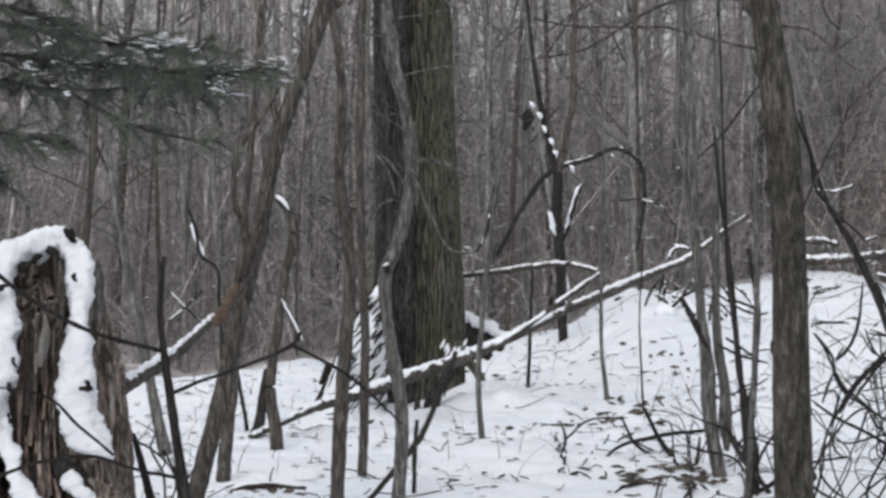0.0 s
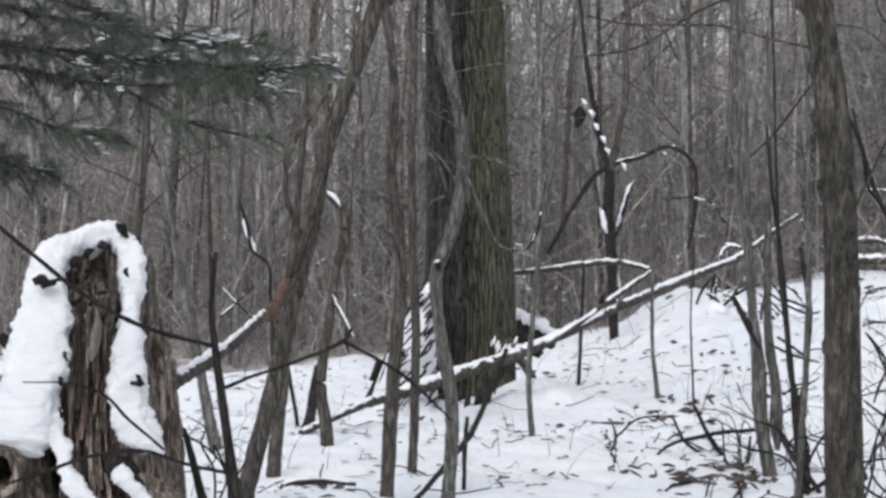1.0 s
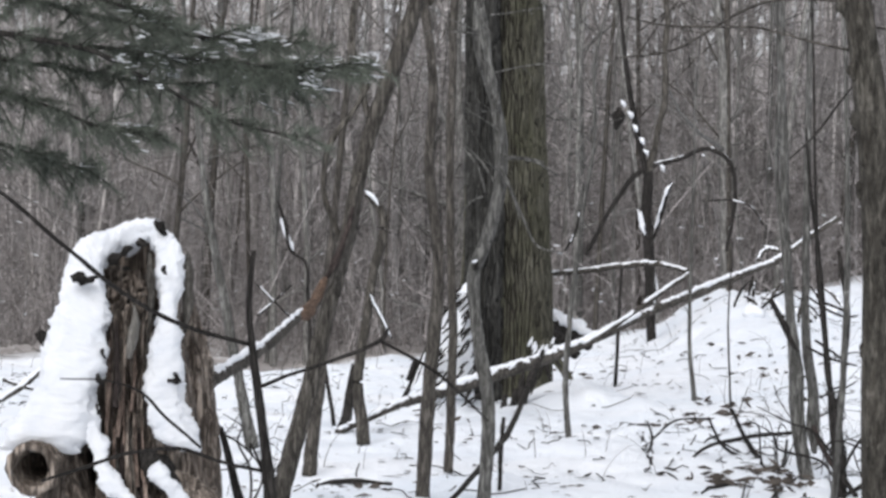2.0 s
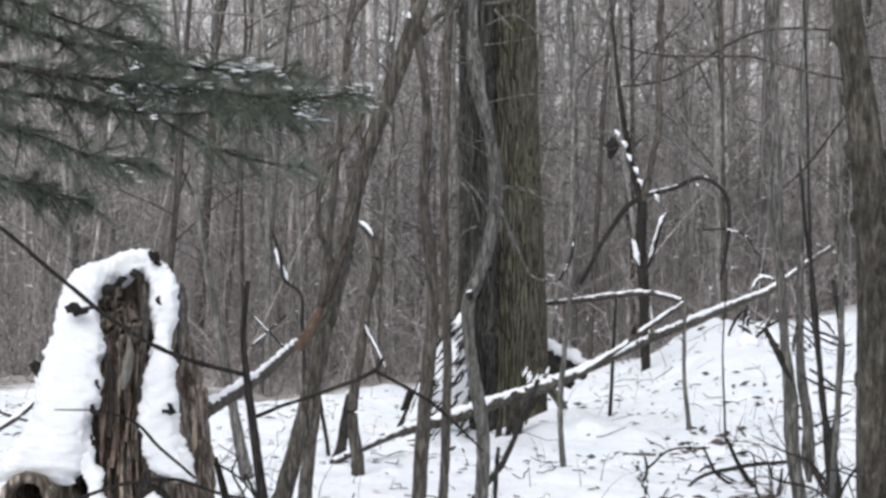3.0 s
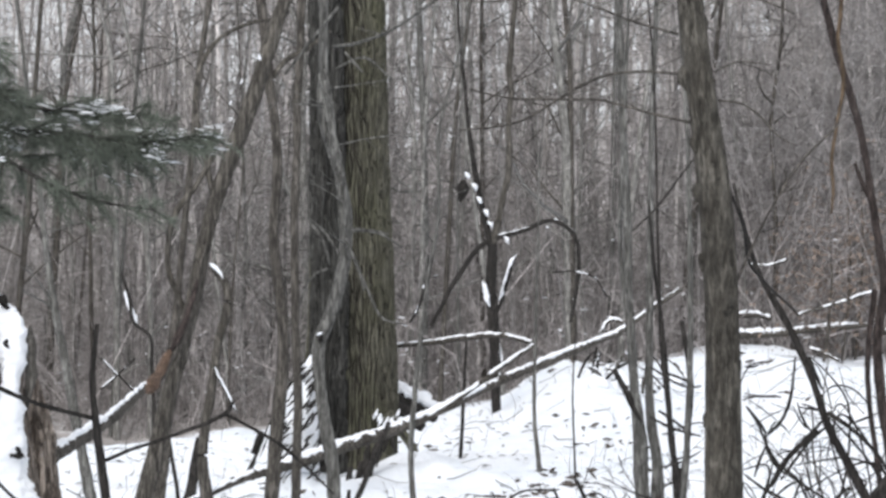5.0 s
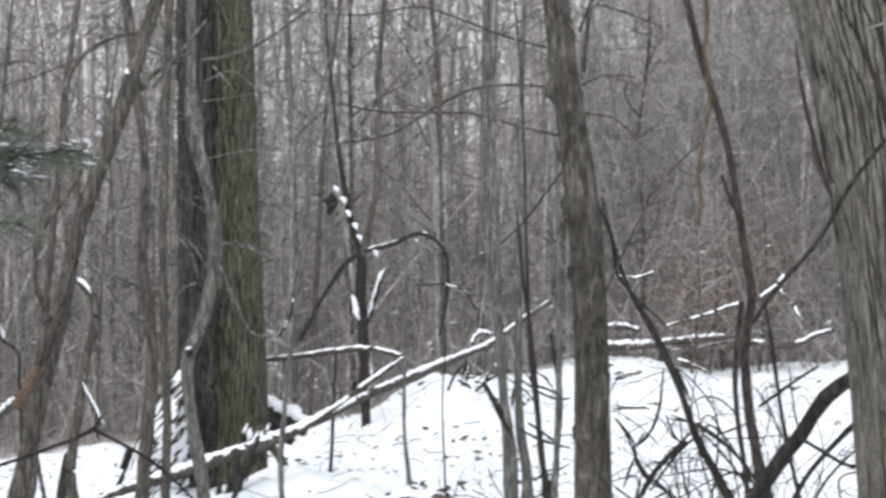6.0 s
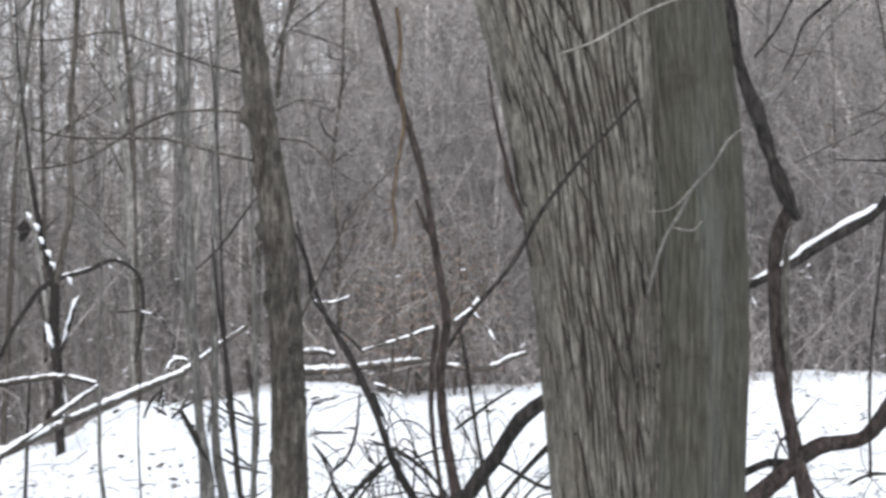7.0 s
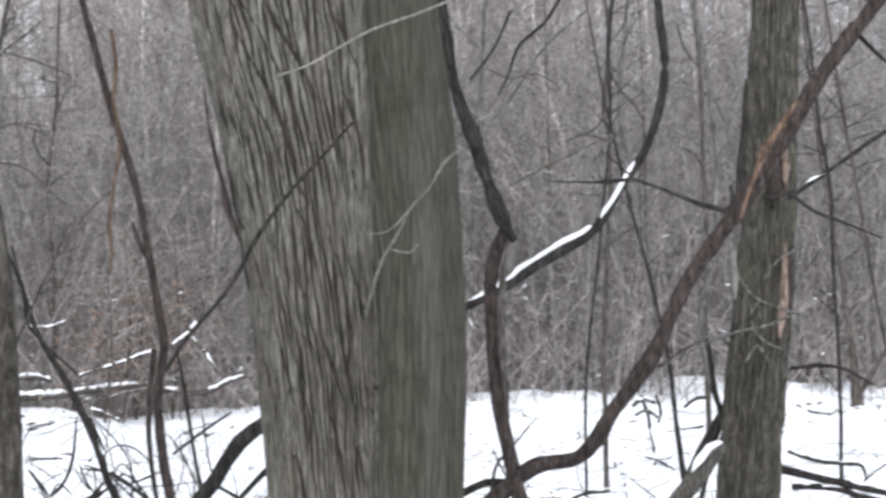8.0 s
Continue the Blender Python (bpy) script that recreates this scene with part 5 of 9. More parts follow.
thin_sapling_37 = thing("thin_sapling", "thin grey sapling rising from the slope", "sapling", (1.43, 24.26, 0.14))
limb(thin_sapling_37, "trunk", BARK_GREY, [(1.43, 24.26, 0.14, 0.0247), (1.38, 24.26, 0.60, 0.0181), (1.38, 24.26, 1.43, 0.0148), (1.39, 24.26, 2.16, 0.0099), (1.40, 24.26, 2.91, 0.0074), (1.47, 24.31, 3.66, 0.0025)])
side_twigs(thin_sapling_37, [(1.43, 24.26, 0.14, 0.0247), (1.38, 24.26, 0.60, 0.0181), (1.38, 24.26, 1.43, 0.0148), (1.39, 24.26, 2.16, 0.0099), (1.40, 24.26, 2.91, 0.0074), (1.47, 24.31, 3.66, 0.0025)], 10, 0.4, 38, BARK_GREY, 0.2, 1, 0.5)

thin_sapling_39 = thing("thin_sapling", "very thin stem beside the fallen log", "sapling", (0.87, 27.04, 0.15))
limb(thin_sapling_39, "trunk", BARK_DARK, [(0.87, 27.04, 1.36, 0.0110), (0.84, 27.04, 0.70, 0.0165), (0.82, 27.04, 0.15, 0.0202)])

thin_sapling_40 = thing("thin_sapling", "very thin bent stem on the slope", "sapling", (1.70, 23.74, 0.14))
limb(thin_sapling_40, "trunk", BARK_DARK, [(1.70, 23.74, 1.58, 0.0048), (1.67, 23.74, 0.91, 0.0081), (1.70, 23.74, 0.13, 0.0113)])

dark_pole_41 = thing("dark_pole", "dark crooked sapling beside the twin stems", "sapling", (1.94, 17.39, -0.08))
limb(dark_pole_41, "trunk", BARK_DARK, [(1.94, 17.39, -0.08, 0.0350), (1.93, 17.39, 0.13, 0.0336), (1.91, 17.40, 0.38, 0.0262), (1.88, 17.40, 0.55, 0.0226), (1.84, 17.40, 0.73, 0.0178), (1.82, 17.40, 0.94, 0.0154), (1.80, 17.41, 1.15, 0.0142), (1.77, 17.41, 1.36, 0.0118), (1.76, 17.41, 1.64, 0.0107), (1.74, 17.41, 2.24, 0.0083), (1.70, 17.42, 3.24, 0.0062), (1.60, 17.54, 4.24, 0.0021)])
limb(dark_pole_41, "stem", BARK_DARK, [(1.90, 17.40, 1.50, 0.0118), (1.93, 17.39, 1.33, 0.0166), (1.95, 17.39, 1.19, 0.0190), (1.96, 17.39, 1.08, 0.0202), (1.95, 17.39, 0.87, 0.0154), (1.93, 17.39, 0.66, 0.0154), (1.90, 17.40, 0.55, 0.0166)])
limb(dark_pole_41, "branch", BARK_DARK, [(1.75, 17.31, 0.95, 0.0082), (1.84, 17.30, 0.89, 0.0094), (1.96, 17.29, 0.80, 0.0082)])
limb(dark_pole_41, "branch", BARK_DARK, [(1.77, 17.31, 1.19, 0.0082), (1.91, 17.30, 1.14, 0.0094), (1.96, 17.29, 1.11, 0.0071)])
limb(dark_pole_41, "branch", BARK_DARK, [(1.79, 17.31, 0.59, 0.0071), (1.86, 17.30, 0.65, 0.0082), (1.92, 17.29, 0.67, 0.0071)])
limb(dark_pole_41, "branch", BARK_DARK, [(1.94, 17.29, 0.14, 0.0094), (1.96, 17.29, 0.21, 0.0094), (2.01, 17.28, 0.30, 0.0094), (2.06, 17.28, 0.38, 0.0082)])
limb(dark_pole_41, "branch", BARK_DARK, [(1.92, 17.29, 0.12, 0.0154), (1.98, 17.29, 0.04, 0.0154), (2.05, 17.28, -0.07, 0.0166)])
limb(dark_pole_41, "branch", BARK_DARK, [(1.80, 17.31, 0.49, 0.0047), (1.87, 17.30, 0.52, 0.0071), (1.91, 17.30, 0.54, 0.0047)])
limb(forked_tree_9, "stub", BARK_DARK, [(1.34, 32.17, 1.47, 0.0149), (1.45, 32.17, 1.79, 0.0167), (1.52, 32.16, 2.05, 0.0167), (1.59, 32.16, 2.26, 0.0149)])
snow_on(forked_tree_9, [(1.43, 32.12, 1.76, 0.0218), (1.50, 32.11, 2.04, 0.0246), (1.59, 32.11, 2.26, 0.0246)], 0.5, 0.1, 0.4, 41)
limb(forked_tree_9, "stub", BARK_DARK, [(1.32, 32.17, 1.60, 0.0167), (1.28, 32.17, 1.76, 0.0205), (1.24, 32.18, 1.93, 0.0186)])
snow_on(forked_tree_9, [(1.29, 32.07, 1.67, 0.0272), (1.26, 32.08, 1.82, 0.0327), (1.23, 32.08, 1.94, 0.0272)], 0.5, 0.1, 0.4, 41)
limb(forked_tree_9, "stub", BARK_DARK, [(1.43, 32.17, 0.95, 0.0149), (1.41, 32.17, 1.14, 0.0186), (1.42, 32.17, 1.27, 0.0149)])
snow_on(forked_tree_9, [(1.43, 32.07, 0.98, 0.0245), (1.41, 32.07, 1.14, 0.0272), (1.42, 32.07, 1.27, 0.0218)], 0.5, 0.1, 0.4, 41)

snowy_twig_42 = thing("snowy_twig", "bent snowy twig on the slope", "twig", (0.34, 29.00, 0.09))
limb(snowy_twig_42, "stem", BARK_DARK, [(0.34, 29.00, 1.46, 0.0148), (0.44, 29.00, 1.66, 0.0172), (0.49, 29.00, 1.90, 0.0148)])
snow_on(snowy_twig_42, [(0.34, 29.00, 1.46, 0.0148), (0.44, 29.00, 1.66, 0.0172), (0.49, 29.00, 1.90, 0.0148)], 0.9, 0.3, 0, 42)
limb(snowy_twig_42, "stem", BARK_DARK, [(1.88, 29.94, 2.02, 0.0102), (2.18, 29.92, 2.02, 0.0127), (2.33, 29.91, 1.96, 0.0127), (2.46, 29.90, 1.76, 0.0127)])
snow_on(snowy_twig_42, [(1.88, 29.94, 2.02, 0.0102), (2.18, 29.92, 2.02, 0.0127), (2.33, 29.91, 1.96, 0.0127), (2.46, 29.90, 1.76, 0.0127)], 0.9, 0.3, 0.4, 42)

snow_loop_43 = thing("snow_loop", "bent root arched and covered with snow", "root", (2.27, 28.41, 0.35))
limb(snow_loop_43, "root", BARK_BROWN, [(2.27, 28.41, 1.29, 0.0145), (2.30, 28.41, 1.44, 0.0218), (2.39, 28.40, 1.52, 0.0242), (2.50, 28.39, 1.48, 0.0193), (2.55, 28.39, 1.33, 0.0145)])
snow_on(snow_loop_43, [(2.27, 28.41, 1.29, 0.0145), (2.30, 28.41, 1.44, 0.0218), (2.39, 28.40, 1.52, 0.0242), (2.50, 28.39, 1.48, 0.0193), (2.55, 28.39, 1.33, 0.0145)], 1, 0.5, 0, 43)



def brush_pile(x, y, seed, count, wide):
    """Dead branches heaped on the crest, each with its own line of snow, and clods of snow between."""
    rng = np.random.default_rng(seed)
    z = ground_height(x, y)
    t = thing("brush_pile", "small pile of dead branches half under snow", "brush", (x, y, z), "brush piles on the crest")
    for q in range(count):
        a, b = x + rng.normal(0, 0.45) * wide, y + rng.normal(0, 0.4)
        g = ground_height(a, b) + snow_relief(a, b)
        u, l, r = rng.uniform(0, 6.28), rng.uniform(0.2, 0.5), rng.uniform(0.008, 0.024)
        ca, sa, up = math.cos(u) * l, math.sin(u) * l * 0.6, rng.uniform(-0.05, 0.35)
        pts = [(a - ca / 2, b - sa / 2, g + 0.02, r), (a, b, g + 0.1 + up / 2, r), (a + ca / 2, b + sa / 2, g + 0.08 + up, 0.5 * r)]
        limb(t, "branch", (BARK_DARK, BARK_BROWN)[q % 2], pts)
        if q % 3:
            snow_on(t, pts, 1.1, 0.6, 0.1, seed + q)
        if q % 2:
            w = rng.uniform(0.04, 0.09)
            a, b = a + rng.normal(0, 0.1), b - 0.1
            g = ground_height(a, b) + snow_relief(a, b)
            limb(t, "snow_clod", SNOW, [(a - w, b, g - 0.02, 0.6 * w), (a, b, g + 0.5 * w, w), (a + 1.2 * w, b, g, 0.5 * w)], rough=0.3)


brush_pile(2.55, 31.2, 44, 15, 0.8)
brush_pile(3.35, 33.0, 45, 9, 0.9)

fallen_twig_45 = thing("fallen_twig", "dark dead branch lying on the snow", "twig", (0.35, 19.50, -0.14), group="twigs on the snow")
limb(fallen_twig_45, "stem", BARK_DARK, [(0.35, 19.50, -0.14, 0.0083), (0.55, 19.69, -0.05, 0.0100), (0.83, 19.88, 0.04, 0.0101), (0.88, 20.08, 0.14, 0.0102), (0.85, 20.28, 0.25, 0.0069)])

fallen_twig_46 = thing("fallen_twig", "dark dead branch lying on the snow", "twig", (0.86, 19.48, 0.03), group="twigs on the snow")
limb(fallen_twig_46, "stem", BARK_DARK, [(0.86, 19.48, 0.18, 0.0083), (1.03, 19.87, 0.28, 0.0084), (1.30, 20.26, 0.28, 0.0069)])

fallen_twig_47 = thing("fallen_twig", "dark dead branch lying on the snow", "twig", (1.02, 19.47, -0.09), group="twigs on the snow")
limb(fallen_twig_47, "stem", BARK_DARK, [(1.02, 19.47, -0.09, 0.0083), (1.22, 19.73, 0.09, 0.0117), (1.52, 19.98, 0.16, 0.0153), (1.90, 20.21, 0.19, 0.0138)])

fallen_twig_48 = thing("fallen_twig", "dark dead branch lying on the snow", "twig", (1.40, 19.45, 0.03), group="twigs on the snow")
limb(fallen_twig_48, "stem", BARK_DARK, [(1.40, 19.45, 0.39, 0.0132), (1.54, 19.71, 0.14, 0.0168), (1.72, 19.96, -0.12, 0.0187), (1.83, 20.22, -0.34, 0.0207)])

fallen_twig_49 = thing("fallen_twig", "dark dead branch lying on the snow", "twig", (1.24, 19.46, 0.03), group="twigs on the snow")
limb(fallen_twig_49, "stem", BARK_DARK, [(1.24, 19.46, 0.33, 0.0099), (1.39, 19.85, 0.09, 0.0118), (1.66, 20.23, -0.02, 0.0121)])

fallen_twig_50 = thing("fallen_twig", "dark dead branch lying on the snow", "twig", (0.82, 19.48, 0.03), group="twigs on the snow")
limb(fallen_twig_50, "stem", BARK_DARK, [(0.82, 19.48, 0.06, 0.0099), (0.92, 19.88, -0.08, 0.0101), (1.10, 20.27, -0.19, 0.0069)])

fallen_twig_51 = thing("fallen_twig", "dark dead branch lying on the snow", "twig", (1.10, 19.47, -0.32), group="twigs on the snow")
limb(fallen_twig_51, "stem", BARK_DARK, [(1.10, 19.47, -0.32, 0.0116), (1.39, 19.72, -0.18, 0.0168), (1.64, 19.97, -0.14, 0.0153), (1.91, 20.21, -0.05, 0.0121)])
limb(medium_tree_11, "bough", BARK_BROWN, [(1.23, 10.93, 2.47, 0.0056), (1.05, 11.05, 2.49, 0.0057), (0.89, 11.16, 2.48, 0.0057), (0.75, 11.28, 2.41, 0.0058), (0.57, 11.39, 2.31, 0.0050), (0.33, 11.50, 2.28, 0.0037)])
side_twigs(medium_tree_11, [(1.23, 10.93, 2.47, 0.0056), (1.05, 11.05, 2.49, 0.0057), (0.89, 11.16, 2.48, 0.0057), (0.75, 11.28, 2.41, 0.0058), (0.57, 11.39, 2.31, 0.0050), (0.33, 11.50, 2.28, 0.0037)], 5, 0.4, 52, BARK_BROWN, 0.2, 1, 0.1)
limb(medium_tree_11, "bough", BARK_BROWN, [(1.23, 10.93, 2.28, 0.0063), (1.05, 11.03, 2.33, 0.0056), (0.88, 11.13, 2.38, 0.0057), (0.70, 11.22, 2.39, 0.0057), (0.52, 11.31, 2.40, 0.0050), (0.37, 11.39, 2.44, 0.0037)])
side_twigs(medium_tree_11, [(1.23, 10.93, 2.28, 0.0063), (1.05, 11.03, 2.33, 0.0056), (0.88, 11.13, 2.38, 0.0057), (0.70, 11.22, 2.39, 0.0057), (0.52, 11.31, 2.40, 0.0050), (0.37, 11.39, 2.44, 0.0037)], 5, 0.4, 53, BARK_BROWN, 0.2, 1, 0.1)
limb(medium_tree_11, "bough", BARK_BROWN, [(1.17, 10.94, 2.63, 0.0056), (0.99, 10.88, 2.67, 0.0048), (0.83, 10.81, 2.72, 0.0048), (0.67, 10.74, 2.76, 0.0041), (0.45, 10.67, 2.72, 0.0034), (0.17, 10.60, 2.72, 0.0027)])
side_twigs(medium_tree_11, [(1.17, 10.94, 2.63, 0.0056), (0.99, 10.88, 2.67, 0.0048), (0.83, 10.81, 2.72, 0.0048), (0.67, 10.74, 2.76, 0.0041), (0.45, 10.67, 2.72, 0.0034), (0.17, 10.60, 2.72, 0.0027)], 5, 0.4, 54, BARK_BROWN, 0.2, 1, 0.1)
limb(medium_tree_11, "bough", BARK_BROWN, [(1.30, 10.92, 2.69, 0.0063), (1.33, 10.82, 2.79, 0.0063), (1.37, 10.71, 2.91, 0.0055)])
limb(medium_tree_11, "bough", BARK_BROWN, [(1.33, 10.92, 2.37, 0.0056), (1.42, 10.86, 2.35, 0.0048), (1.49, 10.80, 2.29, 0.0042), (1.54, 10.74, 2.22, 0.0035), (1.60, 10.68, 2.18, 0.0020)])
limb(medium_tree_11, "bough", BARK_BROWN, [(1.31, 10.92, 2.48, 0.0042), (1.40, 10.91, 2.52, 0.0035), (1.53, 10.89, 2.51, 0.0028)])
limb(medium_tree_11, "bough", BARK_BROWN, [(1.37, 10.91, 2.80, 0.0049), (1.51, 10.90, 2.76, 0.0042), (1.62, 10.88, 2.71, 0.0035)])
limb(medium_tree_11, "bough", BARK_DARK, [(1.25, 11.03, 2.15, 0.0042), (1.17, 11.04, 2.04, 0.0049), (1.10, 11.05, 1.95, 0.0049), (1.01, 11.05, 1.86, 0.0036)])
limb(medium_tree_11, "bough", BARK_DARK, [(1.36, 11.02, 2.10, 0.0057), (1.47, 11.23, 1.89, 0.0065), (1.53, 11.45, 1.74, 0.0067), (1.65, 11.66, 1.64, 0.0052), (1.79, 11.87, 1.54, 0.0046)])
limb(medium_tree_11, "bough", BARK_BROWN, [(1.00, 10.95, 2.68, 0.0035), (1.09, 10.95, 2.75, 0.0035), (1.17, 10.94, 2.79, 0.0028)])
limb(medium_tree_11, "bough", BARK_BROWN, [(1.41, 11.11, 1.62, 0.0057), (1.47, 11.26, 1.71, 0.0058), (1.60, 11.41, 1.95, 0.0051), (1.76, 11.55, 2.18, 0.0052), (1.92, 11.68, 2.33, 0.0045), (1.97, 11.84, 2.43, 0.0031)])
side_twigs(medium_tree_11, [(1.41, 11.11, 1.62, 0.0057), (1.47, 11.26, 1.71, 0.0058), (1.60, 11.41, 1.95, 0.0051), (1.76, 11.55, 2.18, 0.0052), (1.92, 11.68, 2.33, 0.0045), (1.97, 11.84, 2.43, 0.0031)], 5, 0.4, 55, BARK_DARK, 0.15, 1, 0.5)

thin_sapling_56 = thing("thin_sapling", "tall thin sapling among the twin stems", "sapling", (1.70, 17.92, -0.02))
limb(thin_sapling_56, "trunk", BARK_GREY, [(1.70, 17.92, 0.83, 0.0239), (1.61, 17.93, 1.48, 0.0183), (1.55, 17.93, 2.10, 0.0146), (1.57, 17.93, 2.64, 0.0128), (1.59, 17.93, 3.19, 0.0110), (1.60, 17.93, 3.74, 0.0092), (1.63, 17.93, 4.74, 0.0069), (1.72, 18.13, 5.74, 0.0023)])
side_twigs(thin_sapling_56, [(1.70, 17.92, 0.83, 0.0318), (1.61, 17.93, 1.48, 0.0244), (1.55, 17.93, 2.10, 0.0195), (1.57, 17.93, 2.64, 0.0171), (1.59, 17.93, 3.19, 0.0147), (1.60, 17.93, 3.74, 0.0122), (1.63, 17.93, 4.74, 0.0092), (1.72, 18.13, 5.74, 0.0031)], 9, 0.5, 56, BARK_GREY, 0.25, 1, 0.4)

thin_sapling_57 = thing("thin_sapling", "slim dark bent sapling beside the mottled tree", "sapling", (1.86, 16.90, -0.10))
limb(thin_sapling_57, "trunk", BARK_DARK, [(1.86, 16.90, -0.10, 0.0187), (1.81, 16.90, 0.58, 0.0167), (1.78, 16.91, 0.93, 0.0147), (1.74, 16.91, 1.38, 0.0127), (1.68, 16.92, 1.82, 0.0108), (1.64, 16.92, 2.24, 0.0078)])
limb(thin_sapling_57, "trunk", BARK_GREY, [(1.72, 15.91, -0.07, 0.0204), (1.76, 15.90, 0.64, 0.0183), (1.78, 15.90, 1.03, 0.0170), (1.79, 15.90, 1.42, 0.0161), (1.78, 15.90, 1.93, 0.0145), (1.76, 15.90, 2.52, 0.0119), (1.7, 15.92, 3.4, 0.0068)])

leaning_sapling_58 = thing("leaning_sapling", "dark diagonal sapling leaning through the brush", "sapling", (2.54, 12.25, -0.04))
limb(leaning_sapling_58, "trunk", BARK_DARK, [(2.54, 12.25, -0.04, 0.0232), (2.13, 12.32, 0.80, 0.0207), (1.99, 12.34, 1.08, 0.0175), (1.92, 12.35, 1.28, 0.0175), (1.83, 12.36, 1.48, 0.0159), (1.71, 12.38, 1.69, 0.0127), (1.63, 12.39, 1.91, 0.0104), (1.58, 12.40, 2.12, 0.0064)])
limb(leaning_sapling_58, "branch", BARK_DARK, [(1.98, 12.24, 1.11, 0.0126), (2.09, 12.22, 1.03, 0.0095), (2.21, 12.20, 0.91, 0.0084), (2.28, 12.19, 0.78, 0.0063)])
limb(leaning_sapling_58, "branch", BARK_DARK, [(1.94, 12.25, 1.03, 0.0105), (1.82, 12.27, 0.91, 0.0095), (1.74, 12.28, 0.78, 0.0084)])

red_sapling_59 = thing("red_sapling", "reddish dark sapling with a pale orange vine", "sapling", (2.54, 12.75, -0.04))
limb(red_sapling_59, "trunk", BARK_RED, [(2.54, 12.75, -0.04, 0.0380), (2.39, 12.78, 0.78, 0.0339), (2.32, 12.79, 1.17, 0.0244), (2.30, 12.79, 1.43, 0.0225), (2.33, 12.79, 1.69, 0.0225), (2.30, 12.79, 1.88, 0.0206), (2.26, 12.80, 2.14, 0.0178), (2.19, 12.81, 2.48, 0.0178), (2.13, 12.82, 2.67, 0.0188), (2.07, 12.83, 2.90, 0.0188), (2.01, 12.84, 3.14, 0.0169), (1.67, 12.90, 4.60, 0.0127), (1.46, 13.01, 6.06, 0.0042)])
limb(red_sapling_59, "vine", BARK_OCHRE, [(2.09, 12.73, 3.13, 0.0099), (2.11, 12.73, 2.94, 0.0109), (2.10, 12.73, 2.79, 0.0099), (2.12, 12.72, 2.66, 0.0109), (2.12, 12.73, 2.54, 0.0099), (2.09, 12.73, 2.39, 0.0088), (2.07, 12.73, 2.24, 0.0088), (2.08, 12.73, 2.13, 0.0077), (2.07, 12.73, 2.00, 0.0055)])
limb(red_sapling_59, "branch", BARK_RED, [(2.19, 12.81, 2.24, 0.0077), (2.24, 12.80, 2.11, 0.0110), (2.30, 12.80, 1.98, 0.0088)])
limb(red_sapling_59, "branch", BARK_RED, [(2.32, 13.00, 1.66, 0.0137), (2.29, 13.00, 1.32, 0.0136), (2.31, 13.00, 1.05, 0.0134), (2.36, 13.00, 0.7, 0.014), (2.42, 13.0, -0.05, 0.017)])
limb(red_sapling_59, "branch", BARK_DARK, [(2.36, 12.78, 1.17, 0.0077), (2.50, 12.76, 1.27, 0.0088), (2.63, 12.73, 1.36, 0.0055)])
limb(red_sapling_59, "branch", BARK_DARK, [(2.85, 13.30, -0.03, 0.0142), (2.66, 13.34, 0.74, 0.0127), (2.59, 13.35, 1.04, 0.0115), (2.55, 13.36, 1.32, 0.0104), (2.50, 13.37, 1.65, 0.0092)])

arched_limb_60 = thing("arched_limb", "thick dark limb arching down into the brush", "branch", (1.16, 9.67, -0.06))
limb(arched_limb_60, "limb", BARK_DARK, [(1.16, 9.67, -0.06, 0.0291), (1.69, 9.25, 0.95, 0.0260), (1.76, 9.19, 1.07, 0.0244), (1.82, 9.14, 1.17, 0.0243), (1.89, 9.08, 1.30, 0.0256), (1.98, 9.03, 1.37, 0.0241), (2.06, 8.97, 1.45, 0.0162)])
limb(arched_limb_60, "branch", BARK_DARK, [(2.02, 9.08, 1.23, 0.0126), (1.94, 9.10, 1.15, 0.0103), (1.86, 9.11, 1.06, 0.0095), (1.80, 9.12, 0.96, 0.0095)])
limb(arched_limb_60, "branch", BARK_DARK, [(1.81, 9.12, 1.17, 0.0063), (1.91, 9.10, 1.11, 0.0071), (1.99, 9.09, 1.07, 0.0071), (2.05, 9.07, 1.08, 0.0055)])

snow_log_61 = thing("snow_log", "fallen trunk with snow on top in the thicket", "log", (4.61, 36.71, 1.12), group="fallen trunks in the thicket")
limb(snow_log_61, "log", BARK_BROWN, [(4.61, 36.71, 1.57, 0.0377), (4.91, 36.67, 1.60, 0.0440), (5.19, 36.63, 1.56, 0.0377)])
snow_on(snow_log_61, [(4.61, 36.71, 1.57, 0.0377), (4.91, 36.67, 1.60, 0.0440), (5.19, 36.63, 1.56, 0.0377)], 0.9, 0.75, 0, 61)

snow_log_62 = thing("snow_log", "long fallen trunk under snow in the thicket", "log", (4.49, 36.32, 1.11), group="fallen trunks in the thicket")
limb(snow_log_62, "log", BARK_BROWN, [(4.49, 36.32, 1.35, 0.0497), (5.16, 36.37, 1.36, 0.0499), (5.85, 36.40, 1.44, 0.0438), (6.49, 36.43, 1.49, 0.0314)])
snow_on(snow_log_62, [(4.49, 36.32, 1.35, 0.0497), (5.16, 36.37, 1.36, 0.0499), (5.85, 36.40, 1.44, 0.0438), (6.49, 36.43, 1.49, 0.0314)], 0.8, 0.75, 0.2, 62)

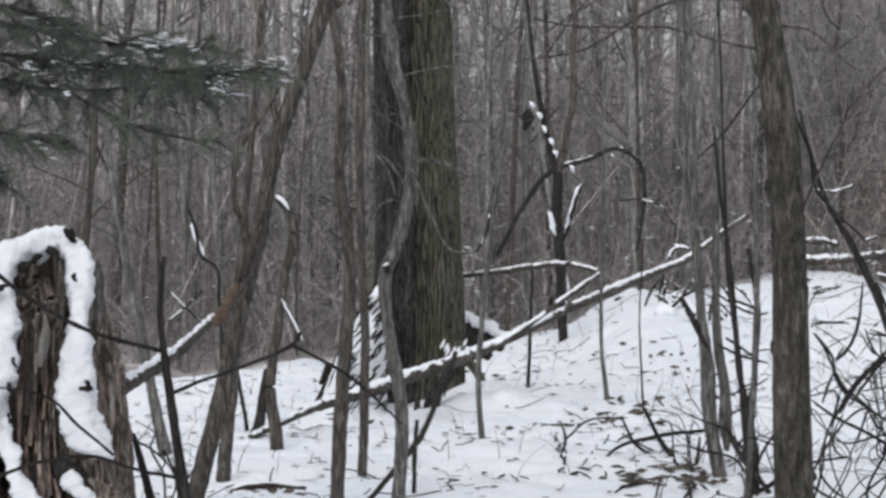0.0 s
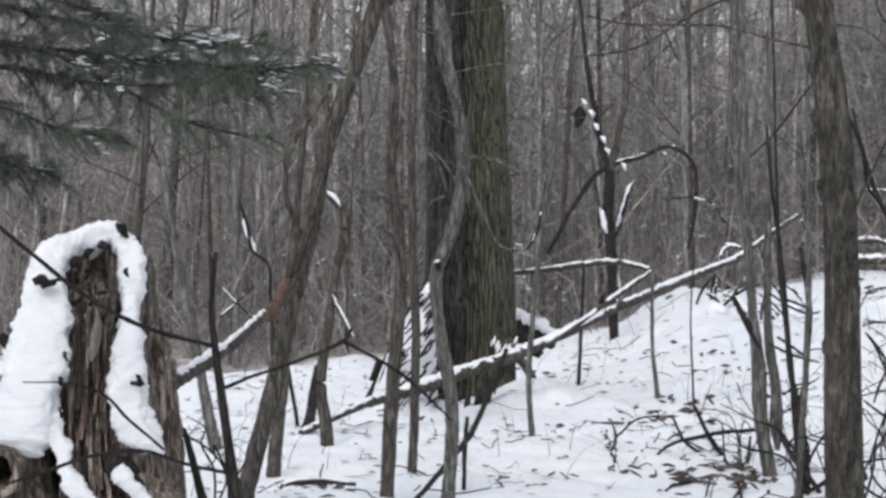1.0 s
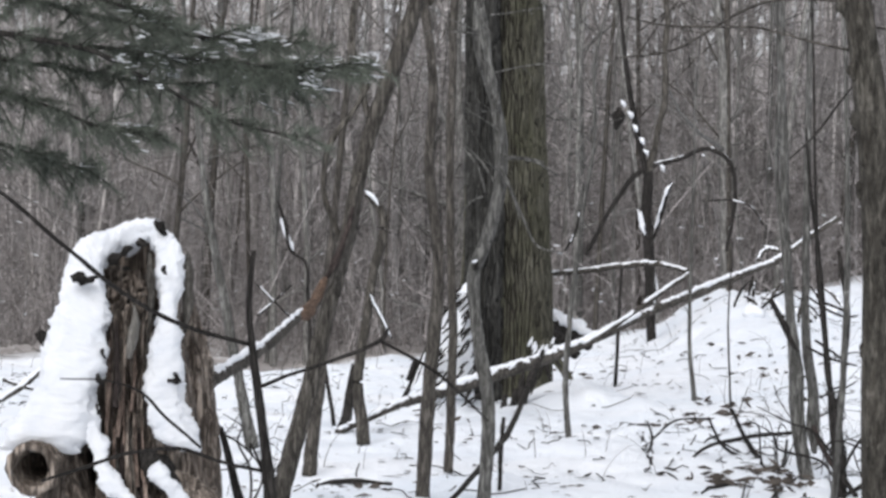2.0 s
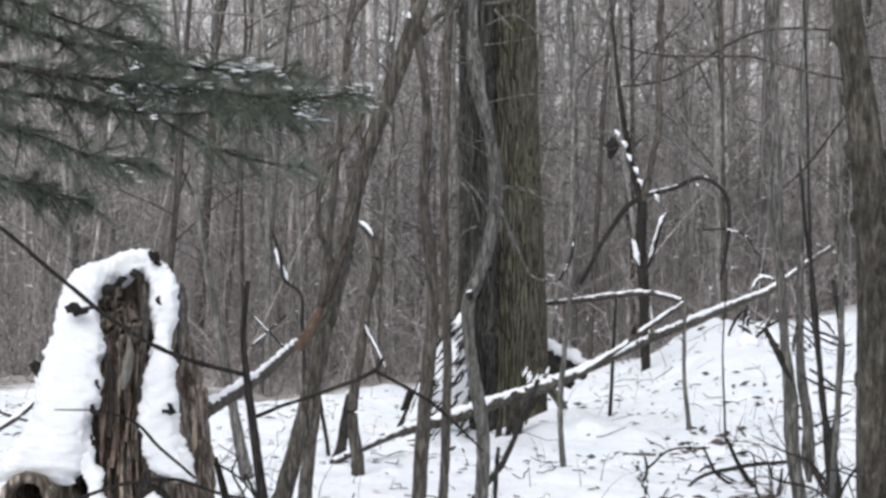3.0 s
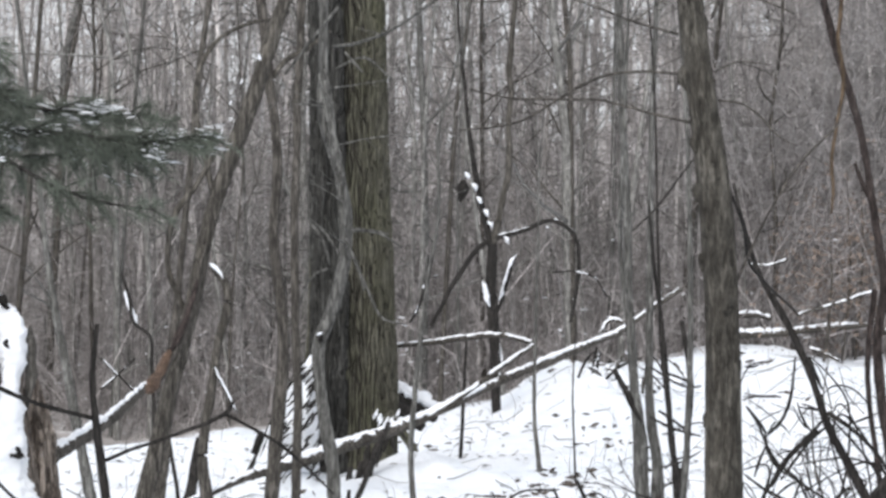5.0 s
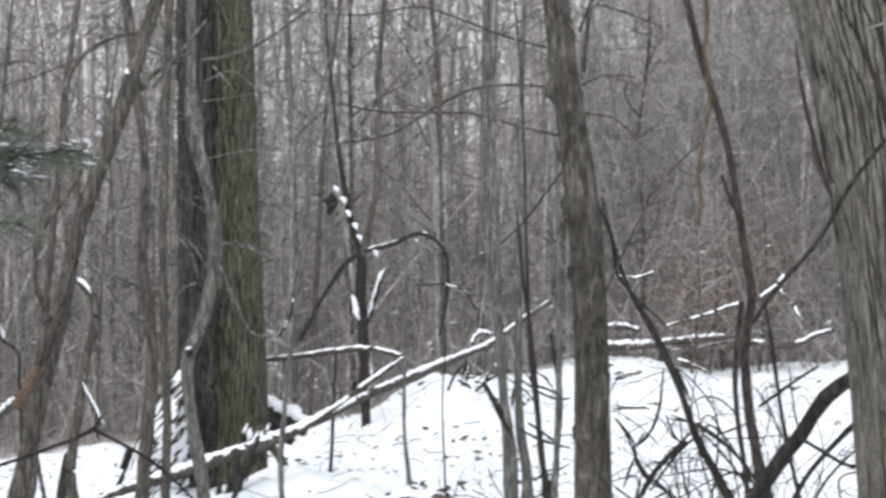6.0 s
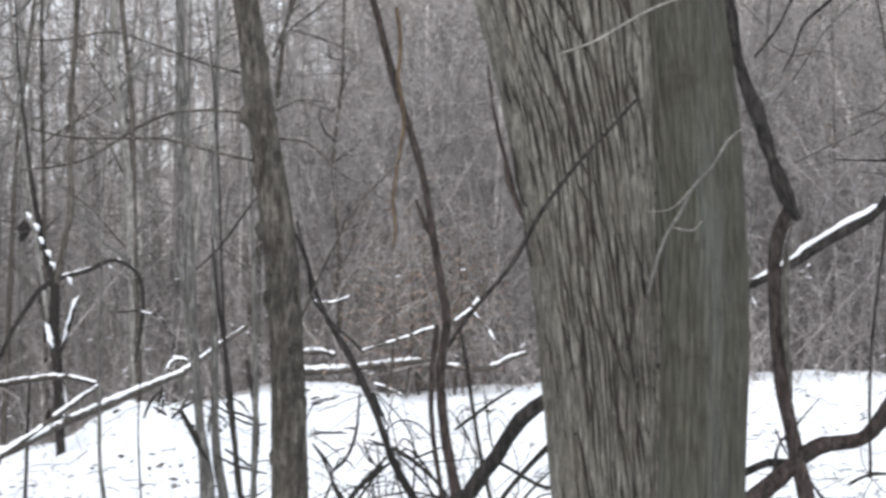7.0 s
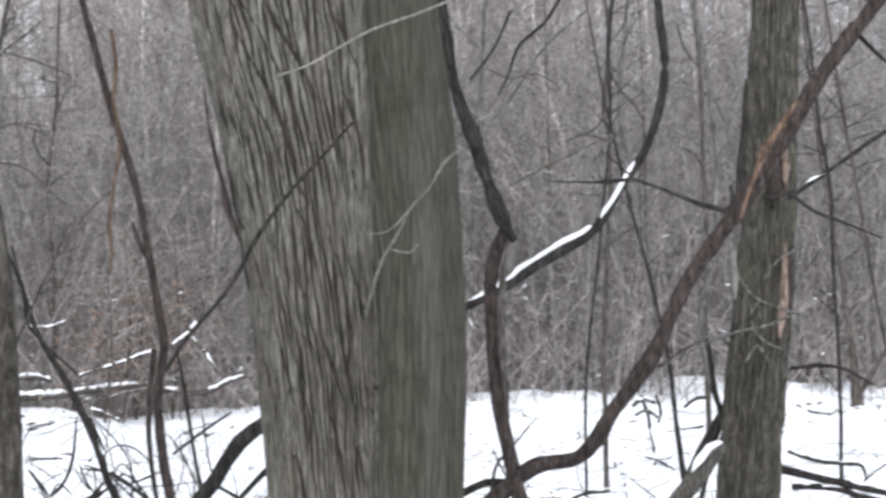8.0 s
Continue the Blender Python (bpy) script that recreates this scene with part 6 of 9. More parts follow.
snow_log_63 = thing("snow_log", "thin fallen trunk under snow in the thicket", "log", (6.57, 36.21, 0.95), group="fallen trunks in the thicket")
limb(snow_log_63, "log", BARK_BROWN, [(6.57, 36.21, 1.40, 0.0375), (7.22, 36.08, 1.40, 0.0375), (7.36, 36.06, 1.48, 0.0343), (7.65, 36.00, 1.58, 0.0281)])
snow_on(snow_log_63, [(6.57, 36.21, 1.40, 0.0375), (7.22, 36.08, 1.40, 0.0375), (7.36, 36.06, 1.48, 0.0343), (7.65, 36.00, 1.58, 0.0281)], 0.85, 0.75, 0.1, 63)

snowy_twig_64 = thing("snowy_twig", "snowy bent twigs in the thicket", "twig", (6.53, 35.40, 0.92))
limb(snowy_twig_64, "stem", BARK_BROWN, [(6.53, 35.40, 1.97, 0.0183), (6.78, 35.36, 2.17, 0.0244), (6.89, 35.33, 2.32, 0.0275), (6.96, 35.32, 2.54, 0.0244)])
snow_on(snowy_twig_64, [(6.53, 35.40, 1.97, 0.0183), (6.78, 35.36, 2.17, 0.0244), (6.89, 35.33, 2.32, 0.0275), (6.96, 35.32, 2.54, 0.0244)], 1, 0.5, 0.25, 64)
limb(snowy_twig_64, "stem", BARK_BROWN, [(6.78, 35.36, 2.10, 0.0183), (6.96, 35.32, 1.88, 0.0214), (7.10, 35.29, 1.63, 0.0153)])
snow_on(snowy_twig_64, [(6.78, 35.36, 2.10, 0.0183), (6.96, 35.32, 1.88, 0.0214), (7.10, 35.29, 1.63, 0.0153)], 1, 0.5, 0.25, 64)
limb(snowy_twig_64, "stem", BARK_BROWN, [(4.70, 35.69, 2.25, 0.0183), (5.06, 35.64, 2.25, 0.0183), (5.24, 35.62, 2.32, 0.0153)])
snow_on(snowy_twig_64, [(4.70, 35.69, 2.25, 0.0183), (5.06, 35.64, 2.25, 0.0183), (5.24, 35.62, 2.32, 0.0153)], 1, 0.5, 0.25, 64)
limb(snowy_twig_64, "stem", BARK_BROWN, [(5.35, 35.60, 1.60, 0.0183), (5.71, 35.54, 1.71, 0.0214), (6.00, 35.50, 1.80, 0.0183)])
snow_on(snowy_twig_64, [(5.35, 35.60, 1.60, 0.0183), (5.71, 35.54, 1.71, 0.0214), (6.00, 35.50, 1.80, 0.0183)], 1, 0.5, 0.25, 64)
limb(snowy_twig_64, "stem", BARK_BROWN, [(6.00, 35.50, 1.80, 0.0183), (6.21, 35.46, 1.89, 0.0214), (6.35, 35.43, 1.92, 0.0183)])
snow_on(snowy_twig_64, [(6.00, 35.50, 1.80, 0.0183), (6.21, 35.46, 1.89, 0.0214), (6.35, 35.43, 1.92, 0.0183)], 1, 0.5, 0.25, 64)
limb(snowy_twig_64, "stem", BARK_BROWN, [(5.49, 35.58, 1.20, 0.0183), (5.74, 35.54, 1.10, 0.0214), (5.89, 35.52, 1.02, 0.0183)])
snow_on(snowy_twig_64, [(5.49, 35.58, 1.20, 0.0183), (5.74, 35.54, 1.10, 0.0214), (5.89, 35.52, 1.02, 0.0183)], 1, 0.5, 0.25, 64)

low_limb_65 = thing("low_limb", "dark low limb lying in the snow", "branch", (2.87, 9.79, -0.01))
limb(low_limb_65, "limb", BARK_DARK, [(2.87, 9.79, 1.08, 0.0156), (2.95, 9.76, 1.12, 0.0156), (3.04, 9.74, 1.11, 0.0190)])

dark_bough_66 = thing("dark_bough", "dark slanting dead stem by the weathered tree", "branch", (6.35, 15.77, -0.01))
limb(dark_bough_66, "stem", BARK_DARK, [(6.35, 15.77, 1.40, 0.0260), (6.27, 15.80, 1.23, 0.0288), (6.15, 15.85, 1.03, 0.0231), (6.07, 15.88, 0.86, 0.0173)])

pale_log_67 = thing("pale_log", "pale broken dead log leaning at the tree's foot", "log", (5.74, 14.40, -0.01))
limb(pale_log_67, "log", PALE_WOOD, [(5.74, 14.40, 1.10, 0.0184), (5.67, 14.42, 1.05, 0.0506), (5.58, 14.46, 0.91, 0.0535), (5.46, 14.51, 0.75, 0.0535)])
snow_on(pale_log_67, [(5.69, 14.31, 1.12, 0.0131), (5.62, 14.34, 1.07, 0.0261), (5.53, 14.37, 0.95, 0.0209)], 0.9, 0.75, 0, 67)

thin_sapling_68 = thing("thin_sapling", "thin dark sapling standing in the snow field", "sapling", (7.20, 18.66, -0.08))
limb(thin_sapling_68, "trunk", BARK_DARK, [(7.20, 18.66, -0.08, 0.0274), (7.13, 18.69, 0.71, 0.0244), (7.09, 18.70, 1.11, 0.0190), (7.04, 18.72, 1.59, 0.0163), (6.93, 18.76, 2.16, 0.0136), (6.86, 18.79, 2.48, 0.0122), (6.65, 18.86, 3.46, 0.0092), (6.51, 18.94, 4.43, 0.0031)])
side_twigs(thin_sapling_68, [(7.20, 18.66, -0.08, 0.0274), (7.13, 18.69, 0.71, 0.0244), (7.09, 18.70, 1.11, 0.0190), (7.04, 18.72, 1.59, 0.0163), (6.93, 18.76, 2.16, 0.0136), (6.86, 18.79, 2.48, 0.0122), (6.65, 18.86, 3.46, 0.0092), (6.51, 18.94, 4.43, 0.0031)], 12, 0.5, 69, BARK_DARK, 0.15, 1, 0.5)

thin_sapling_70 = thing("thin_sapling", "slim grey stem at the weathered tree", "sapling", (8.81, 22.32, 0.20))
limb(thin_sapling_70, "trunk", BARK_GREY, [(8.81, 22.32, 1.31, 0.0261), (8.71, 22.36, 1.80, 0.0261), (8.79, 22.33, 2.42, 0.0212), (8.87, 22.30, 3.24, 0.0228), (8.80, 22.33, 4.07, 0.0228), (8.70, 22.37, 4.71, 0.0195), (8.47, 22.46, 6.19, 0.0147), (8.30, 22.55, 7.67, 0.0049)])
side_twigs(thin_sapling_70, [(8.81, 22.32, 1.31, 0.0261), (8.71, 22.36, 1.80, 0.0261), (8.79, 22.33, 2.42, 0.0212), (8.87, 22.30, 3.24, 0.0228), (8.80, 22.33, 4.07, 0.0228), (8.70, 22.37, 4.71, 0.0195), (8.47, 22.46, 6.19, 0.0147), (8.30, 22.55, 7.67, 0.0049)], 16, 0.6, 71, BARK_GREY, 0.15, 1, 0.5)
limb(right_tree_17, "stem", BARK_DARK, [(5.96, 14.52, 3.14, 0.0107), (5.94, 14.53, 2.86, 0.0213), (5.92, 14.54, 2.57, 0.0240), (5.90, 14.55, 2.38, 0.0133)])
limb(right_tree_17, "peeled_strip", RED_WOOD, [(6.16, 14.50, 2.22, 0.0080), (6.16, 14.50, 2.03, 0.0187), (6.14, 14.51, 1.81, 0.0214), (6.12, 14.51, 1.69, 0.0080)])
limb(right_tree_17, "peeled_strip", PALE_TWIG, [(5.88, 14.56, 2.18, 0.0080), (5.88, 14.56, 2.04, 0.0160), (5.88, 14.56, 1.91, 0.0067)])
limb(right_tree_17, "peeled_strip", RED_WOOD, [(6.263, 14.660, 2.889, 0.0060), (6.230, 14.615, 2.772, 0.0200), (6.214, 14.600, 2.643, 0.0240), (6.215, 14.600, 2.531, 0.0060)], rough=0.4)
limb(right_tree_17, "peeled_strip", BARK_RED, [(6.186, 14.660, 2.856, 0.0080), (6.146, 14.590, 2.706, 0.0280), (6.147, 14.585, 2.546, 0.0240), (6.130, 14.600, 2.435, 0.0060)], rough=0.4)
limb(right_tree_17, "peeled_strip", BARK_RED, [(6.235, 14.620, 2.197, 0.0060), (6.227, 14.610, 2.037, 0.0160), (6.213, 14.620, 1.862, 0.0120), (6.193, 14.630, 1.719, 0.0040)], rough=0.4)
limb(right_tree_17, "twig_stub", BARK_DARK, [(6.096, 14.630, 2.501, 0.0120), (6.096, 14.550, 2.473, 0.0160), (6.152, 14.520, 2.491, 0.0120), (6.219, 14.500, 2.508, 0.0080)], rough=0.4)
limb(curved_limb_14, "bare_wood", TORN, [(3.699, 9.120, 2.015, 0.0040), (3.741, 9.090, 2.152, 0.0110), (3.779, 9.060, 2.268, 0.0130), (3.832, 9.040, 2.362, 0.0120), (3.894, 9.020, 2.448, 0.0040)], "paler reddish bare wood", rough=0.3)
limb(right_tree_17, "twig", BARK_GREY, [(6.08, 14.26, 1.81, 0.0079), (5.97, 14.30, 1.76, 0.0092), (5.80, 14.38, 1.72, 0.0079), (5.62, 14.44, 1.65, 0.0066), (5.42, 14.52, 1.54, 0.0053)])
limb(right_tree_17, "twig", BARK_GREY, [(6.05, 14.27, 1.62, 0.0053), (5.94, 14.32, 1.68, 0.0066), (5.88, 14.34, 1.81, 0.0066), (5.93, 14.32, 1.90, 0.0053)])
limb(right_tree_17, "twig", BARK_GREY, [(5.80, 14.37, 2.09, 0.0066), (5.89, 14.34, 1.93, 0.0066), (6.03, 14.28, 1.85, 0.0066), (6.17, 14.22, 1.80, 0.0053)])
limb(right_tree_17, "twig", BARK_GREY, [(5.97, 14.31, 1.56, 0.0053), (5.91, 14.33, 1.65, 0.0066), (5.85, 14.35, 1.56, 0.0053)])
limb(right_tree_17, "twig", BARK_GREY, [(5.95, 14.31, 2.00, 0.0053), (6.00, 14.29, 2.09, 0.0066), (6.12, 14.24, 2.18, 0.0053)])
limb(right_tree_17, "twig", PALE_WOOD, [(6.04, 14.39, 1.72, 0.0053), (5.97, 14.41, 1.50, 0.0079), (5.90, 14.44, 1.24, 0.0066)])

bare_bough_72 = thing("bare_bough", "dark bough with a little snow beyond the red limb", "branch", (4.71, 11.04, -0.01))
limb(bare_bough_72, "bough", BARK_DARK, [(4.71, 11.04, 2.24, 0.0102), (4.81, 10.99, 2.31, 0.0102), (4.94, 10.93, 2.41, 0.0102), (5.10, 10.86, 2.52, 0.0112)])
snow_on(bare_bough_72, [(4.77, 10.99, 2.30, 0.0081), (4.85, 10.96, 2.34, 0.0081)], 0.9, 0.75, 0, 72)
limb(bare_bough_72, "bough", BARK_DARK, [(4.73, 11.03, 2.25, 0.0081), (4.81, 10.99, 2.18, 0.0081), (4.88, 10.96, 2.15, 0.0071), (5.07, 10.88, 2.06, 0.0041)])
limb(bare_bough_72, "bough", BARK_DARK, [(4.22, 9.29, 2.76, 0.0121), (4.27, 9.27, 2.69, 0.0087), (4.34, 9.23, 2.61, 0.0069)])

thin_sapling_73 = thing("thin_sapling", "slim dark stem with hanging twigs", "sapling", (8.15, 18.26, -0.03))
limb(thin_sapling_73, "trunk", BARK_DARK, [(8.15, 18.26, 0.69, 0.0163), (8.15, 18.26, 1.57, 0.0136), (8.13, 18.27, 2.25, 0.0136), (8.12, 18.28, 2.81, 0.0149), (8.06, 18.30, 3.26, 0.0136), (8.03, 18.32, 3.66, 0.0122), (7.99, 18.34, 4.07, 0.0122), (7.93, 18.36, 4.56, 0.0092), (7.83, 18.26, 5.06, 0.0031)])
side_twigs(thin_sapling_73, [(8.15, 18.26, 0.69, 0.0163), (8.15, 18.26, 1.57, 0.0136), (8.13, 18.27, 2.25, 0.0136), (8.12, 18.28, 2.81, 0.0149), (8.06, 18.30, 3.26, 0.0136), (8.03, 18.32, 3.66, 0.0122), (7.99, 18.34, 4.07, 0.0122), (7.93, 18.36, 4.56, 0.0092), (7.83, 18.26, 5.06, 0.0031)], 24, 0.5, 74, BARK_DARK, 0.15, 1, 0.5)

thin_sapling_75 = thing("thin_sapling", "slim grey stem with bare twigs", "sapling", (9.32, 19.93, 0.08))
limb(thin_sapling_75, "trunk", BARK_BROWN, [(9.32, 19.93, 1.57, 0.0149), (9.22, 19.98, 2.19, 0.0134), (9.13, 20.01, 2.85, 0.0149), (9.04, 20.06, 3.51, 0.0149), (8.96, 20.09, 4.14, 0.0119), (8.85, 20.14, 5.13, 0.0090), (8.73, 20.24, 6.12, 0.0030)])
side_twigs(thin_sapling_75, [(9.32, 19.93, 1.57, 0.0149), (9.22, 19.98, 2.19, 0.0134), (9.13, 20.01, 2.85, 0.0149), (9.04, 20.06, 3.51, 0.0149), (8.96, 20.09, 4.14, 0.0119), (8.85, 20.14, 5.13, 0.0090), (8.73, 20.24, 6.12, 0.0030)], 24, 0.6, 76, BARK_DARK, 0.15, 1, 0.5)

forked_tree_77 = thing("forked_tree", "short forked trunk standing on the snow field", "tree", (14.57, 32.10, 1.03))
limb(forked_tree_77, "trunk", BARK_BROWN, [(14.57, 32.10, 1.03, 0.0879), (14.55, 32.11, 1.34, 0.0658), (14.53, 32.12, 1.76, 0.0419), (14.48, 32.14, 2.18, 0.0299), (14.16, 32.28, 4.66, 0.0224), (13.99, 32.41, 7.13, 0.0075)])
limb(forked_tree_77, "branch", BARK_BROWN, [(13.85, 30.50, 1.21, 0.0398), (14.01, 30.43, 1.47, 0.0341), (14.20, 30.34, 1.80, 0.0227)])

fallen_branch_78 = thing("fallen_branch", "dark fallen branch lying on the snow", "branch", (6.83, 16.11, 0.01), group="fallen branches on the snow")
limb(fallen_branch_78, "branch", BARK_DARK, [(6.83, 16.11, 1.01, 0.0134), (6.98, 16.05, 0.95, 0.0148), (7.14, 15.98, 0.93, 0.0134), (7.25, 15.93, 0.91, 0.0119), (7.27, 15.92, 0.83, 0.0089)])
snow_on(fallen_branch_78, [(6.83, 16.11, 1.01, 0.0134), (6.98, 16.05, 0.95, 0.0148), (7.14, 15.98, 0.93, 0.0134), (7.25, 15.93, 0.91, 0.0119), (7.27, 15.92, 0.83, 0.0089)], 0.6, 0.75, 0.35, 78)

fallen_branch_79 = thing("fallen_branch", "dark fallen branch lying on the snow", "branch", (6.79, 16.13, 0.01), group="fallen branches on the snow")
limb(fallen_branch_79, "branch", BARK_DARK, [(6.79, 16.13, 0.90, 0.0267), (7.01, 16.04, 0.84, 0.0297), (7.26, 15.92, 0.78, 0.0267), (7.48, 15.82, 0.72, 0.0238)])
snow_on(fallen_branch_79, [(6.79, 16.13, 0.90, 0.0267), (7.01, 16.04, 0.84, 0.0297), (7.26, 15.92, 0.78, 0.0267), (7.48, 15.82, 0.72, 0.0238)], 0.6, 0.75, 0.35, 79)

fallen_branch_80 = thing("fallen_branch", "dark fallen branch lying on the snow", "branch", (6.85, 16.10, 0.01), group="fallen branches on the snow")
limb(fallen_branch_80, "branch", BARK_DARK, [(6.85, 16.10, 0.79, 0.0208), (7.10, 15.99, 0.77, 0.0208), (7.38, 15.87, 0.69, 0.0178)])
snow_on(fallen_branch_80, [(6.85, 16.10, 0.79, 0.0208), (7.10, 15.99, 0.77, 0.0208), (7.38, 15.87, 0.69, 0.0178)], 0.6, 0.75, 0.35, 80)

fallen_branch_81 = thing("fallen_branch", "dark fallen branch lying on the snow", "branch", (5.80, 16.51, 0.01), group="fallen branches on the snow")
limb(fallen_branch_81, "branch", BARK_DARK, [(5.80, 16.51, 0.78, 0.0148), (5.64, 16.57, 0.76, 0.0134), (5.54, 16.60, 0.71, 0.0119)])
snow_on(fallen_branch_81, [(5.80, 16.51, 0.78, 0.0148), (5.64, 16.57, 0.76, 0.0134), (5.54, 16.60, 0.71, 0.0119)], 0.6, 0.75, 0.35, 81)

thin_sapling_82 = thing("thin_sapling", "thin upright stem in the snow field", "sapling", (6.15, 17.98, -0.00))
limb(thin_sapling_82, "trunk", BARK_DARK, [(6.15, 17.98, 0.68, 0.0116), (6.17, 17.97, 1.60, 0.0103), (6.26, 17.94, 2.32, 0.0103), (6.32, 17.92, 2.90, 0.0103), (6.35, 17.91, 3.28, 0.0129), (6.35, 17.91, 3.75, 0.0155), (6.38, 17.90, 4.05, 0.0155), (6.43, 17.88, 4.55, 0.0116), (6.46, 17.95, 5.05, 0.0039)])
side_twigs(thin_sapling_82, [(6.15, 17.98, 0.68, 0.0116), (6.17, 17.97, 1.60, 0.0103), (6.26, 17.94, 2.32, 0.0103), (6.32, 17.92, 2.90, 0.0103), (6.35, 17.91, 3.28, 0.0129), (6.35, 17.91, 3.75, 0.0155), (6.38, 17.90, 4.05, 0.0155), (6.43, 17.88, 4.55, 0.0116), (6.46, 17.95, 5.05, 0.0039)], 16, 0.5, 83, BARK_DARK, 0.15, 1, 0.5)

thin_sapling_84 = thing("thin_sapling", "grey crooked sapling with fine twigs", "sapling", (8.38, 22.49, 0.19))
limb(thin_sapling_84, "trunk", BARK_GREY, [(8.38, 22.49, 1.32, 0.0163), (8.35, 22.50, 2.00, 0.0147), (8.24, 22.54, 3.02, 0.0147), (8.09, 22.60, 3.75, 0.0163), (8.15, 22.57, 4.43, 0.0130), (8.23, 22.54, 5.43, 0.0098), (8.30, 22.58, 6.42, 0.0033)])
side_twigs(thin_sapling_84, [(8.38, 22.49, 1.32, 0.0163), (8.35, 22.50, 2.00, 0.0147), (8.24, 22.54, 3.02, 0.0147), (8.09, 22.60, 3.75, 0.0163), (8.15, 22.57, 4.43, 0.0130), (8.23, 22.54, 5.43, 0.0098), (8.30, 22.58, 6.42, 0.0033)], 26, 0.7, 85, BARK_GREY, 0.15, 1, 0.5)

near_twig_86 = thing("near_twig", "pale thin twigs before the twin-stemmed tree", "twig", (2.07, 6.90, 0.03))
limb(near_twig_86, "twig", PALE_TWIG, [(2.069, 7.0, 2.096, 0.002), (2.051, 7.03, 2.085, 0.003), (2.01, 7.13, 1.998, 0.0036), (1.99, 7.2, 1.966, 0.004), (1.977, 7.3, 1.903, 0.0043), (1.959, 7.42, 1.824, 0.0046), (1.96, 7.55, 1.736, 0.005), (1.967, 7.66, 1.667, 0.006)])
limb(near_twig_86, "twig", PALE_TWIG, [(1.967, 7.37, 1.855, 0.003), (2.007, 7.3, 1.842, 0.003), (2.018, 7.25, 1.865, 0.0018)])
limb(near_twig_86, "twig", PALE_TWIG, [(1.908, 7.4, 1.898, 0.0015), (1.945, 7.3, 1.899, 0.002), (1.99, 7.21, 1.96, 0.003)])
limb(near_twig_86, "twig", PALE_TWIG, [(1.549, 6.9, 2.27, 0.002), (1.63, 6.9, 2.299, 0.0026), (1.735, 6.9, 2.358, 0.0032), (1.802, 6.9, 2.393, 0.0034), (1.916, 6.9, 2.433, 0.0038), (2.2, 6.9, 2.56, 0.0045)])
limb(near_twig_86, "branch", BARK_DARK, [(1.80, 7.07, 2.18, 0.0043), (1.73, 7.09, 2.10, 0.0056), (1.64, 7.11, 2.00, 0.0062), (1.54, 7.14, 1.86, 0.0068), (1.47, 7.15, 1.74, 0.0068), (1.36, 7.17, 1.61, 0.0062), (1.31, 7.18, 1.53, 0.0050)])

near_twig_87 = thing("near_twig", "dark bare twigs reaching from above", "twig", (3.36, 9.95, -0.01))
limb(near_twig_87, "twig", BARK_DARK, [(3.36, 9.95, 2.96, 0.0071), (3.28, 9.97, 2.83, 0.0071), (3.18, 10.01, 2.73, 0.0062), (3.15, 10.02, 2.64, 0.0045), (3.11, 10.03, 2.56, 0.0036)])
limb(near_twig_87, "twig", BARK_DARK, [(3.16, 10.01, 2.88, 0.0053), (3.09, 10.04, 2.72, 0.0053), (3.01, 10.06, 2.62, 0.0053)])
limb(near_twig_87, "twig", BARK_GREY, [(3.43, 9.93, 2.87, 0.0045), (3.29, 9.97, 2.75, 0.0045), (3.15, 10.02, 2.54, 0.0045), (3.04, 10.05, 2.41, 0.0036), (2.92, 10.09, 2.28, 0.0027)])

snow_stick_88 = thing("snow_stick", "snow-covered dead sticks in the brush", "stick", (-3.95, 20.63, -0.02))
limb(snow_stick_88, "stick", BARK_BROWN, [(-3.95, 20.63, 0.29, 0.0178), (-3.71, 20.67, 0.46, 0.0232), (-3.50, 20.71, 0.67, 0.0160)])
snow_on(snow_stick_88, [(-3.95, 20.63, 0.29, 0.0178), (-3.71, 20.67, 0.46, 0.0232), (-3.50, 20.71, 0.67, 0.0160)], 1, 0.75, 0, 88)
limb(snow_stick_88, "stick", BARK_BROWN, [(-3.91, 20.63, 0.46, 0.0143), (-3.75, 20.66, 0.41, 0.0160), (-3.58, 20.69, 0.37, 0.0125)])
snow_on(snow_stick_88, [(-3.91, 20.63, 0.46, 0.0143), (-3.75, 20.66, 0.41, 0.0160), (-3.58, 20.69, 0.37, 0.0125)], 1, 0.75, 0, 88)

snow_fleck_89 = thing("snow_fleck", "small clots of snow caught on the leaning tree", "snow", (-0.64, 14.84, 0.02), group="snow clots on bark")
limb(snow_fleck_89, "clot", SNOW, [(-0.64, 14.84, 2.90, 0.0038), (-0.64, 14.84, 2.88, 0.0088), (-0.63, 14.84, 2.87, 0.0038)], rough=0.3)
limb(snow_fleck_89, "clot", SNOW, [(-0.73, 14.83, 2.77, 0.0025), (-0.73, 14.83, 2.75, 0.0050), (-0.74, 14.83, 2.74, 0.0025)], rough=0.3)
limb(snow_fleck_89, "clot", SNOW, [(-0.78, 14.83, 2.65, 0.0025), (-0.79, 14.83, 2.64, 0.0050), (-0.79, 14.83, 2.62, 0.0025)], rough=0.3)
limb(snow_fleck_89, "clot", SNOW, [(-0.83, 14.83, 2.50, 0.0025), (-0.83, 14.83, 2.48, 0.0050), (-0.84, 14.83, 2.47, 0.0025)], rough=0.3)

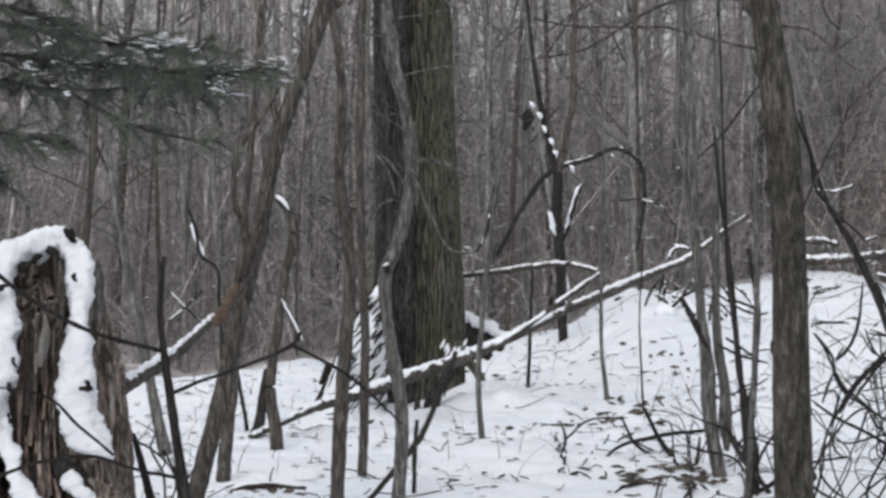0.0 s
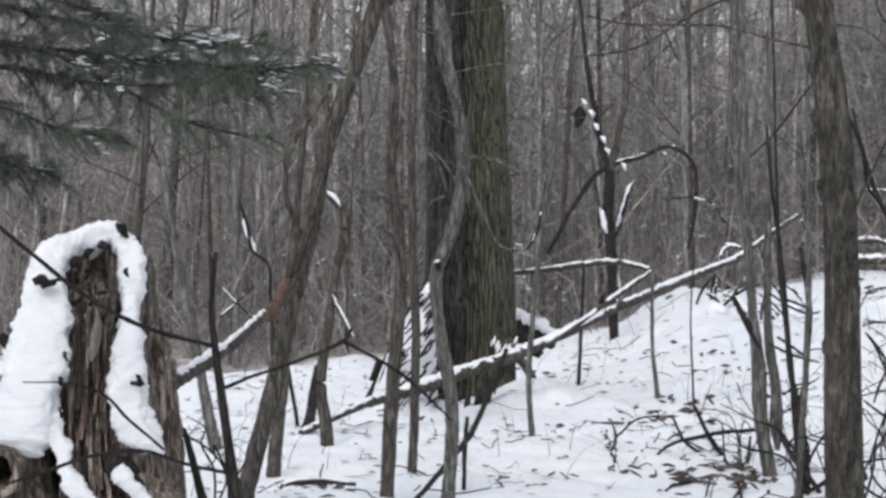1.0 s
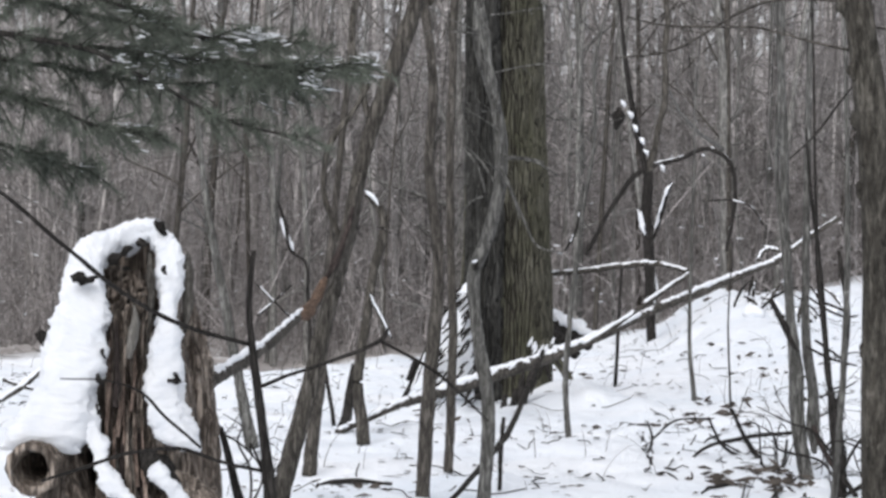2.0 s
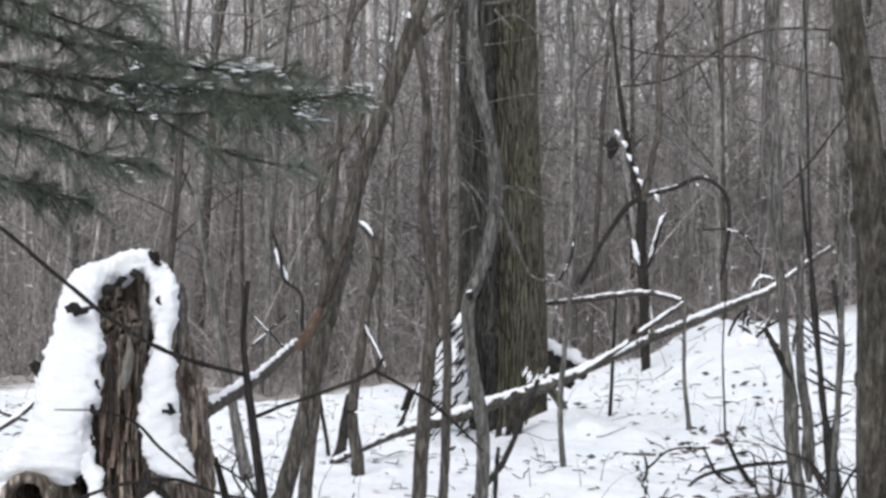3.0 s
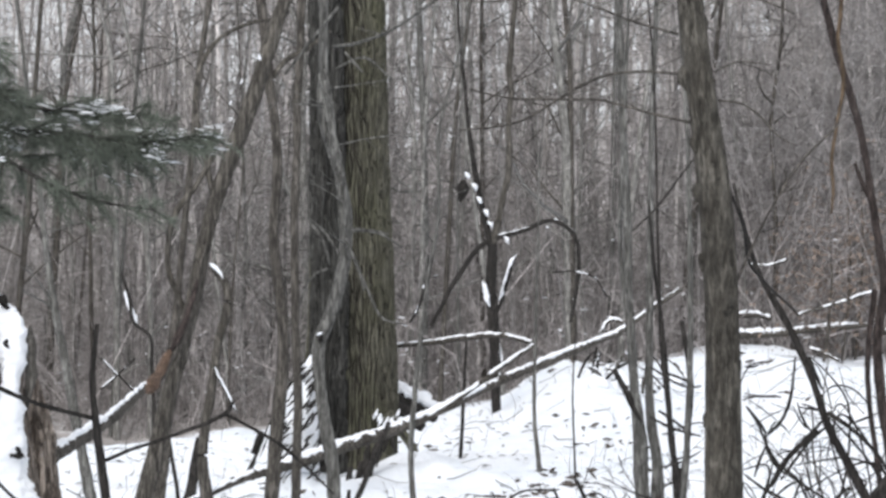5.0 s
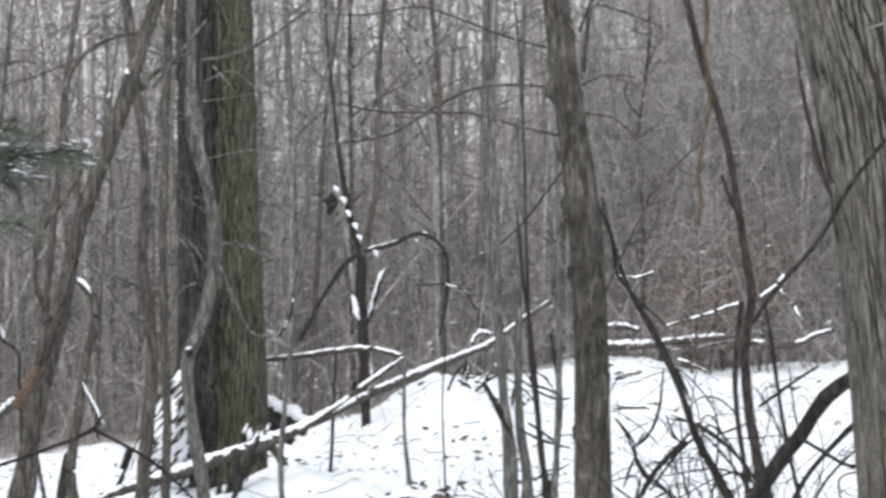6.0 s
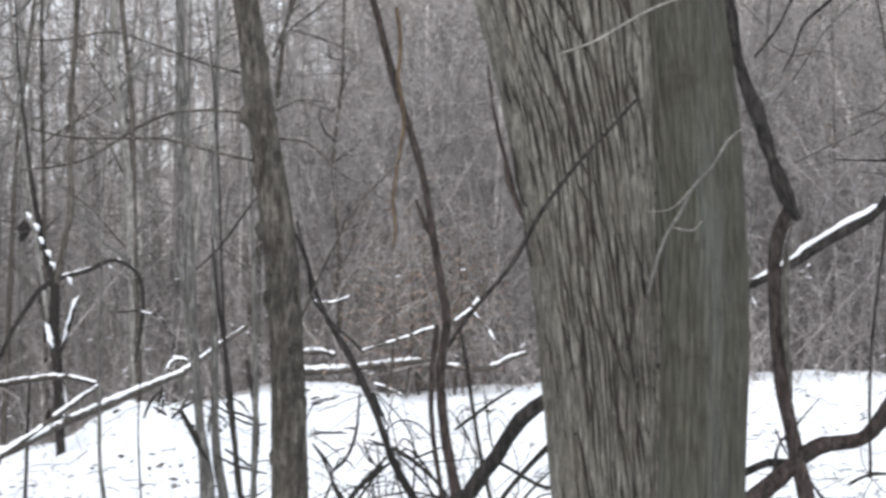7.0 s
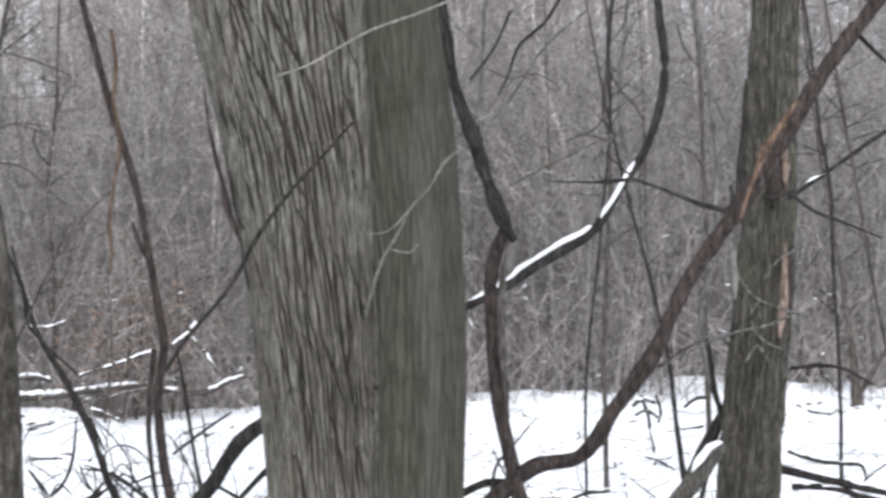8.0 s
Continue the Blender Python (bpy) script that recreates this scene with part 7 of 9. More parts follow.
bark_vine_90 = thing("bark_vine", "pale vine strands winding up the crooked tree", "vine", (-0.33, 15.20, 0.01))
limb(bark_vine_90, "strand", BARK_GREY, [(-0.33, 15.20, 2.83, 0.0064), (-0.31, 15.20, 2.74, 0.0090), (-0.29, 15.20, 2.65, 0.0103), (-0.27, 15.20, 2.56, 0.0103), (-0.24, 15.20, 2.42, 0.0090), (-0.21, 15.20, 2.31, 0.0090), (-0.18, 15.20, 2.26, 0.0064)])
limb(bark_vine_90, "strand", BARK_GREY, [(-0.31, 15.20, 2.76, 0.0077), (-0.27, 15.20, 2.70, 0.0090), (-0.24, 15.20, 2.66, 0.0052)])
limb(bark_vine_90, "strand", BARK_GREY, [(-0.37, 15.20, 2.02, 0.0077), (-0.31, 15.20, 1.94, 0.0090), (-0.27, 15.20, 1.85, 0.0077), (-0.26, 15.20, 1.79, 0.0052)])
limb(bark_vine_90, "strand", BARK_GREY, [(-0.18, 15.20, 2.00, 0.0064), (-0.11, 15.20, 1.99, 0.0077), (-0.02, 15.20, 1.98, 0.0077), (0.06, 15.20, 1.96, 0.0039)])
limb(bark_vine_90, "strand", BARK_GREY, [(-0.18, 15.20, 1.93, 0.0077), (-0.12, 15.20, 1.81, 0.0077), (-0.07, 15.20, 1.65, 0.0052)])
limb(bark_vine_90, "strand", BARK_GREY, [(-0.40, 15.19, 1.66, 0.0064), (-0.34, 15.20, 1.74, 0.0077), (-0.27, 15.20, 1.77, 0.0064)])
limb(bark_vine_90, "strand", BARK_GREY, [(-0.19, 15.20, 2.95, 0.0064), (-0.12, 15.20, 2.87, 0.0077), (-0.09, 15.20, 2.84, 0.0039)])

fallen_twig_91 = thing("fallen_twig", "dark dead branch lying on the snow", "twig", (0.30, 17.53, 0.01), group="twigs on the snow")
limb(fallen_twig_91, "stem", BARK_DARK, [(0.30, 17.53, 0.02, 0.0038), (0.44, 18.62, 0.01, 0.0073), (0.60, 19.07, 0.02, 0.0064), (0.78, 19.66, 0.04, 0.0033)], rough=0.15)

fallen_twig_92 = thing("fallen_twig", "dark dead branch lying on the snow", "twig", (0.78, 19.66, 0.03), group="twigs on the snow")
limb(fallen_twig_92, "stem", BARK_DARK, [(0.78, 19.66, 0.04, 0.0043), (0.88, 21.71, 0.06, 0.0073), (0.95, 23.01, 0.09, 0.0031)], rough=0.15)

fallen_twig_93 = thing("fallen_twig", "dark dead branch lying on the snow", "twig", (0.87, 21.46, 0.05), group="twigs on the snow")
limb(fallen_twig_93, "stem", BARK_DARK, [(0.87, 21.46, 0.05, 0.0039), (0.88, 20.06, 0.05, 0.0067), (0.85, 18.66, 0.01, 0.0084), (0.88, 18.46, 0.01, 0.0037)], rough=0.15)

fallen_twig_94 = thing("fallen_twig", "dark dead branch lying on the snow", "twig", (0.86, 18.76, 0.01), group="twigs on the snow")
limb(fallen_twig_94, "stem", BARK_DARK, [(0.86, 18.76, 0.02, 0.0041), (0.94, 18.46, 0.01, 0.0062), (0.97, 18.10, 0.00, 0.0030)], rough=0.15)

fallen_twig_95 = thing("fallen_twig", "dark dead branch lying on the snow", "twig", (0.44, 18.62, -0.00), group="twigs on the snow")
limb(fallen_twig_95, "stem", BARK_DARK, [(0.44, 18.62, 0.01, 0.0034), (0.48, 18.02, 0.01, 0.0050), (0.52, 17.52, 0.01, 0.0024)], rough=0.15)

fallen_twig_96 = thing("fallen_twig", "dark dead branch lying on the snow", "twig", (0.88, 18.46, 0.00), group="twigs on the snow")
limb(fallen_twig_96, "stem", BARK_DARK, [(0.88, 18.46, 0.01, 0.0034), (1.08, 20.15, 0.04, 0.0068), (1.21, 20.99, 0.04, 0.0071), (1.32, 21.99, 0.08, 0.0030)], rough=0.15)

fallen_twig_97 = thing("fallen_twig", "dark dead branch lying on the snow", "twig", (0.81, 22.77, 0.06), group="twigs on the snow")
limb(fallen_twig_97, "stem", BARK_DARK, [(0.81, 22.77, 0.07, 0.0041), (0.84, 21.86, 0.06, 0.0061), (0.86, 21.16, 0.05, 0.0036)], rough=0.15)

fallen_twig_98 = thing("fallen_twig", "dark dead branch lying on the snow", "twig", (0.36, 20.98, 0.06), group="twigs on the snow")
limb(fallen_twig_98, "stem", BARK_DARK, [(0.36, 20.98, 0.06, 0.0031), (0.47, 20.12, 0.06, 0.0056), (0.62, 19.62, 0.04, 0.0033)], rough=0.15)

fallen_twig_99 = thing("fallen_twig", "dark dead branch lying on the snow", "twig", (0.06, 19.93, 0.05), group="twigs on the snow")
limb(fallen_twig_99, "stem", BARK_DARK, [(0.06, 19.93, 0.05, 0.0036), (0.17, 19.98, 0.06, 0.0067), (0.27, 20.08, 0.06, 0.0027)], rough=0.15)

fallen_twig_100 = thing("fallen_twig", "dark dead branch lying on the snow", "twig", (-0.91, 18.51, 0.02), group="twigs on the snow")
limb(fallen_twig_100, "stem", BARK_DARK, [(-0.91, 18.51, 0.03, 0.0034), (-0.69, 18.62, 0.03, 0.0063), (-0.38, 17.98, 0.01, 0.0030)], rough=0.15)

fallen_twig_101 = thing("fallen_twig", "dark dead branch lying on the snow", "twig", (0.00, 17.98, 0.01), group="twigs on the snow")
limb(fallen_twig_101, "stem", BARK_DARK, [(0.00, 17.98, 0.01, 0.0039), (0.04, 17.48, 0.02, 0.0078), (0.07, 17.18, 0.02, 0.0029)], rough=0.15)

fallen_twig_102 = thing("fallen_twig", "dark dead branch lying on the snow", "twig", (1.26, 20.79, 0.03), group="twigs on the snow")
limb(fallen_twig_102, "stem", BARK_DARK, [(1.26, 20.79, 0.03, 0.0038), (1.46, 21.58, 0.07, 0.0097), (1.66, 21.82, 0.09, 0.0110), (1.84, 21.95, 0.09, 0.0123), (2.04, 22.19, 0.11, 0.0060)], rough=0.15)

fallen_twig_103 = thing("fallen_twig", "dark dead branch lying on the snow", "twig", (1.64, 23.12, 0.12), group="twigs on the snow")
limb(fallen_twig_103, "stem", BARK_DARK, [(1.64, 23.12, 0.13, 0.0068), (1.64, 21.37, 0.06, 0.0132), (1.59, 19.11, 0.04, 0.0107), (1.61, 18.11, 0.00, 0.0067)], rough=0.15)

fallen_twig_104 = thing("fallen_twig", "dark dead branch lying on the snow", "twig", (1.36, 22.44, 0.09), group="twigs on the snow")
limb(fallen_twig_104, "stem", BARK_DARK, [(1.36, 22.44, 0.10, 0.0041), (1.41, 21.38, 0.06, 0.0072), (1.55, 20.37, 0.02, 0.0080), (1.58, 19.82, 0.03, 0.0040)], rough=0.15)

fallen_twig_105 = thing("fallen_twig", "dark dead branch lying on the snow", "twig", (1.58, 19.82, 0.03), group="twigs on the snow")
limb(fallen_twig_105, "stem", BARK_DARK, [(1.58, 19.82, 0.03, 0.0058), (1.40, 18.13, 0.00, 0.0081), (1.31, 17.23, -0.04, 0.0052)], rough=0.15)

fallen_twig_106 = thing("fallen_twig", "dark dead branch lying on the snow", "twig", (1.08, 17.50, -0.03), group="twigs on the snow")
limb(fallen_twig_106, "stem", BARK_DARK, [(1.08, 17.50, -0.02, 0.0064), (1.18, 17.84, -0.01, 0.0120), (1.31, 17.98, -0.00, 0.0111), (1.43, 17.87, -0.01, 0.0048)], rough=0.15)

fallen_twig_107 = thing("fallen_twig", "dark dead branch lying on the snow", "twig", (1.98, 21.54, 0.06), group="twigs on the snow")
limb(fallen_twig_107, "stem", BARK_DARK, [(1.98, 21.54, 0.07, 0.0079), (1.73, 19.15, 0.03, 0.0129), (1.59, 18.11, 0.00, 0.0143), (1.52, 17.11, -0.03, 0.0081)], rough=0.15)

fallen_twig_108 = thing("fallen_twig", "dark dead branch lying on the snow", "twig", (1.44, 16.92, -0.04), group="twigs on the snow")
limb(fallen_twig_108, "stem", BARK_DARK, [(1.44, 16.92, -0.03, 0.0074), (1.67, 18.10, 0.00, 0.0102), (1.77, 18.40, 0.02, 0.0043)], rough=0.15)

fallen_twig_109 = thing("fallen_twig", "dark dead branch lying on the snow", "twig", (1.57, 18.66, 0.02), group="twigs on the snow")
limb(fallen_twig_109, "stem", BARK_DARK, [(1.57, 18.66, 0.03, 0.0041), (1.68, 18.81, 0.03, 0.0074), (1.76, 18.70, 0.02, 0.0032)], rough=0.15)

fallen_twig_110 = thing("fallen_twig", "dark dead branch lying on the snow", "twig", (2.45, 31.03, 0.50), group="twigs on the snow")
limb(fallen_twig_110, "stem", BARK_DARK, [(2.45, 31.03, 0.50, 0.0034), (2.32, 27.63, 0.33, 0.0062), (2.16, 24.49, 0.22, 0.0055), (1.89, 21.20, 0.05, 0.0029)], rough=0.15)

fallen_twig_111 = thing("fallen_twig", "dark dead branch lying on the snow", "twig", (2.72, 27.70, 0.38), group="twigs on the snow")
limb(fallen_twig_111, "stem", BARK_DARK, [(2.72, 27.70, 0.39, 0.0041), (2.67, 26.60, 0.32, 0.0060), (2.51, 24.80, 0.25, 0.0025)], rough=0.15)

fallen_twig_112 = thing("fallen_twig", "dark dead branch lying on the snow", "twig", (-0.74, 29.72, -0.00), group="twigs on the snow")
limb(fallen_twig_112, "stem", BARK_DARK, [(-0.74, 29.72, 0.00, 0.0054), (-0.58, 25.12, 0.03, 0.0084), (-0.44, 21.88, 0.02, 0.0037)], rough=0.15)

fallen_twig_113 = thing("fallen_twig", "dark dead branch lying on the snow", "twig", (-0.23, 23.58, 0.03), group="twigs on the snow")
limb(fallen_twig_113, "stem", BARK_DARK, [(-0.23, 23.58, 0.04, 0.0077), (-0.21, 19.98, 0.05, 0.0112), (-0.18, 17.23, 0.01, 0.0058)], rough=0.15)

bare_shrub_114 = thing("bare_shrub", "tangle of dark crooked shrub stems beside the mottled tree", "shrub", (1.59, 12.70, -0.04))
limb(bare_shrub_114, "stem", BARK_DARK, [(1.59, 12.70, -0.04, 0.0063), (1.68, 12.69, 0.35, 0.0056), (1.72, 12.68, 0.50, 0.0065), (1.74, 12.68, 0.67, 0.0059), (1.79, 12.67, 0.76, 0.0065), (1.83, 12.67, 0.84, 0.0070), (1.90, 12.66, 0.93, 0.0082), (1.96, 12.65, 0.99, 0.0082), (2.03, 12.64, 1.07, 0.0042)], rough=0.15)
limb(bare_shrub_114, "stem", BARK_DARK, [(1.68, 12.69, 1.12, 0.0034), (1.73, 12.68, 1.05, 0.0065), (1.78, 12.68, 0.94, 0.0070), (1.83, 12.67, 0.86, 0.0070), (1.91, 12.66, 0.80, 0.0065), (1.96, 12.65, 0.70, 0.0065), (2.02, 12.64, 0.65, 0.0035)], rough=0.15)
limb(bare_shrub_114, "stem", BARK_DARK, [(1.68, 12.69, 0.81, 0.0050), (1.76, 12.68, 0.75, 0.0076), (1.86, 12.66, 0.70, 0.0082), (2.00, 12.64, 0.62, 0.0082), (2.18, 12.61, 0.51, 0.0049)], rough=0.15)
limb(bare_shrub_114, "stem", BARK_DARK, [(1.90, 12.66, 1.35, 0.0038), (1.89, 12.66, 1.25, 0.0059), (1.87, 12.66, 1.12, 0.0070), (1.82, 12.67, 1.03, 0.0070), (1.78, 12.68, 0.99, 0.0035)], rough=0.15)
limb(bare_shrub_114, "stem", BARK_DARK, [(1.68, 12.69, 1.30, 0.0046), (1.71, 12.69, 1.30, 0.0059), (1.74, 12.68, 1.31, 0.0021)], rough=0.15)
limb(bare_shrub_114, "stem", BARK_DARK, [(1.67, 12.69, 1.18, 0.0023), (1.73, 12.68, 1.17, 0.0041), (1.81, 12.67, 1.17, 0.0025)], rough=0.15)
limb(bare_shrub_114, "stem", BARK_DARK, [(1.68, 12.69, 1.16, 0.0019), (1.78, 12.68, 1.09, 0.0029), (1.83, 12.67, 1.05, 0.0018)], rough=0.15)
limb(bare_shrub_114, "stem", BARK_DARK, [(1.91, 12.66, 1.14, 0.0034), (1.95, 12.65, 1.04, 0.0059), (1.99, 12.64, 0.99, 0.0025)], rough=0.15)
limb(bare_shrub_114, "stem", BARK_DARK, [(1.96, 12.65, 1.35, 0.0053), (1.99, 12.64, 1.27, 0.0082), (2.02, 12.64, 1.20, 0.0056)], rough=0.15)
limb(bare_shrub_114, "stem", BARK_DARK, [(1.78, 12.68, 0.96, 0.0046), (1.74, 12.68, 0.86, 0.0070), (1.72, 12.68, 0.80, 0.0035)], rough=0.15)
limb(bare_shrub_114, "stem", BARK_DARK, [(1.81, 12.67, 0.75, 0.0034), (1.77, 12.68, 0.66, 0.0053), (1.78, 12.68, 0.58, 0.0070), (1.81, 12.67, 0.56, 0.0035)], rough=0.15)
limb(bare_shrub_114, "stem", BARK_DARK, [(1.94, 12.65, 0.97, 0.0027), (1.97, 12.65, 0.79, 0.0035), (1.99, 12.64, 0.69, 0.0018)], rough=0.15)
limb(bare_shrub_114, "stem", BARK_DARK, [(1.92, 12.66, 1.12, 0.0034), (1.97, 12.65, 1.11, 0.0059), (2.02, 12.64, 1.10, 0.0042)], rough=0.15)
limb(bare_shrub_114, "stem", BARK_DARK, [(1.78, 12.68, 0.99, 0.0034), (1.81, 12.67, 1.05, 0.0053), (1.86, 12.66, 1.02, 0.0041), (1.88, 12.66, 0.99, 0.0014)], rough=0.15)

bare_shrub_115 = thing("bare_shrub", "crooked dark shrub stems crossing before the snow", "shrub", (3.03, 12.29, -0.05))
limb(bare_shrub_115, "stem", BARK_DARK, [(3.03, 12.29, -0.05, 0.0078), (1.88, 12.46, 0.80, 0.0069), (1.79, 12.47, 0.86, 0.0069), (1.75, 12.48, 0.93, 0.0064), (1.74, 12.48, 1.01, 0.0069), (1.71, 12.48, 1.06, 0.0075), (1.66, 12.49, 1.12, 0.0055)], rough=0.15)
limb(bare_shrub_115, "stem", BARK_DARK, [(1.87, 12.46, 1.31, 0.0030), (1.85, 12.46, 1.18, 0.0052), (1.82, 12.47, 1.08, 0.0058), (1.78, 12.47, 1.03, 0.0069), (1.75, 12.48, 1.01, 0.0042)], rough=0.15)
limb(bare_shrub_115, "stem", BARK_DARK, [(1.64, 12.49, 1.17, 0.0026), (1.75, 12.48, 1.17, 0.0052), (1.81, 12.47, 1.17, 0.0028)], rough=0.15)
limb(bare_shrub_115, "stem", BARK_DARK, [(1.90, 12.46, 1.14, 0.0034), (1.96, 12.45, 1.12, 0.0058), (2.01, 12.44, 1.09, 0.0035)], rough=0.15)
limb(bare_shrub_115, "stem", BARK_DARK, [(1.86, 12.46, 1.13, 0.0026), (1.91, 12.45, 1.04, 0.0046), (1.97, 12.44, 1.01, 0.0024)], rough=0.15)
limb(bare_shrub_115, "stem", BARK_DARK, [(2.02, 12.44, 1.05, 0.0053), (1.95, 12.45, 0.99, 0.0075), (1.88, 12.46, 0.90, 0.0069), (1.81, 12.47, 0.80, 0.0042)], rough=0.15)
limb(bare_shrub_115, "stem", BARK_DARK, [(1.98, 12.44, 1.17, 0.0023), (2.03, 12.43, 1.22, 0.0040), (2.10, 12.42, 1.22, 0.0046), (2.15, 12.42, 1.19, 0.0046), (2.20, 12.41, 1.13, 0.0031)], rough=0.15)
limb(bare_shrub_115, "stem", BARK_DARK, [(2.10, 12.42, 1.05, 0.0034), (2.20, 12.41, 1.09, 0.0058), (2.25, 12.40, 1.11, 0.0028)], rough=0.15)
limb(bare_shrub_115, "stem", BARK_DARK, [(2.10, 12.42, 1.04, 0.0019), (2.25, 12.40, 1.04, 0.0035), (2.42, 12.37, 1.06, 0.0021)], rough=0.15)
limb(bare_shrub_115, "stem", BARK_DARK, [(2.02, 12.44, 1.08, 0.0038), (2.10, 12.42, 1.00, 0.0058), (2.17, 12.41, 0.92, 0.0064), (2.25, 12.40, 0.80, 0.0042)], rough=0.15)
limb(bare_shrub_115, "stem", BARK_DARK, [(1.77, 12.47, 1.33, 0.0026), (1.67, 12.49, 1.31, 0.0046), (1.63, 12.49, 1.23, 0.0021)], rough=0.15)
limb(bare_shrub_115, "stem", BARK_DARK, [(2.06, 12.43, 1.31, 0.0015), (2.10, 12.42, 1.18, 0.0029), (2.17, 12.41, 1.10, 0.0017)], rough=0.15)
limb(bare_shrub_115, "stem", BARK_DARK, [(1.67, 12.49, 1.03, 0.0019), (1.75, 12.48, 1.08, 0.0029), (1.85, 12.46, 1.13, 0.0014)], rough=0.15)
limb(bare_shrub_115, "stem", BARK_DARK, [(2.42, 12.37, 1.36, 0.0030), (2.45, 12.36, 1.13, 0.0046), (2.47, 12.36, 1.05, 0.0024)], rough=0.15)
limb(bare_shrub_115, "stem", BARK_DARK, [(2.27, 12.39, 1.27, 0.0026), (2.35, 12.38, 1.15, 0.0040), (2.38, 12.37, 1.05, 0.0021)], rough=0.15)
limb(bare_shrub_115, "stem", BARK_DARK, [(1.92, 12.45, 0.98, 0.0019), (1.93, 12.45, 0.90, 0.0035), (1.95, 12.45, 0.81, 0.0017)], rough=0.15)
limb(bare_shrub_115, "stem", BARK_DARK, [(1.71, 12.48, 0.85, 0.0023), (1.85, 12.46, 0.93, 0.0029), (1.95, 12.45, 0.90, 0.0014)], rough=0.15)
limb(bare_shrub_115, "stem", BARK_DARK, [(1.85, 12.46, 0.91, 0.0019), (2.00, 12.44, 0.95, 0.0029), (2.10, 12.42, 0.90, 0.0014)], rough=0.15)

fallen_twig_116 = thing("fallen_twig", "dark twigs between the trunks near the ground", "twig", (1.64, 16.72, -0.04), group="twigs on the snow")
limb(fallen_twig_116, "stem", BARK_DARK, [(1.64, 16.72, 1.23, 0.0061), (1.76, 16.71, 1.15, 0.0085), (1.87, 16.70, 1.11, 0.0075), (1.94, 16.69, 1.12, 0.0040)], rough=0.15)
limb(fallen_twig_116, "stem", BARK_DARK, [(1.64, 16.72, 0.93, 0.0055), (1.76, 16.71, 0.87, 0.0094), (1.94, 16.69, 0.82, 0.0051)], rough=0.15)
limb(fallen_twig_116, "stem", BARK_DARK, [(1.45, 16.74, 1.14, 0.0073), (1.55, 16.73, 0.97, 0.0151), (1.59, 16.72, 0.90, 0.0079)], rough=0.15)
limb(fallen_twig_116, "stem", BARK_DARK, [(1.72, 16.71, 0.63, 0.0049), (1.86, 16.70, 0.68, 0.0085), (1.94, 16.69, 0.73, 0.0034)], rough=0.15)

fallen_twig_117 = thing("fallen_twig", "dark dead branch lying on the snow", "twig", (10.18, 28.57, 0.66), group="twigs on the snow")
limb(fallen_twig_117, "stem", BARK_DARK, [(10.18, 28.57, 0.67, 0.0066), (10.24, 27.86, 0.61, 0.0150), (9.93, 26.21, 0.53, 0.0075)], rough=0.15)

fallen_twig_118 = thing("fallen_twig", "dark dead branch lying on the snow", "twig", (10.20, 28.88, 0.68), group="twigs on the snow")
limb(fallen_twig_118, "stem", BARK_DARK, [(10.20, 28.88, 0.69, 0.0089), (9.59, 27.08, 0.54, 0.0113), (9.14, 25.60, 0.46, 0.0091), (8.67, 24.17, 0.33, 0.0052)], rough=0.15)

fallen_twig_119 = thing("fallen_twig", "dark dead branch lying on the snow", "twig", (11.23, 30.53, 0.86), group="twigs on the snow")
limb(fallen_twig_119, "stem", BARK_DARK, [(11.23, 30.53, 0.87, 0.0071), (10.33, 27.93, 0.62, 0.0117), (8.95, 24.34, 0.34, 0.0044)], rough=0.15)

fallen_twig_120 = thing("fallen_twig", "dark dead branch lying on the snow", "twig", (11.29, 30.13, 0.82), group="twigs on the snow")
limb(fallen_twig_120, "stem", BARK_DARK, [(11.29, 30.13, 0.84, 0.0070), (11.59, 30.29, 0.86, 0.0163), (12.09, 30.84, 0.90, 0.0089)], rough=0.15)

fallen_twig_121 = thing("fallen_twig", "dark dead branch lying on the snow", "twig", (10.42, 27.74, 0.60), group="twigs on the snow")
limb(fallen_twig_121, "stem", BARK_DARK, [(10.42, 27.74, 0.61, 0.0054), (10.48, 27.72, 0.62, 0.0100), (10.56, 27.74, 0.62, 0.0050)], rough=0.15)

fallen_twig_122 = thing("fallen_twig", "dark dead branch lying on the snow", "twig", (14.01, 32.81, 1.08), group="twigs on the snow")
limb(fallen_twig_122, "stem", BARK_DARK, [(14.01, 32.81, 1.10, 0.0065), (13.92, 31.98, 1.00, 0.0137), (13.91, 31.44, 0.97, 0.0173), (14.24, 32.01, 1.03, 0.0059)], rough=0.15)

fallen_twig_123 = thing("fallen_twig", "dark dead branch lying on the snow", "twig", (10.26, 27.64, 0.59), group="twigs on the snow")
limb(fallen_twig_123, "stem", BARK_DARK, [(10.26, 27.64, 0.60, 0.0054), (9.88, 26.87, 0.54, 0.0080), (9.71, 26.51, 0.53, 0.0038)], rough=0.15)

snowy_twig_124 = thing("snowy_twig", "tangle of snowy twigs at the thicket's edge", "twig", (10.53, 29.16, 0.70))
limb(snowy_twig_124, "stem", BARK_DARK, [(10.53, 29.16, 1.15, 0.0210), (10.65, 29.11, 1.24, 0.0289), (10.77, 29.07, 1.18, 0.0184)])
snow_on(snowy_twig_124, [(10.53, 29.16, 1.15, 0.0210), (10.65, 29.11, 1.24, 0.0289), (10.77, 29.07, 1.18, 0.0184)], 0.8, 0.5, 0.3, 124)
limb(snowy_twig_124, "stem", BARK_DARK, [(10.62, 29.12, 1.27, 0.0184), (10.70, 29.10, 1.02, 0.0210), (10.70, 29.09, 0.90, 0.0158)])
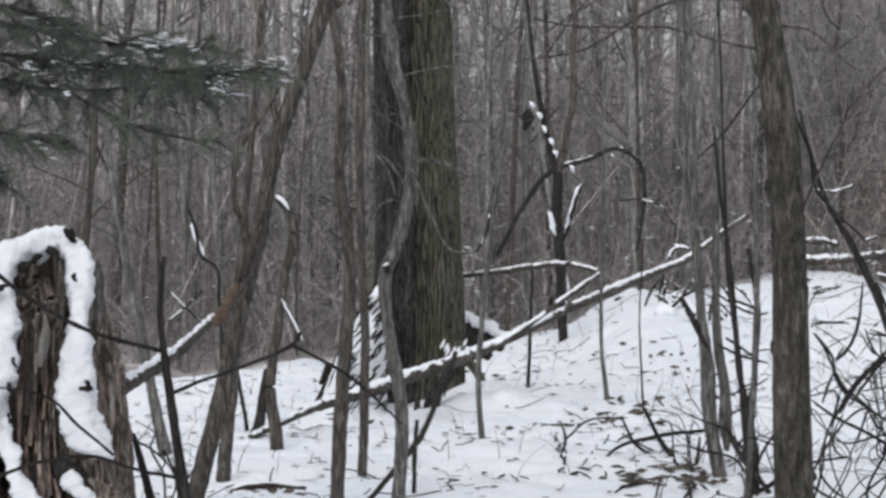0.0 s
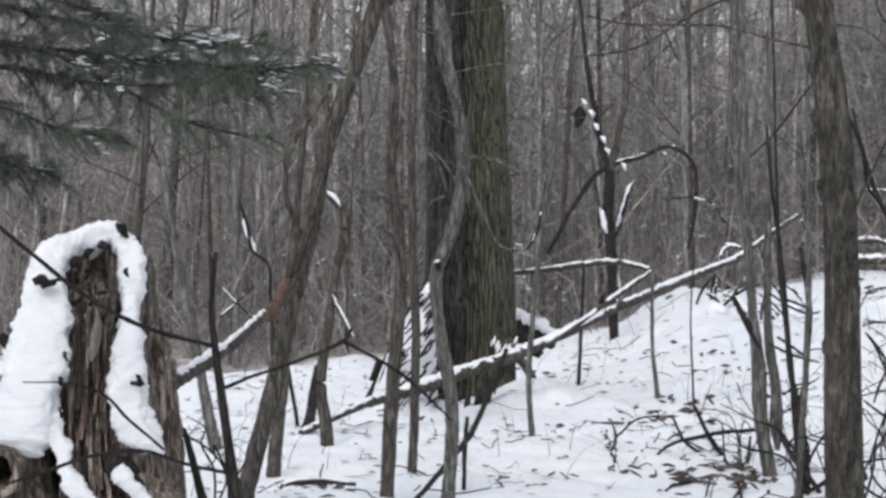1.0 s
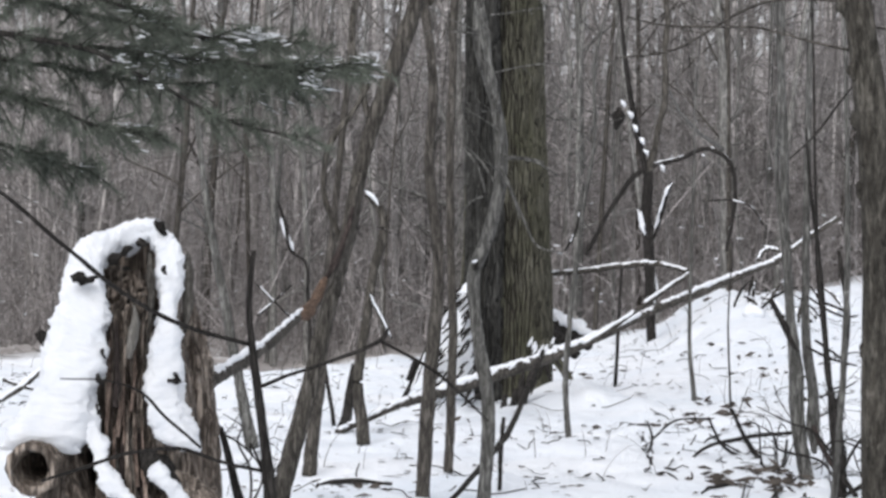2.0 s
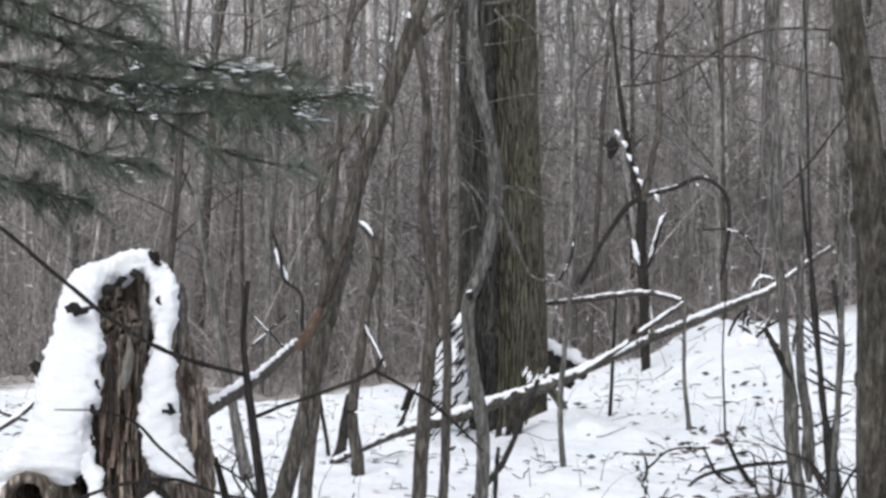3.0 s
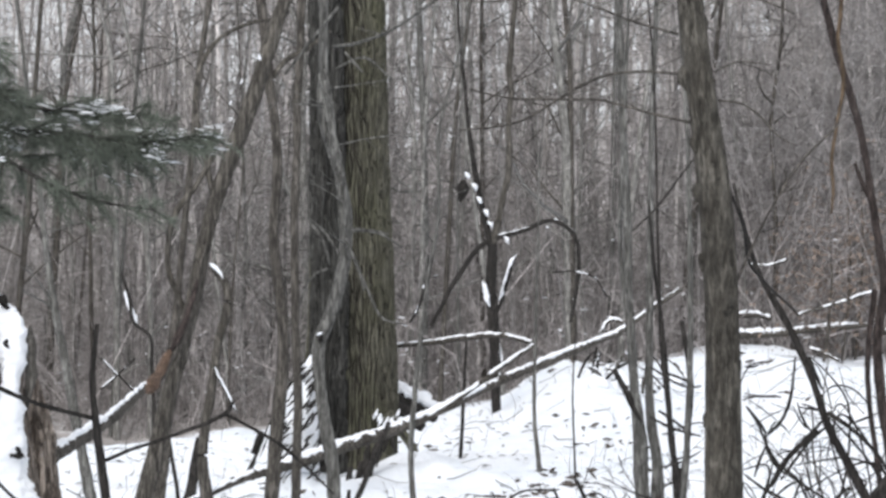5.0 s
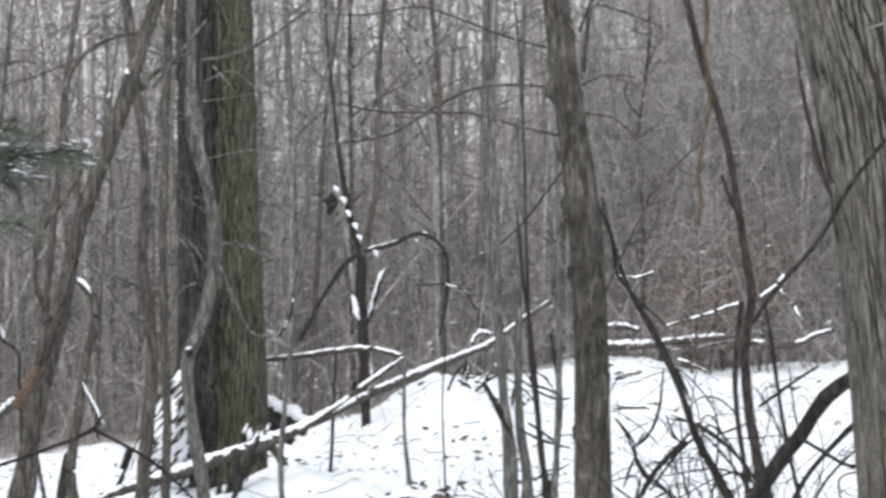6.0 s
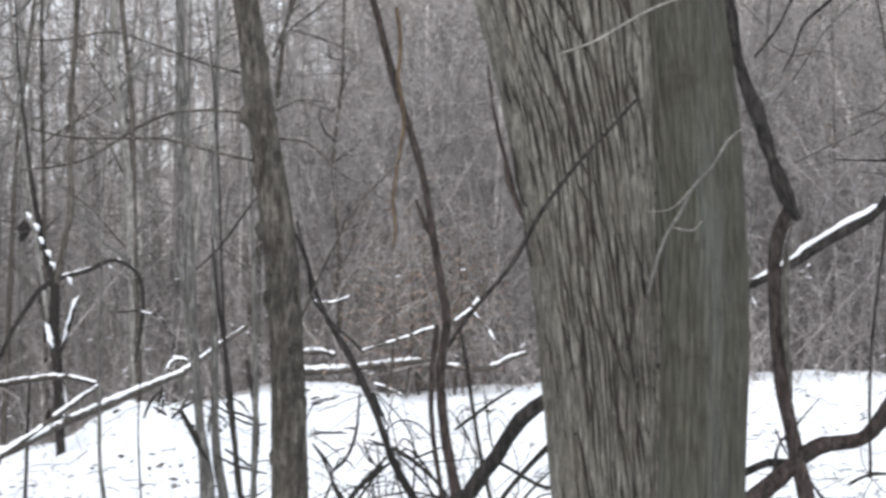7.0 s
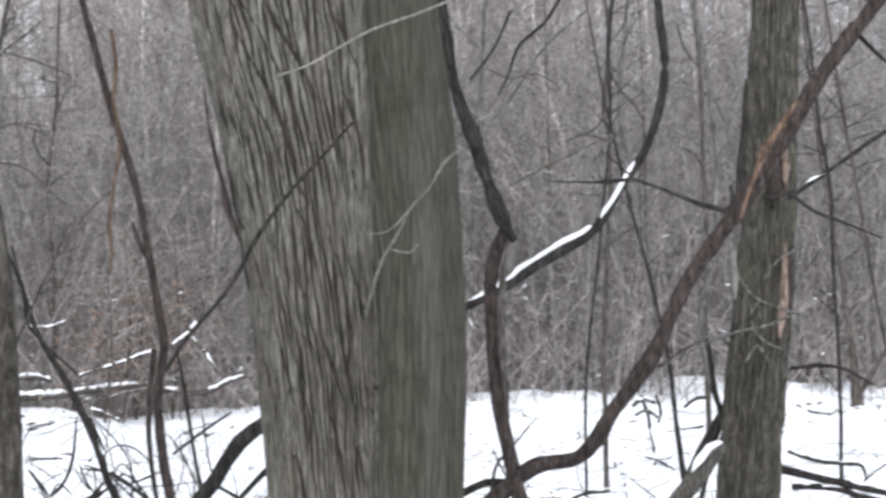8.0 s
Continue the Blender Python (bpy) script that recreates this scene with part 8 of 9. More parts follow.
snow_on(snowy_twig_124, [(10.62, 29.12, 1.27, 0.0184), (10.70, 29.10, 1.02, 0.0210), (10.70, 29.09, 0.90, 0.0158)], 0.8, 0.5, 0.3, 124)
limb(snowy_twig_124, "stem", BARK_DARK, [(10.56, 29.15, 1.05, 0.0158), (10.65, 29.11, 1.10, 0.0210), (10.79, 29.06, 1.02, 0.0158)])
snow_on(snowy_twig_124, [(10.56, 29.15, 1.05, 0.0158), (10.65, 29.11, 1.10, 0.0210), (10.79, 29.06, 1.02, 0.0158)], 0.8, 0.5, 0.3, 124)
limb(snowy_twig_124, "stem", BARK_DARK, [(11.06, 28.96, 1.13, 0.0158), (11.20, 28.90, 1.23, 0.0210), (11.34, 28.85, 1.23, 0.0158)])
snow_on(snowy_twig_124, [(11.06, 28.96, 1.13, 0.0158), (11.20, 28.90, 1.23, 0.0210), (11.34, 28.85, 1.23, 0.0158)], 0.8, 0.5, 0.3, 124)
limb(snowy_twig_124, "stem", BARK_DARK, [(10.77, 29.07, 1.27, 0.0158), (10.82, 29.05, 1.08, 0.0184), (10.79, 29.06, 0.96, 0.0132)])
snow_on(snowy_twig_124, [(10.77, 29.07, 1.27, 0.0158), (10.82, 29.05, 1.08, 0.0184), (10.79, 29.06, 0.96, 0.0132)], 0.8, 0.5, 0.3, 124)

thin_sapling_125 = thing("thin_sapling", "crooked dark stems leaning by the weathered tree", "sapling", (6.39, 14.99, -0.02))
limb(thin_sapling_125, "stem", BARK_DARK, [(6.39, 14.99, 1.52, 0.0124), (6.54, 14.93, 1.54, 0.0138), (6.66, 14.88, 1.52, 0.0111), (6.82, 14.81, 1.42, 0.0097)])
limb(thin_sapling_125, "stem", BARK_BROWN, [(5.68, 15.28, 1.54, 0.0124), (5.79, 15.24, 1.62, 0.0111), (5.94, 15.18, 1.70, 0.0083)])
limb(thin_sapling_125, "stem", BARK_DARK, [(5.71, 15.27, -0.09, 0.0186), (5.97, 15.17, 1.08, 0.0166), (6.01, 15.15, 1.27, 0.0166), (5.99, 15.16, 1.37, 0.0180), (5.97, 15.17, 1.54, 0.0166), (5.95, 15.18, 1.70, 0.0138)])

loose_bark_126 = thing("loose_bark", "loose dark bark strips lifting off the big trunk", "bark", (1.58, 7.79, 0.02))
limb(loose_bark_126, "strip", BARK_DARK, [(1.58, 7.79, 2.39, 0.0040), (1.59, 7.79, 2.33, 0.0081), (1.60, 7.79, 2.26, 0.0094), (1.61, 7.79, 2.23, 0.0040)], rough=0.3)
limb(loose_bark_126, "strip", BARK_DARK, [(1.61, 7.78, 2.10, 0.0034), (1.62, 7.78, 2.04, 0.0067), (1.63, 7.78, 1.97, 0.0061), (1.65, 7.78, 1.93, 0.0027)], rough=0.3)
limb(loose_bark_126, "strip", BARK_DARK, [(1.56, 7.79, 2.55, 0.0034), (1.57, 7.79, 2.49, 0.0061), (1.58, 7.79, 2.43, 0.0034)], rough=0.3)
limb(loose_bark_126, "strip", BARK_DARK, [(1.64, 7.78, 1.91, 0.0034), (1.65, 7.78, 1.83, 0.0061), (1.66, 7.77, 1.76, 0.0034)], rough=0.3)

hanging_twig_127 = thing("hanging_twig", "pale curling dead twigs hanging in the brush", "twig", (4.27, 12.28, 0.04))
limb(hanging_twig_127, "twig", PALE_WOOD, [(4.27, 12.28, 2.50, 0.0044), (4.32, 12.26, 2.56, 0.0055), (4.36, 12.25, 2.61, 0.0044), (4.41, 12.23, 2.64, 0.0033)])
limb(hanging_twig_127, "twig", PALE_WOOD, [(4.57, 12.17, 2.37, 0.0033), (4.60, 12.16, 2.33, 0.0055), (4.62, 12.15, 2.30, 0.0055), (4.60, 12.16, 2.27, 0.0033)])
limb(hanging_twig_127, "twig", PALE_WOOD, [(3.89, 12.40, 2.39, 0.0033), (4.09, 12.34, 2.49, 0.0044), (4.29, 12.27, 2.59, 0.0044), (4.47, 12.21, 2.68, 0.0033)])
limb(hanging_twig_127, "twig", PALE_WOOD, [(4.14, 12.32, 2.59, 0.0033), (4.24, 12.29, 2.62, 0.0044), (4.34, 12.25, 2.60, 0.0044), (4.44, 12.22, 2.64, 0.0033)])
limb(hanging_twig_127, "twig", PALE_WOOD, [(3.80, 12.43, 2.94, 0.0033), (3.90, 12.40, 2.89, 0.0044), (4.02, 12.36, 2.91, 0.0044), (4.11, 12.33, 2.86, 0.0033)])
limb(hanging_twig_127, "twig", PALE_WOOD, [(4.46, 12.21, 2.45, 0.0033), (4.39, 12.24, 2.38, 0.0044), (4.29, 12.27, 2.34, 0.0044), (4.16, 12.31, 2.35, 0.0033)])

thin_sapling_128 = thing("thin_sapling", "slim dark crooked stems in the open brush", "sapling", (8.92, 25.48, 0.36))
limb(thin_sapling_128, "trunk", BARK_UMBER, [(8.92, 25.48, 0.36, 0.0282), (8.92, 25.48, 1.14, 0.0252), (8.92, 25.48, 1.63, 0.0229), (8.95, 25.47, 2.39, 0.0206), (9.00, 25.46, 3.16, 0.0183), (9.02, 25.45, 3.70, 0.0183), (8.97, 25.47, 4.03, 0.0206), (9.00, 25.46, 4.42, 0.0206), (9.03, 25.45, 4.80, 0.0206), (8.99, 25.46, 5.19, 0.0183), (8.91, 25.49, 6.18, 0.0137), (8.88, 25.66, 7.18, 0.0046)])
limb(thin_sapling_128, "branch", BARK_UMBER, [(9.00, 25.46, 4.47, 0.0137), (9.13, 25.41, 4.25, 0.0160), (9.26, 25.36, 4.08, 0.0137), (9.33, 25.34, 3.94, 0.0092)])
limb(thin_sapling_128, "branch", BARK_UMBER, [(8.98, 25.46, 4.01, 0.0137), (8.87, 25.50, 3.87, 0.0137), (8.71, 25.56, 3.82, 0.0092)])

thin_sapling_129 = thing("thin_sapling", "slim grey stem behind the weathered tree", "sapling", (10.22, 26.07, 0.46))
limb(thin_sapling_129, "trunk", BARK_UMBER, [(10.22, 26.07, 0.46, 0.0319), (10.21, 26.07, 1.34, 0.0285), (10.21, 26.07, 2.18, 0.0238), (10.23, 26.06, 2.97, 0.0238), (10.22, 26.07, 3.65, 0.0214), (10.21, 26.07, 4.33, 0.0238), (10.18, 26.08, 4.90, 0.0214), (10.16, 26.09, 5.30, 0.0214), (10.13, 26.10, 6.30, 0.0160), (10.03, 26.04, 7.30, 0.0053)])
limb(thin_sapling_129, "branch", BARK_UMBER, [(10.21, 26.07, 4.33, 0.0143), (10.32, 26.03, 4.24, 0.0143), (10.42, 25.99, 4.01, 0.0095)])
limb(thin_sapling_129, "branch", BARK_UMBER, [(10.20, 26.08, 4.56, 0.0143), (10.08, 26.12, 4.73, 0.0119), (9.99, 26.16, 5.02, 0.0095)])
limb(thin_sapling_129, "branch", BARK_UMBER, [(10.22, 26.07, 3.54, 0.0143), (10.12, 26.11, 3.71, 0.0119), (10.01, 26.15, 3.76, 0.0071)])


# ---- snow-capped hollow stump ----
def build_stump(cx, cy, z0):
    """A hollow trunk torn off on a slant, its shell's rim buried under an arch of snow."""
    base = ground_height(cx, cy) - 0.05
    t = thing("hollow_stump", "hollow broken stump with rotten wood and thick snow on its rim", "stump", (cx, cy, base))
    n, rows = 120, 70
    rng = np.random.default_rng(5)
    jag = np.convolve(np.tile(rng.uniform(-1, 1, n), 3), np.ones(3) / 3, "same")[n : 2 * n]

    def rim(a):
        s = math.sin(a)
        return z0 + 0.97 + (0.17 * s if s > 0 else -1.25 * (-s) ** 1.5)

    def radius(a, z):
        h = z - z0
        flare = max(0.0, 0.8 - h) * (0.21 if math.cos(a) < 0 else 0.15)
        return 0.225 + flare + 0.022 * noise.noise(Vector((math.cos(a) * 3, math.sin(a) * 3, z * 1.5)))

    def lean(z):
        h = z - z0
        return cx - 0.03 * h, cy

    def shell(inner):
        vs = []
        for i in range(rows):
            for j in range(n):
                a = 2 * math.pi * j / n
                top = rim(a) + 0.035 * jag[j]
                z = base + (top - base) * (i / (rows - 1)) ** 0.8 if not inner else (z0 - 0.4) + (top - z0 + 0.4) * i / (rows - 1)
                r = radius(a, z)
                q = Vector((math.cos(a) * 9, math.sin(a) * 9, z * 2.2))
                if inner:
                    r = r * (0.6 + 0.2 * ease((z - z0 - 0.45) / 0.3)) - 0.015 + 0.035 * noise.noise(q * 1.5) + 0.016 * noise.noise(q * 4)
                else:
                    r += 0.018 * noise.noise(q) - 0.02 * max(0, 1 - 5 * abs(noise.noise(q * 0.9 + Vector((3, 1, 0)))))
                x, y = lean(z)
                vs.append((x + r * math.cos(a), y + r * math.sin(a), z))
        return vs

    i, j = np.meshgrid(np.arange(rows - 1), np.arange(n), indexing="ij")
    b = i * n
    f = np.stack([b + j, b + (j + 1) % n, b + n + (j + 1) % n, b + n + j], -1).reshape(-1, 4)
    outer, inner = shell(False), shell(True)
    m = len(outer)
    k = (rows - 1) * n
    jj = np.arange(n)
    lip = np.stack([k + jj, k + (jj + 1) % n, m + k + (jj + 1) % n, m + k + jj], 1)
    part("shell", outer + inner, np.vstack([f, f[:, ::-1] + m, lip]), ROT, t)
    # the fibrous heartwood left standing in the shell
    ridged_trunk(t, "heartwood", ROT, [(cx + 0.03, cy - 0.06, base, 0.2), (cx + 0.0, cy - 0.04, z0 + 0.2, 0.16), (cx - 0.035, cy + 0.0, z0 + 0.55, 0.14), (cx - 0.03, cy + 0.03, z0 + 0.86, 0.11), (cx - 0.02, cy + 0.05, z0 + 0.98, 0.05)], 0.05, 0.3, 0.06, around=160, step=0.012, seed=2, braided=True)
    # splinters of rotten wood standing in the hollow
    for q in range(34):
        a = math.pi * (0.5 + rng.uniform(-0.55, 0.55))
        r0 = rng.uniform(0.06, 0.15)
        x, y = cx + r0 * math.cos(a), cy + r0 * math.sin(a) - 0.03
        zb, zt = z0 - 0.1 + rng.uniform(0, 0.2), z0 + rng.uniform(0.3, 0.85)
        w = rng.uniform(0.008, 0.02)
        y -= 0.17
        limb(t, "splinter", ROT, [(x, y - 0.05, zb, w * 1.3), (x + rng.normal(0, 0.01), y, (zb + zt) / 2, w), (x + rng.normal(0, 0.02), y + 0.02, zt, 0.003)], rough=0.3)
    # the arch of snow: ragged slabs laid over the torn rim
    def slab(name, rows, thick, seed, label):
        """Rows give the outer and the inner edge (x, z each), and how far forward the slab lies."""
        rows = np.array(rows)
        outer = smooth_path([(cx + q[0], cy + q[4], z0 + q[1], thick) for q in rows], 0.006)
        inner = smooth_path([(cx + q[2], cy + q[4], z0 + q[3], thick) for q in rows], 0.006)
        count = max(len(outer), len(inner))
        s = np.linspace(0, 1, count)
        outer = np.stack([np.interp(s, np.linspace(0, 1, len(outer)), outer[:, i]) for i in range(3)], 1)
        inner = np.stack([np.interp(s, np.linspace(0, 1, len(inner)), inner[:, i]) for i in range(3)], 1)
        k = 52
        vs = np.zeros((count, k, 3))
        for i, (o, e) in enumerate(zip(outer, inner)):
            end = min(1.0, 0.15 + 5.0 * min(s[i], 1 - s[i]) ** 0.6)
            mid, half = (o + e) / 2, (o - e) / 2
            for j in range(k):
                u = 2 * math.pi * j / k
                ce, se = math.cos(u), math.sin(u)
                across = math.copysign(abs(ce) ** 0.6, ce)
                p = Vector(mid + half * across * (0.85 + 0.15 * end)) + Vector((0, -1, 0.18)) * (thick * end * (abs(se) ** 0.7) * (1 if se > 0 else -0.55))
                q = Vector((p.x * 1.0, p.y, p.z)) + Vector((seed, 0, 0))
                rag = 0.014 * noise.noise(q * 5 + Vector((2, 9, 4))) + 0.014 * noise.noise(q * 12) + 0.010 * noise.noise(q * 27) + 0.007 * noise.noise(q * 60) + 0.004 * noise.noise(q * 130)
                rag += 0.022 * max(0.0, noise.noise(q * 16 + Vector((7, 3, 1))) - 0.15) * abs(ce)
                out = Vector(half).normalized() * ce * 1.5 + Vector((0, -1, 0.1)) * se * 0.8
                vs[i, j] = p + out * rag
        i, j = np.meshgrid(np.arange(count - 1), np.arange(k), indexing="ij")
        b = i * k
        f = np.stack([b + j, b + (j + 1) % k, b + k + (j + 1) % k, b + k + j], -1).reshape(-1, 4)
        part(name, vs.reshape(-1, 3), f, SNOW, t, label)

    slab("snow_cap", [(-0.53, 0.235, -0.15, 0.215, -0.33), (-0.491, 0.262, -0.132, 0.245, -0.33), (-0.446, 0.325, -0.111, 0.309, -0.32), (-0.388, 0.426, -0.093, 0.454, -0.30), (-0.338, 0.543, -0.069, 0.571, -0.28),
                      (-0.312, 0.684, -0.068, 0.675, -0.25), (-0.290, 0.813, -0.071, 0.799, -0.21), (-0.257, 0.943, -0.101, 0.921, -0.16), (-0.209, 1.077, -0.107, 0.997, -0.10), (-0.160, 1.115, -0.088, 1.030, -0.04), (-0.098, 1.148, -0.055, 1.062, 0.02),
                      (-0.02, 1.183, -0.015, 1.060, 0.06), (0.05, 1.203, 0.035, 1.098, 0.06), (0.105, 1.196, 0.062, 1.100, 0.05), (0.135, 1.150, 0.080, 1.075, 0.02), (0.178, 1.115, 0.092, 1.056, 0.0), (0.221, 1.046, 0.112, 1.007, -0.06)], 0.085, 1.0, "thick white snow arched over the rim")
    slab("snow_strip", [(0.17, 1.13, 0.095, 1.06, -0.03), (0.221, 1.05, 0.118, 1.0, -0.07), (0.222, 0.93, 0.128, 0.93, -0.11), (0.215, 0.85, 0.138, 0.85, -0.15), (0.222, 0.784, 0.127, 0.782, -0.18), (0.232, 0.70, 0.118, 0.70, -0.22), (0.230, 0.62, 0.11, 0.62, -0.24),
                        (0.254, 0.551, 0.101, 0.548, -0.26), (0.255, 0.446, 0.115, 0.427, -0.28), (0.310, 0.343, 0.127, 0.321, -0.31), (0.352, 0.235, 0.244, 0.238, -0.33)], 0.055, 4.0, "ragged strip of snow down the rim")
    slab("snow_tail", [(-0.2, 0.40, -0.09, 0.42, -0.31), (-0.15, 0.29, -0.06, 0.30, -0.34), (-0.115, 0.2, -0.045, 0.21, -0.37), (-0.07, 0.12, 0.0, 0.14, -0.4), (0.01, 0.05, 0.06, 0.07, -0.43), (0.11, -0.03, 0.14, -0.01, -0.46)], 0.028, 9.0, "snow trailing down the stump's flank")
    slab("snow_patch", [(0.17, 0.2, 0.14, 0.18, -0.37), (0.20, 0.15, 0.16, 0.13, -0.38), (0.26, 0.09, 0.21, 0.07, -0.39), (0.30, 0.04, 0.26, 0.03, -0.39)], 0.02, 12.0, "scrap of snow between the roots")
    # the pale broken edge of the rim and flakes of bark poking out of the snow
    limb(t, "rim_edge", PALE_WOOD, [(cx + 0.235, cy - 0.02, z0 + 1.06, 0.006), (cx + 0.248, cy - 0.05, z0 + 0.98, 0.02), (cx + 0.244, cy - 0.08, z0 + 0.85, 0.022), (cx + 0.24, cy - 0.12, z0 + 0.72, 0.006)], "pale split edge of the rim", rough=0.3)
    limb(t, "rim_edge", PALE_WOOD, [(cx + 0.085, cy - 0.10, z0 + 1.06, 0.006), (cx + 0.098, cy - 0.15, z0 + 0.98, 0.017), (cx + 0.112, cy - 0.19, z0 + 0.88, 0.016), (cx + 0.105, cy - 0.23, z0 + 0.74, 0.005)], rough=0.3)
    for x, y, h, dx, dh, w in ((-0.218, -0.30, 0.958, 0.10, -0.02, 0.024), (-0.18, -0.31, 0.925, 0.08, 0.03, 0.016), (0.095, -0.06, 1.19, 0.06, -0.055, 0.022), (0.11, -0.08, 1.165, 0.04, -0.02, 0.018), (0.03, -0.11, 1.10, 0.05, -0.005, 0.018),
                               (-0.09, -0.1, 1.02, 0.07, 0.035, 0.016), (-0.04, -0.09, 1.05, 0.05, 0.03, 0.014), (0.16, -0.2, 1.0, 0.012, -0.03, 0.008), (0.222, -0.34, 0.565, 0.04, -0.04, 0.015), (0.2, -0.34, 0.53, 0.05, 0.0, 0.010),
                               (-0.095, -0.36, 0.55, 0.03, -0.04, 0.010), (-0.09, -0.38, 0.43, 0.02, -0.04, 0.009), (-0.075, -0.34, 0.66, 0.015, -0.04, 0.009), (-0.35, -0.27, 0.73, 0.03, -0.07, 0.014)):
        limb(t, "bark_flake", BARK_DARK, [(cx + x, cy + y, z0 + h, 0.004), (cx + x + dx * 0.3, cy + y - 0.02, z0 + h + dh * 0.2, w), (cx + x + dx * 0.65, cy + y - 0.02, z0 + h + dh * 0.8, w * 0.8), (cx + x + dx, cy + y, z0 + h + dh, 0.004)], rough=0.7)
    # a pale splinter, and reddish and grey fibres down the middle of the hollow
    limb(t, "splinter", PALE_TWIG, [(cx + 0.03, cy - 0.32, z0 + 0.62, 0.008), (cx + 0.043, cy - 0.31, z0 + 0.71, 0.020), (cx + 0.05, cy - 0.29, z0 + 0.77, 0.015), (cx + 0.042, cy - 0.25, z0 + 0.84, 0.004)], "pale upright splinter", rough=0.3)
    for q in range(36):
        x = -0.075 + 0.185 * (q + rng.uniform(-0.5, 0.5)) / 36
        lo = rng.uniform(-0.25, 0.45)
        hi = lo + rng.uniform(0.18, 0.5)
        w, out = rng.uniform(0.006, 0.015), rng.uniform(0.24, 0.33)
        side = rng.normal(0, 0.008)
        limb(t, "fibre", (RED_WOOD, ROT, BARK_RED, RED_WOOD, PALE_WOOD)[q % 5], [(cx + x - side - 0.06 * (lo - 0.3), cy - out - 0.02, z0 + lo, w), (cx + x, cy - out, z0 + (lo + hi) / 2, w), (cx + x + side - 0.01, cy - out + 0.05, z0 + hi, 0.003)], rough=0.35)
    # crumbs of wood added in the top of the hollow, mostly dark to deepen its shade
    for q in range(26):
        x, y, h = rng.uniform(-0.11, 0.09), rng.uniform(0.0, 0.12), rng.uniform(0.72, 1.04)
        w = rng.uniform(0.012, 0.03)
        limb(t, "shade_crumb", BARK_DARK if q % 3 else ROT, [(cx + x, cy + y, z0 + h, w * 0.5), (cx + x + rng.normal(0, 0.02), cy + y - 0.02, z0 + h - 0.03, w), (cx + x + rng.normal(0, 0.03), cy + y, z0 + h - 0.07, 0.004)], rough=0.4)
    # a mossy root on the east side, and a dark lump standing in for the shaded gap
    limb(t, "root", ROT, [(cx + 0.16, cy - 0.26, z0 + 0.13, 0.05), (cx + 0.3, cy - 0.3, z0 + 0.06, 0.075), (cx + 0.45, cy - 0.36, z0 - 0.08, 0.085), (cx + 0.62, cy - 0.4, base, 0.07)], rough=0.25)
    limb(t, "knob", BARK_DARK, [(cx + 0.08, cy - 0.28, z0 + 0.24, 0.02), (cx + 0.15, cy - 0.31, z0 + 0.17, 0.05), (cx + 0.24, cy - 0.33, z0 + 0.08, 0.03)], rough=0.45)
    # a hollow limb stub with an open end
    ax = np.array([(cx - 0.30, cy + 0.0, z0 + 0.19), (cx - 0.325, cy - 0.22, z0 + 0.18), (cx - 0.345, cy - 0.46, z0 + 0.165)])
    v, f = tubes(ax[None], np.array([[0.125, 0.12, 0.108]]), 26, 3, 0.07)
    v2, f2 = tubes(ax[None], np.array([[0.002, 0.06, 0.076]]), 26, 4, 0.07)
    ring = np.arange(26)
    lipf = np.stack([52 + ring, 52 + (ring + 1) % 26, 78 + 52 + (ring + 1) % 26, 78 + 52 + ring], 1)
    part("hollow_limb", np.vstack([v, v2]), np.vstack([f, f2[:, ::-1] + 78, lipf]), ROT, t, "open hollow limb stub")
    limb(t, "stem", ROT, [(cx + 0.32, cy + 0.12, base, 0.13), (cx + 0.30, cy + 0.13, z0 + 0.1, 0.09), (cx + 0.275, cy + 0.14, z0 + 0.45, 0.078), (cx + 0.235, cy + 0.16, z0 + 0.72, 0.05), (cx + 0.21, cy + 0.17, z0 + 0.9, 0.012)], "standing side stem with torn brown bark", rough=0.3)
    limb(t, "branch_collar", BARK_BROWN, [(cx + 0.2, cy + 0.08, z0 + 0.32, 0.05), (cx + 0.25, cy + 0.12, z0 + 0.41, 0.056), (cx + 0.285, cy + 0.27, z0 + 0.49, 0.03)], rough=0.35)


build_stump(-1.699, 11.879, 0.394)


# ---- white pine boughs ----
def build_pine(foot):
    """A pine whose trunk stands to the west; its lower boughs hang into the clearing."""
    z = ground_height(*foot)
    t = thing("pine_tree", "dark green pine with snow-dusted drooping boughs", "pine", (*foot, z))
    limb(t, "trunk", BARK_DARK, [(*foot, z - 0.1, 0.17), (foot[0], foot[1], z + 2, 0.15), (foot[0] + 0.05, foot[1], z + 5, 0.11), (foot[0], foot[1] + 0.1, z + 9, 0.03)])
    return t


